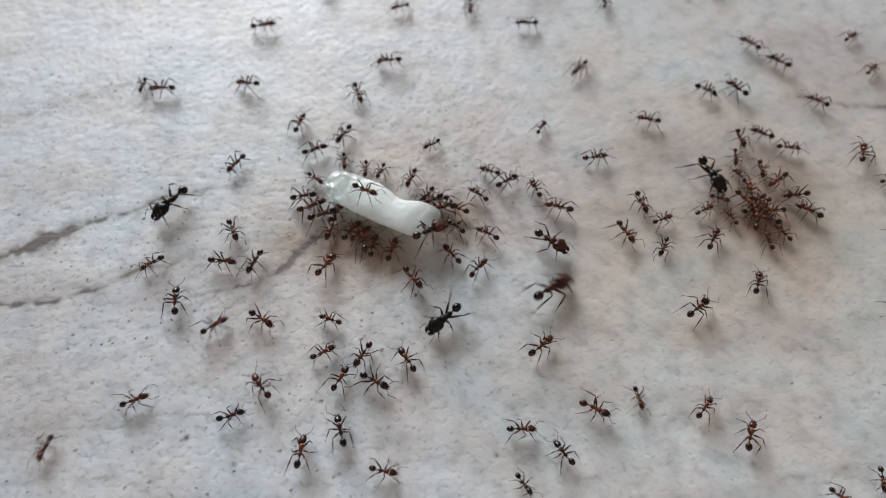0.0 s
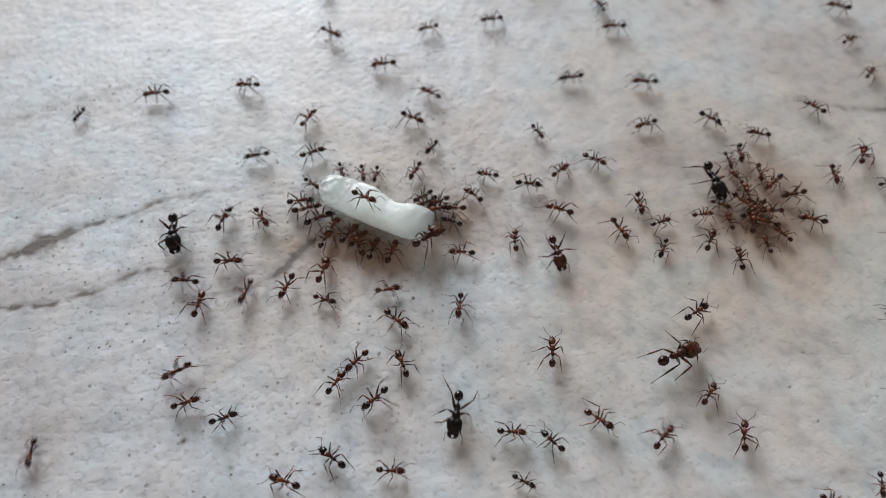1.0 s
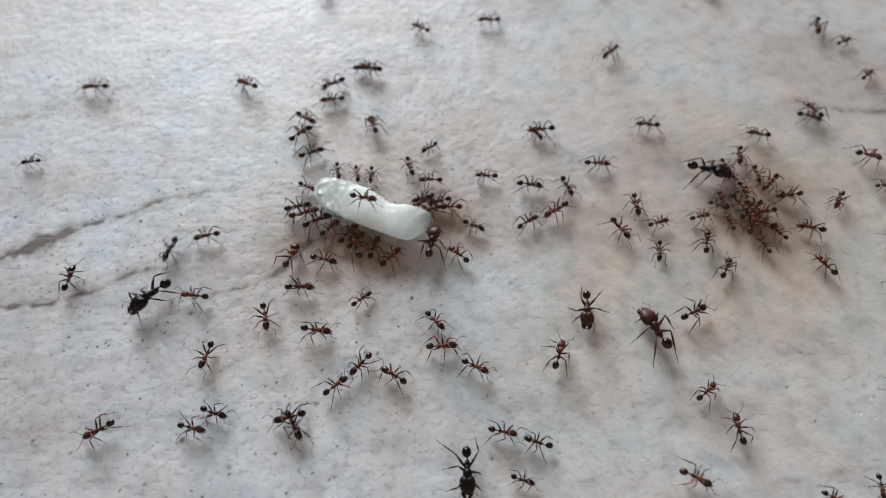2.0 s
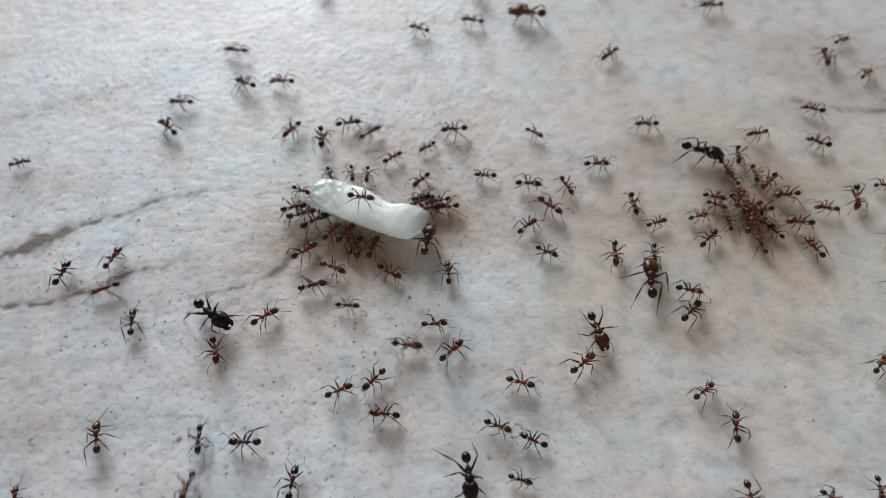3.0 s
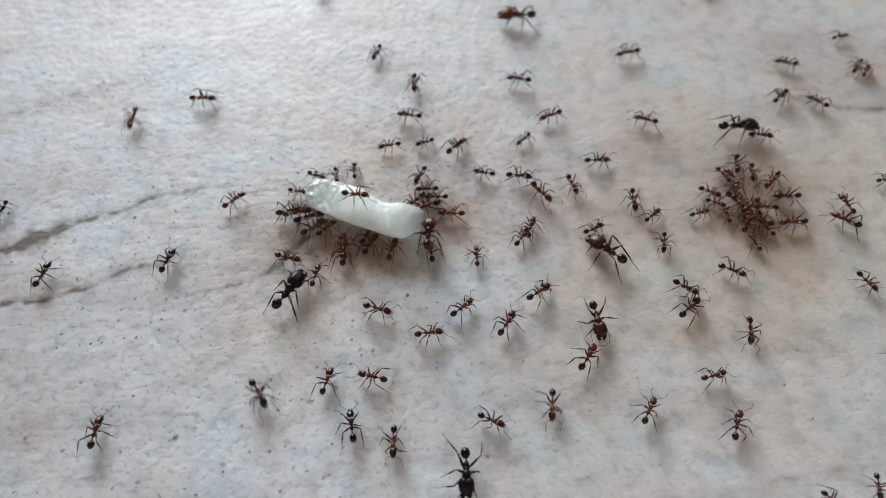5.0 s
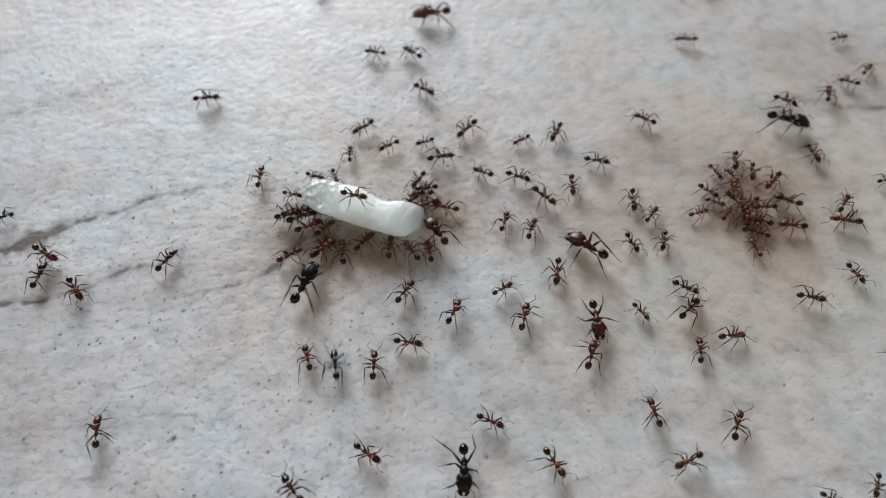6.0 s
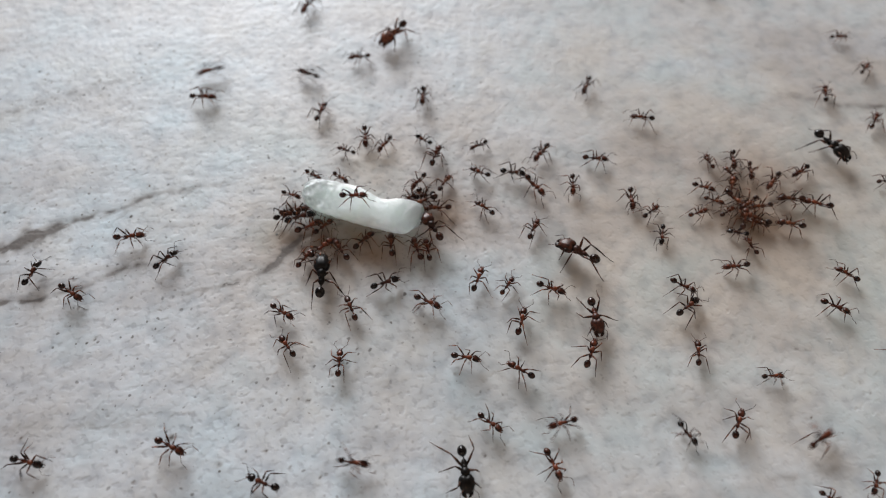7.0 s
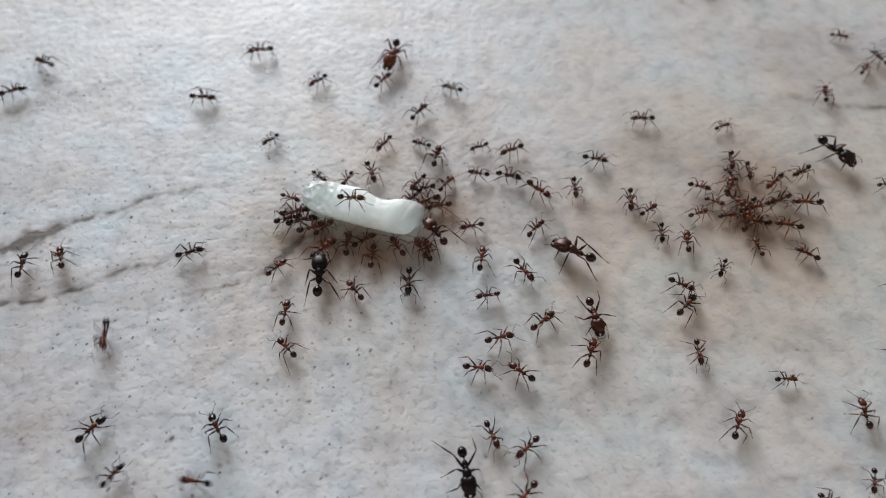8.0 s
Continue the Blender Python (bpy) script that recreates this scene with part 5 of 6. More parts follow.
    crawl(ants[72], 0.86, 0, ((0, 26.45, 19.9, 140), (0.2, 26.08, 20.15, 180), (0.3, 24.59, 20.15, 172), (0.5, 23.4, 20.54, 152), (0.7, 21.3, 22.23, 161), (0.9, 17.32, 22.66, 179), (1, 15.03, 22.31, 182), (1.5, 14.5, 20.26, 227), (3, 14.53, 19.1, 223), (3.1, 14.09, 18.82, 251), (3.5, 12.09, 11.81, 264), (3.75, 10.56, 11.9, 222), (4, 9.03, 11.99, 180), (4.5, 8.8, 12.19, 184), (6, 9.34, 10.26, 244), (6.5, 8.37, 8.73, 230), (7, 8.1, 8.08, 233), (7.5, 6.59, 8.78, 200), (8, 5.74, 8.42, 205)))
    crawl(ants[73], 0.91, 0, ((0, 28.49, 17.78, 139), (0.4, 22.93, 17.75, 188), (0.5, 20.42, 16.71, 189), (0.9, 12.53, 17.12, 182), (1, 10.65, 16.35, 186), (1.2, 6.71, 15.46, 182), (1.5, 0.97, 15.96, 168), (1.7, -2.85, 16.81, 171), (2.8, -14.47, 18.45, 170), (3, -18.15, 19.51, 167), (3.1, -20.73, 19.88, 193), (3.3, -24.05, 18.2, 198), (3.5, -27.35, 17.75, 186), (4, -37, 16.88, 180), (4.15, -39.74, 16.96, 178), (5.35, -39.47, 16.11, 120), (6.55, -39.21, 15.26, 61), (7.75, -38.94, 14.41, 3), (7.9, -35.78, 14.58, 0), (8, -35.48, 14.43, 20)))
    crawl(ants[74], 0.66, 0, ((0, 35.58, 20.85, 34), (0.5, 35.56, 20.78, 31), (1, 35.56, 20.81, 30), (1.5, 35.49, 20.93, 27), (3, 35.33, 20.96, 22), (3.5, 35.26, 20.91, 33), (4, 35.32, 21.01, 27), (4.5, 35.46, 21.29, 13), (6, 35.16, 20.87, 13), (6.5, 35.2, 20.83, 13), (7, 35.19, 20.81, 0), (7.5, 35.2, 20.86, 0), (8, 35.36, 21.05, -15)))
    crawl(ants[75], 0.66, 0, ((0, 36.31, 17.02, 43), (0.5, 36.3, 16.98, 53), (1, 36.28, 16.94, 50), (1.5, 36.32, 16.96, 41), (3, 36.34, 17, 40), (3.5, 36.32, 17.03, 41), (4, 36.35, 17.12, 46), (4.5, 36.43, 17.19, 59), (6, 36.48, 17.15, 46), (6.5, 36.45, 17.1, 49), (7, 36.4, 17.1, 49), (7.5, 36.36, 17.11, 49), (8, 36.38, 17.16, 51)))
    crawl(ants[76], 0.85, 0, ((0, 21.64, 14.59, -38), (0.5, 21.14, 13.89, -51), (1, 21.62, 11.88, -41), (1.5, 24.34, 12.21, 5), (1.7, 26.75, 13.06, -11), (2.3, 31.48, 10.78, -44), (2.55, 31.21, 9.91, -91), (2.8, 30.94, 9.04, -139), (3, 30.18, 9.64, -204), (3.3, 29, 10.42, -221), (3.5, 27.85, 11.69, -225), (4, 27.12, 12.57, -300), (4.5, 28.22, 14.48, -297), (5.25, 28.38, 13.98, -345), (6, 28.54, 13.49, -393), (6.3, 31.46, 12.53, -379), (6.5, 34.02, 11.55, -362), (6.8, 37.62, 11.39, -315), (7.75, 39.49, 17.08, -273), (8, 38.01, 18.33, -241)))
    crawl(ants[77], 0.92, 0, ((0, 24.31, 14.8, 127), (0.5, 23.62, 14.73, 167), (0.7, 22.89, 15.31, 170), (1, 16.88, 15.92, 172), (1.2, 13.77, 13.96, 221), (1.4, 11.42, 11.13, 225), (1.5, 10.91, 11.12, 205), (1.7, 10.05, 11.02, 181), (3, 0.91, 10.9, 181), (3.17, 0.92, 10.96, 241), (3.33, 0.93, 11.03, 300), (3.5, 0.94, 11.09, 360), (4, 0.96, 10.97, 369), (4.5, 1.22, 9.99, 407), (6, 0, 7.74, 372), (6.5, -1.61, 7.95, 351), (7, -0.24, 7.77, 431), (8, -0.21, 7.79, 436)))
    crawl(ants[78], 0.80, 0, ((0, 30.69, 13.43, 146), (0.5, 30.53, 13.15, 122), (1, 30.48, 13.07, 140), (1.5, 30.53, 13, 112), (3, 30.67, 13, 164), (3.5, 30.82, 13.1, 158), (4, 30.9, 13.22, 161), (4.5, 30.92, 13.32, 165), (5.25, 31.62, 13.84, 118), (6, 32.31, 14.35, 70), (6.5, 32.2, 14.29, 73), (7, 32.13, 14.22, 77), (7.5, 32.1, 14.22, 77), (8, 32.15, 14.3, 77)))
    crawl(ants[79], 0.82, 0, ((0, 16.39, 11.58, 166), (0.5, 16.25, 11.58, 164), (1, 16.29, 11.4, 200), (1.5, 16.54, 11.47, 173), (3, 16.65, 11.49, 180), (3.5, 16.69, 11.58, 167), (4, 16.73, 11.67, 153), (4.5, 16.72, 11.69, 167), (6, 16.63, 11.65, 151), (6.5, 16.57, 11.62, 173), (7, 16.55, 11.64, 172), (7.5, 16.52, 11.66, 172), (8, 16.55, 11.67, 180)))
    crawl(ants[80], 0.85, 0, ((0, 11.6, 7.78, 10), (0.5, 11.64, 7.92, 17), (1, 11.7, 7.81, -28), (1.5, 11.91, 7.63, -15), (3, 12.13, 7.45, 2), (3.5, 12.22, 7.39, -10), (4, 12.25, 7.53, 11), (4.5, 12.27, 7.58, 10), (6, 12.28, 7.46, -11), (6.5, 12.29, 7.45, -9), (7, 12.28, 7.51, -6), (7.5, 12.25, 7.52, -12), (8, 12.23, 7.56, -12)))
    crawl(ants[81], 0.93, 0, ((0, 32.79, 8.12, 63), (0.5, 32.88, 8.12, 56), (1, 32.93, 8.19, 61), (1.5, 33.1, 8.33, 57), (1.7, 33.86, 8.74, 28), (2.25, 33.3, 7.78, -38), (2.8, 32.74, 6.83, -104), (2.9, 32.36, 5.22, -114), (3, 31.64, 4.4, -104), (3.5, 29.72, 1.78, -172), (4, 30.22, 2.18, -209), (4.5, 30.29, 2.15, -225), (6, 30.28, 2.06, -196), (6.5, 29.64, 2.9, -199), (7, 28.59, 3.36, -201), (7.5, 28.08, 3.38, -192), (8, 27.88, 3.6, -189)))
    crawl(ants[82], 0.84, 0, ((0, 14.59, 3.61, -71), (0.5, 14.66, 3.74, -92), (1, 14.63, 3.81, -84), (1.5, 14.55, 3.77, -84), (3, 14.46, 3.78, -81), (3.5, 14.45, 3.83, -90), (4, 14.53, 3.89, -88), (4.5, 14.56, 3.94, -86), (6, 14.56, 3.89, -90), (6.5, 14.56, 3.85, -91), (7, 14.52, 3.85, -89), (7.5, 14.48, 3.87, -89), (8, 14.42, 3.87, -93)))
    crawl(ants[83], 0.88, 0, ((0, 13.05, 1.01, -62), (0.5, 12.76, 1.62, -57), (1, 12.84, 1.52, -61), (1.5, 13.05, 1.7, -52), (3, 12.53, -0.5, -94), (3.5, 10.36, -3.1, -125), (4, 7.88, -5.07, -136), (4.5, 7.96, -6.31, -95), (4.7, 7.23, -8.6, -96), (5.8, 7.08, -15.28, -91), (6, 7.08, -15.36, -57), (6.5, 7.12, -15.45, -66), (7, 7.06, -15.54, -66), (7.5, 6.78, -15.65, -136), (8, 5.21, -17.19, -136)))
    crawl(ants[84], 0.70, 0, ((0, 16.06, 2.17, 22), (0.5, 16.08, 2.14, 24), (1, 16.08, 2.19, 19), (1.5, 16.06, 2.22, 17), (3, 16.05, 2.15, 18), (3.5, 16, 2.15, 13), (4, 15.95, 2.29, 25), (4.5, 15.91, 2.52, 33), (6, 15.87, 2.66, 52), (6.5, 15.9, 2.69, 40), (7, 15.94, 2.78, 38), (7.5, 15.88, 2.92, 37), (8, 15.75, 2.99, 34)))
    crawl(ants[85], 0.70, 0, ((0, 15.81, -0.18, -118), (0.5, 15.94, -0.12, -117), (1, 15.96, -0.05, -116), (1.5, 15.94, -0.07, -101), (3, 15.51, -0.46, -99), (3.5, 15.85, -0.32, -92), (4, 16.09, -0.07, -89), (4.5, 16.31, 0.18, -95), (6, 16.48, 0.39, -107), (6.5, 16.52, 0.6, -109), (7, 16.5, 0.77, -104), (7.5, 16.48, 0.92, -101), (8, 16.47, 1.02, -97)))
    crawl(ants[86], 1.02, 0, ((0, 20.23, 6.09, -65), (0.5, 20.71, 5.89, -65), (1, 20.56, 5.83, -76), (1.5, 20.42, 5.7, -70), (2.15, 20.5, 7.25, 10), (2.8, 20.57, 8.8, 90), (2.9, 20.5, 8.68, 36), (3, 20.42, 8.55, -17), (3.5, 20.94, 8.91, 0), (4, 21.57, 9.16, 10), (4.5, 22.38, 9.56, 0), (5.8, 27.15, 12.33, 18), (6, 27.98, 11.4, -13), (6.5, 29.7, 10.06, -40), (7, 30.87, 8.74, -51), (7.5, 31.22, 8.22, -37), (8, 31.07, 8.24, -46)))
    crawl(ants[87], 0.66, 0, ((0, 20.72, 4.03, -18), (0.5, 20.89, 3.76, -21), (8, 20.89, 3.76, -21)))
    crawl(ants[88], 0.71, 0, ((0, 19.35, 2.95, 29), (0.5, 19.34, 2.83, 25), (1, 19.34, 2.81, 9), (1.5, 19.28, 2.72, 18), (3, 19.3, 2.68, 18), (3.5, 19.38, 2.75, 28), (4, 19.43, 2.79, 25), (4.5, 19.48, 2.79, 19), (6, 19.44, 2.75, 19), (6.5, 19.4, 2.66, 26), (7, 19.47, 2.62, 22), (7.5, 19.54, 2.63, 22), (8, 19.44, 2.65, 22)))
    crawl(ants[89], 0.85, 0, ((0, 19.49, 0.45, 59), (0.5, 19.54, 0.56, 63), (1, 19.44, 0.61, 63), (1.5, 19.26, 0.48, 79), (3, 19.68, 0.77, 43), (3.5, 19.83, 0.54, 18), (4, 19.83, 0.21, 12), (4.5, 19.72, -0.81, -31), (6, 26.01, -4.18, -13), (6.5, 27.3, -4.74, -26), (7, 27.54, -5.02, -31), (7.5, 29.44, -4.6, 16), (7.6, 29.92, -4.21, 16), (7.75, 32.58, -3.68, 11), (8, 32.58, -3.68, 11)))
    crawl(ants[90], 0.66, 0, ((0, 21.24, 2.33, 116), (0.5, 21.27, 2.21, 100), (1, 21.27, 2.2, 98), (1.5, 21.37, 2.22, 109), (3, 21.51, 2.15, 90), (3.5, 21.48, 2.03, 95), (4, 21.32, 2.6, 91), (4.5, 21.48, 2.63, 104), (6, 21.53, 2.68, 54), (6.5, 21.52, 2.67, 35), (7, 21.67, 2.74, 36), (7.5, 21.98, 2.97, 8), (8, 21.56, 2.47, 15)))
    crawl(ants[91], 0.80, 0, ((0, 23.46, 9.62, -81), (0.5, 23.67, 9.4, -83), (1, 23.34, 8.47, -95), (1.5, 23.46, 8.37, -104), (3, 23.45, 8.35, -99), (3.5, 23.43, 8.26, -99), (4, 23.49, 8.08, -102), (4.5, 23.27, 7.19, -99), (6, 23.14, 7.5, -102), (6.5, 23.08, 7.52, -97), (7, 23.06, 7.44, -97), (7.5, 23, 7.44, -102), (8, 22.89, 7.46, -99)))
    crawl(ants[92], 0.81, 0, ((0, 25.26, 10.06, 153), (0.5, 25.2, 10.18, 144), (1, 25.21, 10.31, 167), (1.5, 25.34, 10.41, 161), (3, 25.46, 10.44, 191), (3.5, 25.47, 10.45, 185), (4, 25.43, 10.55, 186), (4.17, 25.47, 10.57, 127), (4.33, 25.52, 10.6, 67), (4.5, 25.56, 10.62, 8), (5.8, 28.54, 8.64, -31), (6, 29.51, 8.23, -75), (6.5, 29.08, 6.68, -101), (7, 28.1, 6.29, -149), (7.5, 28.1, 6.32, -149), (8, 28.18, 6.37, -152)))
    crawl(ants[93], 0.79, 0, ((0, 27.12, 8.66, -7), (0.5, 29.02, 8.44, -52), (1, 30.16, 6.41, -91), (1.5, 30.47, 4.67, -101), (2.25, 29.8, 4.06, -142), (3, 29.13, 3.46, -184), (3.5, 28.84, 3.46, -174), (4, 29.4, 3.39, -176), (4.5, 30.88, 3.65, -215), (5.25, 30.75, 3.63, -259), (6, 30.62, 3.62, -303), (6.5, 32.28, 6.21, -297), (6.8, 33.93, 8.75, -301), (7, 35.43, 11.37, -300), (7.1, 36.33, 12.3, -329), (7.2, 38.15, 13.02, -338), (8, 38.15, 13.02, -338)))
    crawl(ants[94], 0.66, 0, ((0, 22.69, 7.9, -100), (0.5, 22.51, 7.95, -94), (1, 22.25, 7.84, -79), (1.5, 22.14, 7.55, -75), (3, 22.23, 7.17, -64), (3.5, 22.3, 6.8, -64), (4, 22.19, 5.9, -58), (4.5, 22.17, 6.08, -56), (6, 21.37, 6.47, -60), (6.5, 21.51, 6.43, -50), (6.75, 21.35, 6.89, 26), (7, 21.19, 7.35, 102), (7.5, 20.78, 9.25, 64), (8, 22.9, 10.87, 22)))
    crawl(ants[95], 0.66, 0, ((0, 22.64, 6.1, 117), (0.5, 22.61, 6.19, 120), (8, 22.61, 6.19, 120)))
    crawl(ants[96], 0.85, 0, ((0, 23.12, 4.59, 91), (0.5, 23.06, 4.68, 89), (1, 23.06, 4.68, 94), (1.5, 23.18, 4.72, 95), (3, 22.74, 4.34, 64), (3.5, 22.56, 4.27, 63), (4, 22.59, 4.78, 70), (4.5, 22.58, 4.84, 70), (6, 22.42, 4.86, 73), (6.5, 22.37, 4.93, 72), (7, 22.4, 4.96, 72), (7.5, 22.34, 4.96, 75), (8, 22.22, 5, 71)))
    crawl(ants[97], 0.71, 0, ((0, 24.51, 6.71, -95), (0.5, 24.52, 6.68, -96), (1, 24.53, 6.65, -96), (1.5, 24.5, 6.63, -91), (3, 24.45, 6.62, -90), (3.5, 24.36, 6.54, -90), (4, 24.29, 6.49, -103), (4.5, 24.3, 6.52, -99), (6, 24.31, 6.51, -106), (6.5, 24.27, 6.47, -99), (7, 24.24, 6.47, -99), (7.5, 24.19, 6.5, -104), (8, 24.1, 6.55, -96)))
    crawl(ants[98], 0.84, 0, ((0, 25.55, 5.62, -144), (0.5, 25.43, 5.65, -138), (1, 25.36, 5.68, -138), (1.5, 25.32, 5.75, -135), (3, 25.35, 5.85, -133), (3.5, 25.42, 5.92, -125), (4, 25.51, 5.91, -124), (4.5, 25.61, 5.81, -130), (6, 25.69, 5.64, -132), (6.5, 25.75, 5.52, -127), (7, 25.77, 5.46, -129), (7.5, 25.78, 5.43, -129), (8, 25.85, 5.52, -137)))
    crawl(ants[99], 0.88, 0, ((0, 26.56, 4.24, -177), (0.5, 26.63, 4.44, -177), (1, 26.57, 4.57, -170), (1.5, 26.48, 4.6, -176), (3, 26.42, 4.6, -176), (3.5, 26.32, 4.56, -162), (4, 26.3, 4.46, -168), (4.5, 26.42, 4.45, -171), (6, 26.36, 3.81, -205), (6.5, 26.54, 3.93, -193), (7, 26.67, 3.83, -184), (7.5, 25.71, 3.77, -161), (8, 25.74, 3.83, -161)))
    crawl(ants[100], 0.88, 0, ((0, 27.23, 2.89, 147), (0.5, 27.4, 2.65, 158), (1, 27.47, 2.4, 166), (1.5, 27.53, 1.61, 166), (3, 26.79, 2.21, 177), (3.5, 26.67, 2.17, 178), (4, 26.57, 2.16, 180), (4.5, 26.42, 2.16, 186), (6, 26.18, 1.71, 175), (6.5, 26.19, 1.71, 170), (7, 26.12, 1.67, 170), (7.5, 26.03, 1.65, 167), (8, 25.94, 1.67, 168)))
    crawl(ants[101], 0.80, 0, ((0, 24.51, 2.89, -177), (0.5, 24.58, 3.06, -170), (1, 24.52, 3.1, -177), (1.5, 24.33, 3.11, -172), (3, 24.17, 3.22, -167), (3.5, 24.09, 3.26, -170), (4, 24.54, 3.51, -174), (4.5, 24.54, 3.38, -184), (6, 24.46, 3.26, -176), (6.5, 24.37, 3.21, -171), (7, 24.24, 3.18, -169), (7.5, 24.13, 3.19, -169), (8, 24.07, 3.27, -162)))
    crawl(ants[102], 0.75, 0, ((0, 23.98, 3.24, -131), (0.5, 23.97, 3.3, -130), (1, 23.94, 3.28, -197), (1.5, 21.41, 4.05, -197), (2, 21.21, 4.2, -255), (2.5, 21.01, 4.34, -314), (3, 20.81, 4.49, -372), (3.5, 20.68, 4.53, -360), (4, 20.67, 4.62, -375), (4.5, 20.63, 4.71, -377), (6, 20.53, 4.75, -399), (6.5, 20.46, 4.84, -383), (7, 20.28, 4.97, -379), (7.5, 20.03, 5.05, -375), (8, 19.94, 5.1, -375)))
    crawl(ants[103], 0.66, 0, ((0, 24.85, 0.99, 125), (0.5, 24.98, 1.03, 137), (1, 24.99, 1.13, 135), (1.5, 24.93, 1.3, 136), (3, 24.77, 1.42, 136), (3.5, 24.56, 1.47, 127), (4, 24.5, 1.6, 131), (4.5, 24.51, 1.72, 117), (6, 23.6, 1.08, 158), (6.5, 23.86, 1.62, 166), (7, 23.78, 1.78, 162), (7.5, 23.73, 1.9, 153), (8, 23.67, 2.01, 165)))
    crawl(ants[104], 0.66, 0, ((0, 23.59, 0.32, 95), (0.5, 23.56, 0.26, 87), (1, 23.58, 0.27, 97), (1.5, 23.56, 0.3, 115), (3, 23.47, 0.27, 101), (3.5, 23.32, 0.26, 101), (4, 23.18, 0.37, 116), (4.5, 23.09, 0.46, 111), (6, 23.02, -0.21, 104), (6.5, 22.88, -0.09, 102), (7, 22.8, -0.17, 110), (7.5, 22.99, -0.27, 102), (8, 23.26, -0.2, 100)))
    crawl(ants[105], 0.66, 0, ((0, 22.89, 2.77, -8), (0.5, 22.91, 2.73, -6), (1, 22.88, 2.76, 5), (1.5, 22.83, 2.84, 5), (3, 23.59, 2.73, 26), (3.5, 23.44, 2.63, 24), (4, 23.38, 2.6, 13), (4.5, 23.46, 2.75, 24), (6, 23.31, 2, 22), (6.5, 22.66, 1.59, 88), (7, 22.05, 0.89, 166), (7.5, 21.44, 0.18, 243), (8, 20.38, -1.91, 243)))
    crawl(ants[106], 0.82, 0, ((0, 21.99, -3.15, 69), (0.5, 21.15, -1.9, 102), (1, 21.35, -0.93, 92), (1.5, 21.36, -1.02, 90), (2.25, 19.41, -2.25, 40), (3, 17.47, -3.47, -9), (3.5, 17.28, -3.33, -21), (4, 17.21, -3.35, -27), (4.5, 17.25, -3.42, -30), (6, 17.3, -3.45, -24), (6.5, 17.3, -3.49, -32), (7, 17.22, -3.45, -28), (7.5, 17.1, -3.34, -26), (8, 17.09, -3.29, -24)))
    crawl(ants[107], 0.91, 0, ((0, 17.32, -5.01, 36), (0.5, 17.32, -5.02, 38), (1, 17.35, -5.06, 31), (1.5, 17.34, -5.07, 19), (3, 17.29, -4.99, 43), (3.5, 17.3, -4.9, 33), (4, 17.29, -4.84, 42), (4.5, 17.26, -4.87, 39), (6, 17.26, -4.98, 42), (6.5, 17.27, -5.02, 35), (7, 17.24, -4.95, 35), (7.5, 17.18, -4.84, 44), (8, 17.13, -4.78, 44)))
    crawl(ants[108], 0.89, 0, ((0, 9.36, -12.08, -26), (0.5, 8.99, -12.09, -32), (1, 9.75, -12.54, -34), (1.5, 12.59, -13.54, -9), (1.7, 13.61, -14.76, -29), (2.8, 19.05, -17.07, -23), (3, 18.75, -17.33, -86), (3.2, 17.95, -20.49, -104), (8, 17.95, -20.49, -104)))
    crawl(ants[109], 0.66, 0, ((0, 12.33, -11.36, -79), (0.4, 14.37, -14.39, -61), (0.5, 14.68, -15.66, -68), (0.7, 15.09, -16.7, -88), (0.9, 14.85, -20.5, -94), (2.27, 13.28, -20.52, -37), (3.63, 11.7, -20.55, 19), (5, 10.13, -20.58, 76), (5.8, 14.31, -3.97, 76), (5.9, 14.11, -4.6, 11), (6, 13.92, -5.23, -54), (6.2, 14.91, -8.42, -57), (6.4, 17.29, -10.46, -36), (6.5, 17.86, -10.53, -2), (7, 22.05, -9.95, 0), (7.5, 23.01, -10.11, -1), (8, 22.83, -10.1, -1)))
    crawl(ants[110], 0.77, 0, ((0, 16.55, -12.03, 51), (0.5, 17.2, -11.01, 54), (1, 17.23, -10.88, 56), (1.5, 17.23, -10.79, 48), (3, 17.2, -10.73, 38), (3.5, 17.19, -10.73, 39), (4, 17.21, -10.66, 39), (4.5, 17.26, -10.43, 48), (4.7, 18.15, -10.31, 8), (6, 17.54, -8.04, 85), (6.5, 17.49, -8.14, 89), (7, 17.43, -8.33, 84), (7.17, 17.44, -8.28, 24), (7.33, 17.44, -8.24, -36), (7.5, 17.45, -8.19, -96), (8, 17.36, -8.24, -87)))
    crawl(ants[111], 0.86, 0, ((0, 19.12, -13.78, 67), (0.5, 19.04, -13.75, 65), (1, 18.92, -13.55, 78), (1.5, 18.83, -13.27, 99), (3, 18.81, -13.01, 82), (3.5, 18.78, -12.92, 88), (4, 18.76, -12.99, 91), (4.5, 18.85, -13.04, 69), (6, 18.97, -13.03, 66), (6.5, 19.04, -13.04, 67), (7, 19.1, -13.04, 63), (7.5, 19.11, -13.03, 57), (8, 19.03, -13.05, 62)))
    crawl(ants[112], 0.66, 0, ((0, 23.75, -17.45, -34), (0.5, 23.24, -17.6, -7), (1, 23.42, -17.42, -11), (1.5, 23.64, -17.34, -20), (3, 23.73, -17.31, -26), (3.5, 23.74, -17.34, -39), (4, 23.78, -17.46, -27), (4.5, 23.77, -17.51, -30), (6, 23.72, -17.49, -26), (6.5, 23.73, -17.51, -24), (7, 23.72, -17.53, -26), (7.5, 23.6, -17.53, -26), (8, 23.59, -17.55, -18)))
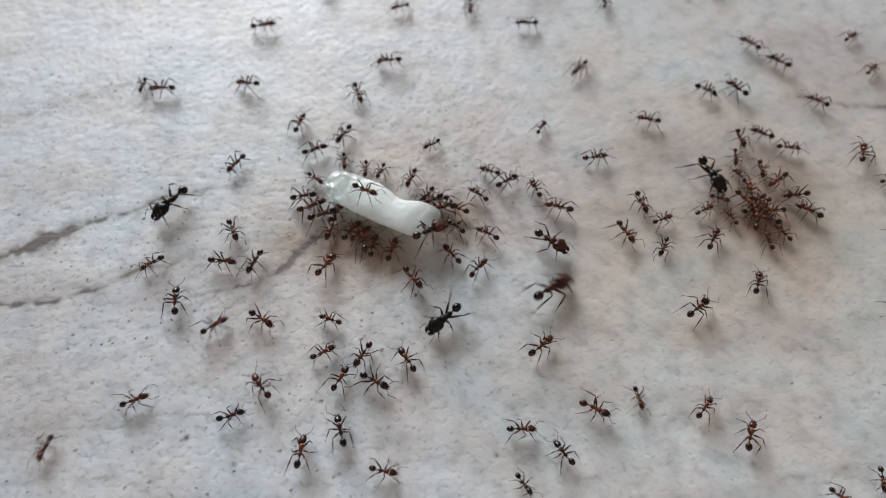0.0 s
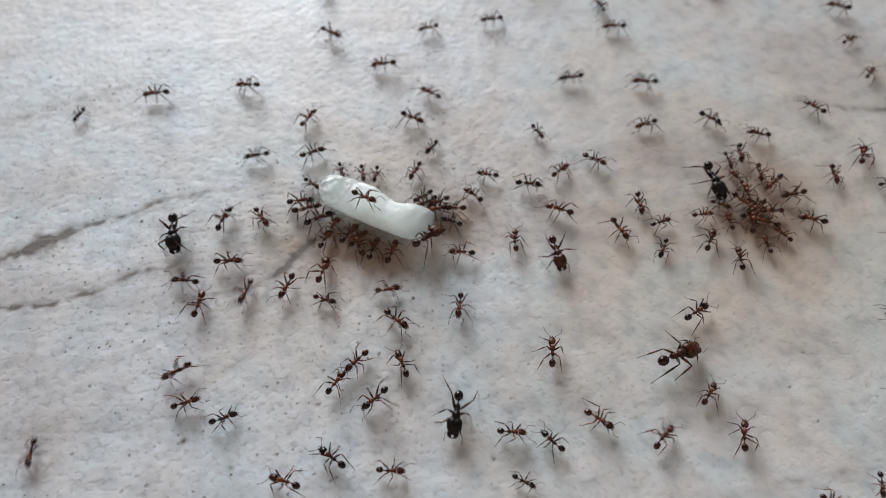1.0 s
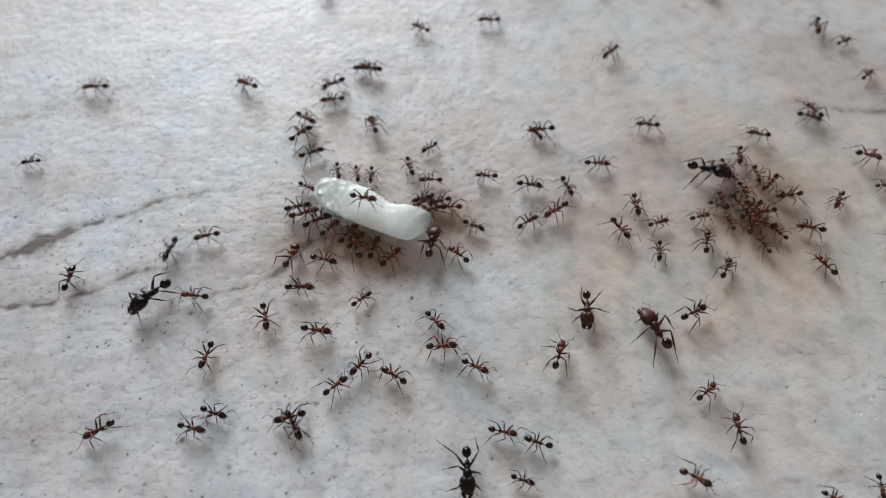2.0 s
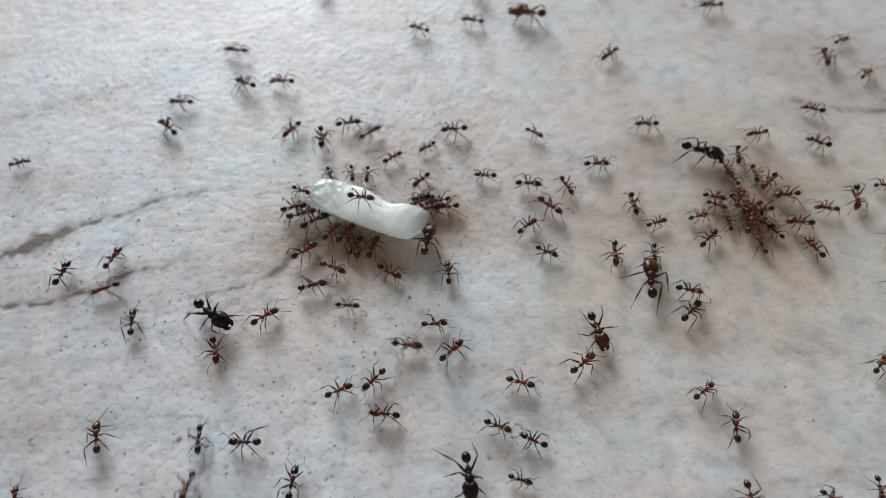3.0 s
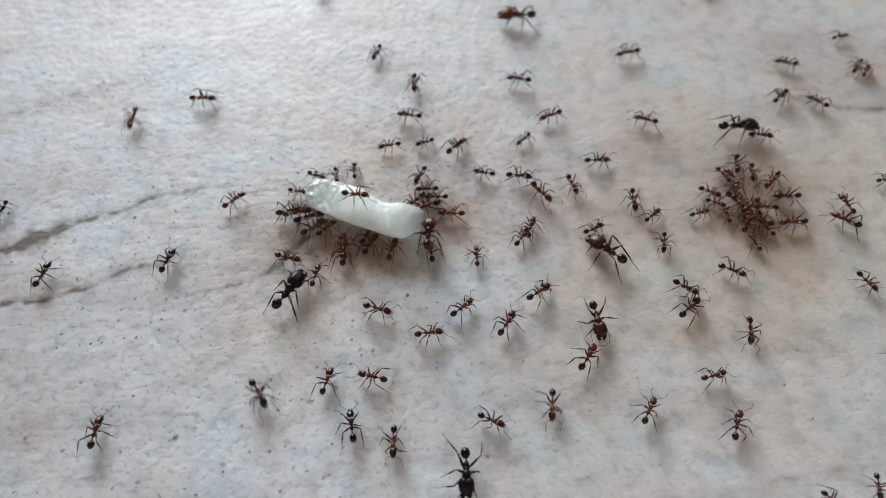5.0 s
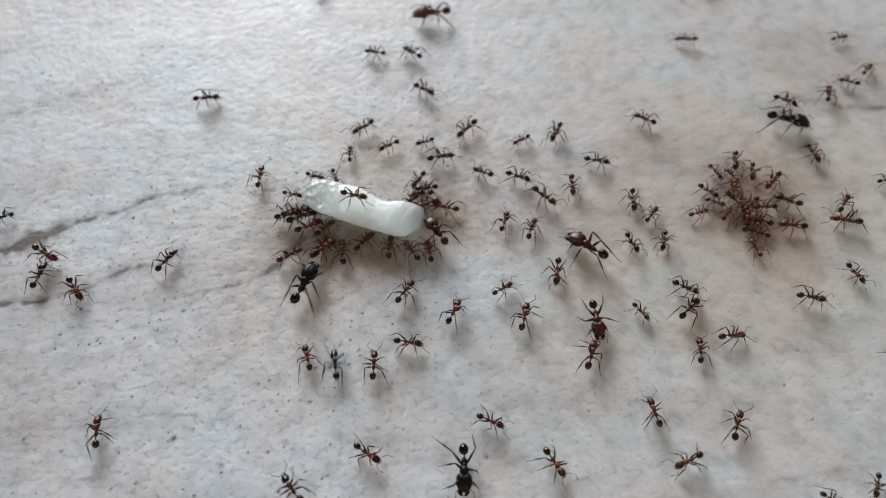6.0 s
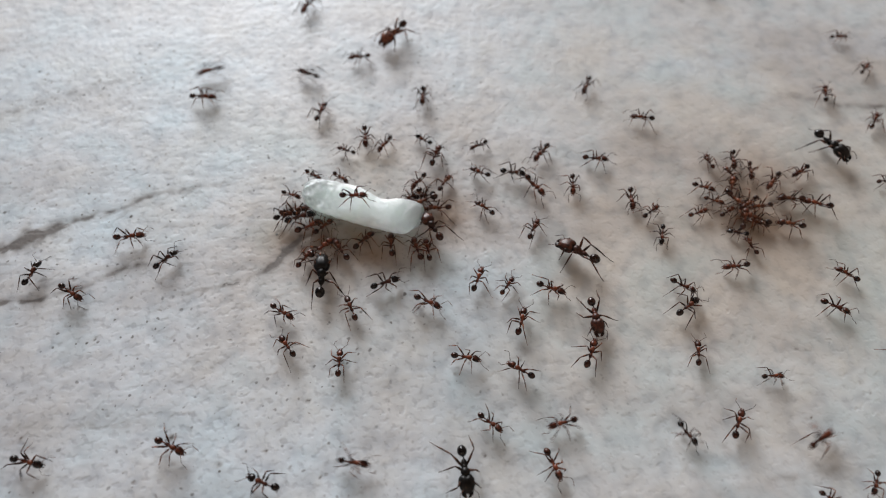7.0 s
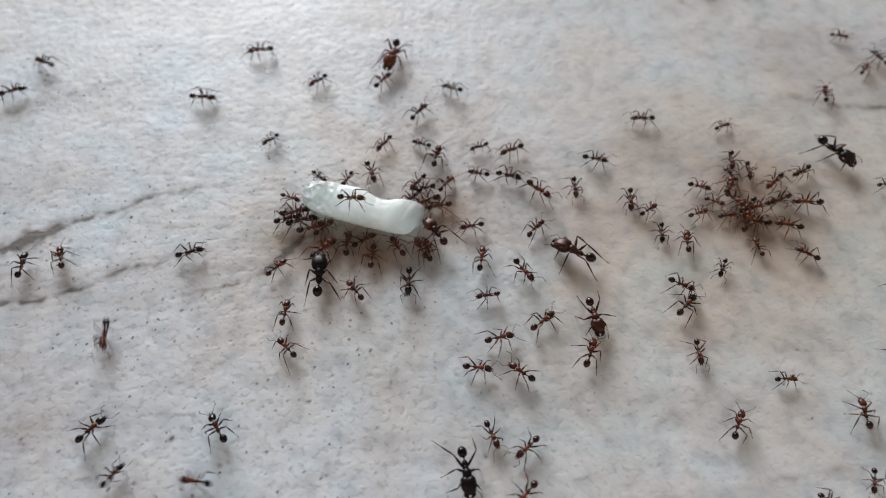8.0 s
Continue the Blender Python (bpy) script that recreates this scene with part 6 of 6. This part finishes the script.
    crawl(ants[113], 0.66, 0, ((0, 26.7, -16.44, -96), (0.5, 26.71, -16.49, -100), (1, 26.76, -16.52, -99), (1.5, 26.85, -16.6, -93), (3, 26.89, -16.76, -92), (3.5, 26.83, -16.94, -92), (4, 26.81, -17.02, -96), (4.5, 26.83, -16.86, -91), (6, 26.8, -16.64, -114), (6.5, 26.8, -16.58, -104), (7, 26.79, -16.61, -117), (7.5, 26.73, -16.55, -112), (8, 26.67, -16.44, -108)))
    crawl(ants[114], 0.97, 0, ((0, -6.38, 0.39, 101), (0.5, -6.44, 0.35, 106), (1, -6.53, 0.28, 110), (1.5, -6.61, 0.17, 106), (3, -6.63, 0.09, 109), (3.5, -6.65, 0.06, 108), (4, -6.7, -0.03, 105), (4.5, -6.7, -0.14, 111), (6, -8.54, -0.36, 39), (8, -8.44, -0.41, 43)))
    crawl(ants[115], 0.97, 0, ((0, -0.46, 3.19, -172), (0.5, -0.56, 3.24, -167), (1, -0.68, 3.29, -172), (1.5, -0.84, 3.32, -167), (3, -0.99, 3.37, -166), (3.5, -1.08, 3.41, -163), (4, -1.11, 3.37, -164), (4.5, -1.14, 3.32, -161), (6, -1.16, 3.41, -159), (6.5, -1.14, 3.53, -159), (7, -1.15, 3.61, -154), (7.5, -1.14, 3.67, -156), (8, -1.03, 3.7, -157)))
    crawl(ants[116], 0.86, 0, ((0, -1.3, 3.75, -155), (0.5, -1.42, 3.78, -147), (1, -1.56, 3.81, -152), (1.5, -1.7, 3.83, -146), (3, -1.81, 3.91, -147), (3.5, -1.91, 3.91, -142), (4, -1.96, 3.74, -145), (4.5, -1.97, 3.7, -141), (6, -2.01, 3.86, -139), (6.5, -2.03, 3.95, -138), (7, -2, 3.97, -139), (7.5, -1.99, 4.01, -137), (8, -1.98, 4.01, -135)))
    crawl(ants[117], 0.86, 0, ((0, 23.48, 3.5, -129), (0.5, 23.49, 3.42, -136), (1, 23.49, 3.41, -139), (1.5, 23.45, 3.41, -133), (3, 23.44, 3.38, -146), (3.5, 23.47, 3.39, -140), (4, 23.47, 3.41, -128), (4.5, 23.4, 3.38, -141), (6, 23.37, 3.39, -137), (6.5, 23.38, 3.41, -144), (7, 23.36, 3.4, -142), (7.5, 23.33, 3.36, -132), (8, 23.23, 3.29, -135)))
    crawl(ants[118], 0.86, 0, ((0, 22.57, 3.79, -48), (0.5, 22.58, 3.85, -49), (1, 22.56, 3.91, -42), (1.5, 22.5, 3.87, -50), (3, 22.47, 3.76, -57), (3.5, 22.48, 3.73, -54), (4, 22.45, 3.75, -53), (4.5, 22.4, 3.77, -45), (6, 22.38, 3.76, -47), (6.5, 22.39, 3.74, -53), (7, 22.39, 3.75, -51), (7.5, 22.35, 3.78, -38), (8, 22.35, 3.85, -46)))
    crawl(ants[119], 0.86, 0, ((0, 23.04, 2.15, 78), (0.5, 22.95, 2.14, 79), (1, 22.95, 2.14, 77), (1.5, 23.01, 2.14, 73), (3, 23.02, 2.1, 67), (3.5, 22.98, 2.1, 68), (4, 22.93, 2.09, 77), (4.5, 22.87, 2.05, 65), (6, 22.82, 2.05, 71), (6.5, 22.79, 2.09, 68), (7, 22.77, 2.12, 70), (7.5, 22.78, 2.07, 65), (8, 22.85, 1.97, 69)))
    crawl(ants[120], 0.86, 0, ((0, 23.9, 2.15, 158), (0.5, 23.97, 2.16, 167), (1, 23.96, 2.15, 161), (1.5, 23.91, 2.16, 162), (3, 23.88, 2.16, 151), (3.5, 23.85, 2.15, 170), (4, 23.84, 2.13, 161), (4.5, 23.83, 2.11, 160), (6, 23.78, 2.11, 160), (6.5, 23.77, 2.12, 155), (7, 23.78, 2.12, 153), (7.5, 23.74, 2.1, 160), (8, 23.71, 1.98, 168)))
    crawl(ants[121], 0.86, 0, ((0, 12.3, -20.66, 90), (0.3, 12.3, -20.66, 90), (0.5, 12.31, -17.22, 56), (0.8, 12.51, -15.38, 68), (1, 13.76, -13.7, 44), (1.1, 14.64, -13.66, 4), (1.2, 15.53, -13.62, -36), (1.5, 17.63, -16.56, -21), (1.7, 20.92, -16.27, -38), (2, 22.67, -20.48, -68), (4.3, 20.94, -20.54, -1), (6.6, 19.2, -20.59, 65), (6.8, 21.07, -16.55, 59), (6.9, 22.15, -15.62, 40), (7, 24.05, -14.04, 30), (7.1, 26.59, -13.54, 7), (7.2, 27.58, -13.6, -3), (7.5, 27.77, -13.97, 7), (7.75, 27.54, -13.17, 48), (8, 27.3, -12.37, 88)))
    crawl(ants[122], 0.84, 0, ((0, -8.73, 1.42, -109), (0.5, -8.73, 1.42, -109), (0.67, -8.8, 1.21, -53), (0.83, -8.87, 1.01, 2), (1, -8.94, 0.8, 58), (1.5, -8.92, -0.43, 2), (3, -7.97, -1.66, -23), (3.4, -4.89, -2.97, -20), (3.5, -4.62, -2.9, 56), (4, -3.72, -1.12, 70), (4.5, -3.61, -0.5, 70), (6, -3.72, -0.24, 83), (6.5, -3.66, -0.15, 89), (7, -3.5, -0.16, 92), (7.5, -3.31, -0.18, 101), (8, -3.07, -0.25, 120)))
    crawl(ants[123], 0.92, 0, ((0, 40.87, 23.48, 162), (0.75, 40.87, 23.48, 162), (0.9, 36.47, 24.9, 165), (1, 35.74, 24.83, 167), (1.25, 34.87, 24.63, 207), (1.5, 34, 24.44, 248), (3, 33.25, 18.75, 262), (3.25, 33.3, 18.75, 322), (3.5, 33.36, 18.75, 382), (4, 33.67, 18.93, 381), (4.5, 34.85, 19.42, 376), (4.9, 40.44, 20, 366), (8, 40.44, 20, 366)))
    crawl(ants[124], 0.83, 0, ((0, 31.57, -5.35, 174), (1.3, 31.57, -5.35, 174), (1.5, 28.95, -5.08, 184), (1.7, 27.83, -3.14, 120), (3, 27.29, -0.05, 113), (3.5, 26.42, -0.06, 138), (3.75, 26.59, -0.04, 199), (4, 26.77, -0.01, 260), (4.2, 26.64, -0.75, 237), (4.4, 25.14, -2.56, 227), (4.5, 23.81, -3.77, 230), (4.7, 21.99, -6.37, 235), (5.35, 20.91, -6.7, 300), (6, 19.82, -7.02, 364), (6.5, 20.13, -6.07, 403), (6.7, 22, -4.3, 421), (6.8, 22.32, -2.19, 465), (7, 21.34, -1.88, 543), (7.3, 20.42, -2.29, 519), (7.5, 18.46, -0.8, 479), (8, 18.13, 0.21, 440)))
    crawl(ants[125], 0.88, 0, ((0, -10.66, 8.56, 23), (2.6, -10.66, 8.56, 23), (3, -5.91, 10.55, 39), (3.2, -2.51, 13.9, 22), (3.5, 2.8, 14.04, 3), (4, 8.21, 14.39, 17), (4.3, 8.54, 16.79, 82), (4.4, 8.5, 16.64, 155), (4.5, 8.45, 16.5, 228), (4.7, 7.94, 15.94, 175), (5.8, -0.42, 17.28, 164), (6, -2.48, 18.92, 142), (6.15, -2.83, 18.99, 206), (6.3, -3.17, 19.05, 271), (6.5, -3.12, 16.84, 211), (6.8, -6.47, 15.59, 184), (7, -11.08, 16.28, 155), (7.2, -16.28, 18.11, 150), (7.4, -20.52, 21.75, 154), (7.5, -22.92, 21.42, 202), (7.9, -32.36, 16.99, 199), (8, -33.76, 17.65, 155)))
    crawl(ants[126], 0.87, 0, ((0, 3.16, 29.37, -85), (2.7, 3.16, 29.37, -85), (3, 3.38, 26.91, -76), (3.5, 4.18, 25.26, -151), (3.7, 2.47, 22.95, -100), (4, 3, 18.77, -77), (4.1, 2.58, 17.48, -122), (4.3, -0.52, 13.12, -132), (4.5, -2.21, 12.15, -158), (4.6, -2.82, 12.2, -143), (4.7, -2.62, 11.84, -204), (5.8, -3.58, 12.53, -145), (5.9, -5.48, 11.22, -145), (6, -6.18, 10.72, -145), (6.5, -5.85, 9.97, -87), (7, -5.82, 9.7, -87), (7.5, -6, 7.97, -91), (8, -5.23, 6.39, -71)))
    crawl(ants[127], 0.91, 0, ((0, 24.55, 28.11, -90), (2.6, 24.55, 28.11, -90), (2.8, 24.55, 26.66, -135), (3, 24.55, 25.22, -180), (3.2, 24.55, 26.66, -225), (3.4, 24.55, 28.11, -270), (8, 24.55, 28.11, -270)))
    crawl(ants[128], 0.66, 0, ((0, 34.13, 5.57, 0), (3, 34.13, 5.57, 0), (3.5, 34.27, 5.64, 0), (4, 34.41, 5.8, 0), (4.5, 34.49, 5.84, 0), (6, 34.46, 5.69, 0), (6.5, 34.46, 5.56, 0), (7, 34.46, 5.51, 0), (7.5, 34.43, 5.44, 0), (8, 34.4, 5.29, 0)))
    crawl(ants[129], 0.66, 0, ((0, -25.54, -20.53, 100), (2.6, -25.54, -20.53, 100), (3, -26.1, -17.44, 100), (3.17, -25.99, -17.43, 44), (3.33, -25.89, -17.42, -12), (3.5, -25.78, -17.41, -68), (3.8, -24.47, -20.61, -68), (8, -24.47, -20.61, -68)))
    crawl(ants[130], 1.02, 0, ((0, 8.14, 29.56, 200), (2.2, 8.49, 30.16, 200), (2.8, 8.07, 24.14, 170), (3, 7.72, 23.99, 168), (3.2, 7.97, 23.82, 147), (3.5, 7.60, 23.39, 142), (4, 7.59, 23.11, 162), (4.5, 7.69, 23.39, 155), (4.7, 7.49, 23.30, 165), (5.8, 1.64, 23.68, 184), (6, -0.68, 23.52, 184), (6.5, -3.00, 22.90, 180), (7, -3.94, 20.90, 230), (7.5, -4.04, 18.16, 255), (8, -4.04, 18.52, 254)))
    crawl(ants[131], 0.76, 0, ((0, 29.99, -11.13, 139), (2.5, 29.99, -11.13, 139), (2.8, 28.48, -9.83, 107), (3, 29.3, -8.89, 45), (3.2, 30.9, -8.43, 16), (8, 30.9, -8.43, 16)))
    crawl(ants[132], 0.76, 0, ((0, 32.51, -3.17, -173), (3.05, 32.51, -3.17, -173), (3.2, 30.72, -3.37, -173), (3.35, 30.81, -3.49, -105), (3.5, 30.9, -3.61, -37), (4, 30.57, -3.21, -51), (4.5, 30.56, -3.07, -53), (6, 29.67, -2.31, -62), (6.5, 29.6, -2.08, -70), (6.75, 29.34, -2.28, -142), (7, 29.09, -2.48, -213), (7.5, 28.43, -1.62, -217), (8, 26.69, -0.77, -209)))
    crawl(ants[133], 0.87, 0, ((0, -7.25, 1.17, 52), (4, -7.25, 1.17, 52), (4.5, -6.99, 1.15, 42), (6, -2.07, -0.51, 122), (6.5, -1.96, -0.89, 111), (7, -1.57, -0.47, 107), (7.5, -1.46, -0.37, 111), (8, -1.33, -0.34, 114)))
    crawl(ants[134], 0.73, 0, ((0, 39.74, 18.37, 175), (3.55, 39.74, 18.37, 175), (3.7, 37.34, 18.59, 175), (3.8, 37.24, 18.62, 229), (3.9, 37.15, 18.65, 282), (4, 37.05, 18.68, 336), (4.5, 36.57, 18.43, 280), (5.25, 35.55, 17.05, 218), (6, 34.53, 15.67, 156), (6.2, 33.54, 18.73, 113), (6.3, 32.88, 19.52, 132), (6.5, 30.57, 21.97, 119), (6.8, 28.29, 28.41, 110), (8, 28.29, 28.41, 110)))
    crawl(ants[135], 0.93, 0, ((0, 33.78, 0.36, 129), (3.55, 33.78, 0.36, 129), (3.7, 32.07, 2.45, 98), (4, 32.58, 8.49, 82), (4.2, 33.69, 14.3, 89), (4.3, 32.75, 16.36, 153), (4.5, 28.21, 17.12, 153), (4.7, 22.81, 19.69, 178), (5.3, 10.96, 17.86, 198), (5.8, 3.59, 13.51, 219), (6, 2.11, 10.65, 228), (6.1, 1.97, 11.68, 166), (6.4, -2.69, 11.87, 170), (6.5, -3.56, 12.66, 150), (6.7, -8.17, 14.97, 159), (6.9, -15.7, 17.23, 172), (7, -19.42, 16.65, 198), (7.4, -32.94, 11.49, 208), (7.5, -34.17, 8.89, 238), (7.65, -36.19, 6.35, 231), (8, -36.19, 6.35, 231)))
    crawl(ants[136], 0.81, 0, ((0, 38.38, 13.79, 155), (4.45, 38.38, 13.79, 155), (4.7, 34.19, 15.78, 157), (5.8, 25.08, 19.57, 160), (6, 21.55, 20.48, 171), (6.2, 18.36, 21.15, 190), (6.5, 14.83, 19.35, 203), (6.9, 12.96, 17.01, 241), (7, 12.43, 15.07, 244), (7.2, 10.83, 12.86, 224), (7.3, 9.56, 12.26, 175), (7.5, 7.56, 13.15, 173), (7.8, 2.09, 13.15, 166), (8, 1.04, 14.77, 155)))
    crawl(ants[137], 0.86, 0, ((0, 16.15, -20.55, 86), (5.5, 16.15, -20.55, 86), (5.8, 16.57, -14.51, 98), (5.9, 16.01, -14.86, 151), (6, 15.45, -15.21, 204), (6.1, 14.51, -15.41, 183), (6.2, 12.26, -15.35, 157), (6.5, 7.99, -12.59, 144), (6.6, 6.49, -10.79, 127), (6.8, 5.42, -9.2, 124), (7, 5.45, -9.53, 148), (7.5, 5.43, -9.55, 145), (8, 5.45, -9.62, 144)))
    crawl(ants[138], 0.83, 0, ((0, -3.32, -20.57, 87), (6.35, -3.32, -20.57, 87), (6.5, -3.07, -16.17, 85), (6.6, -2.89, -15.4, 99), (6.7, -3.52, -13.38, 112), (6.8, -4.82, -10.51, 120), (6.9, -5.85, -9.29, 140), (7, -6.54, -9.08, 90), (7.5, -5.86, -5.93, 79), (7.7, -5.45, -4.15, 77), (8, -5.85, -3.71, 129)))
    crawl(ants[139], 0.93, 0, ((0, -11.34, 27.72, -95), (6.6, -11.34, 27.72, -95), (6.8, -11.58, 24.99, -102), (7, -12.05, 24.5, -106), (7.3, -12.6, 21.36, -90), (7.5, -12.04, 19.96, -129), (7.7, -13.58, 20.16, -167), (8, -15.54, 19.15, -166)))
    crawl(ants[140], 0.75, 0, ((0, -21.27, -20.57, 97), (7.45, -21.27, -20.57, 97), (7.7, -21.78, -16.65, 87), (7.9, -21.03, -16.37, 17), (8, -19.95, -16.1, 51)))


motions()
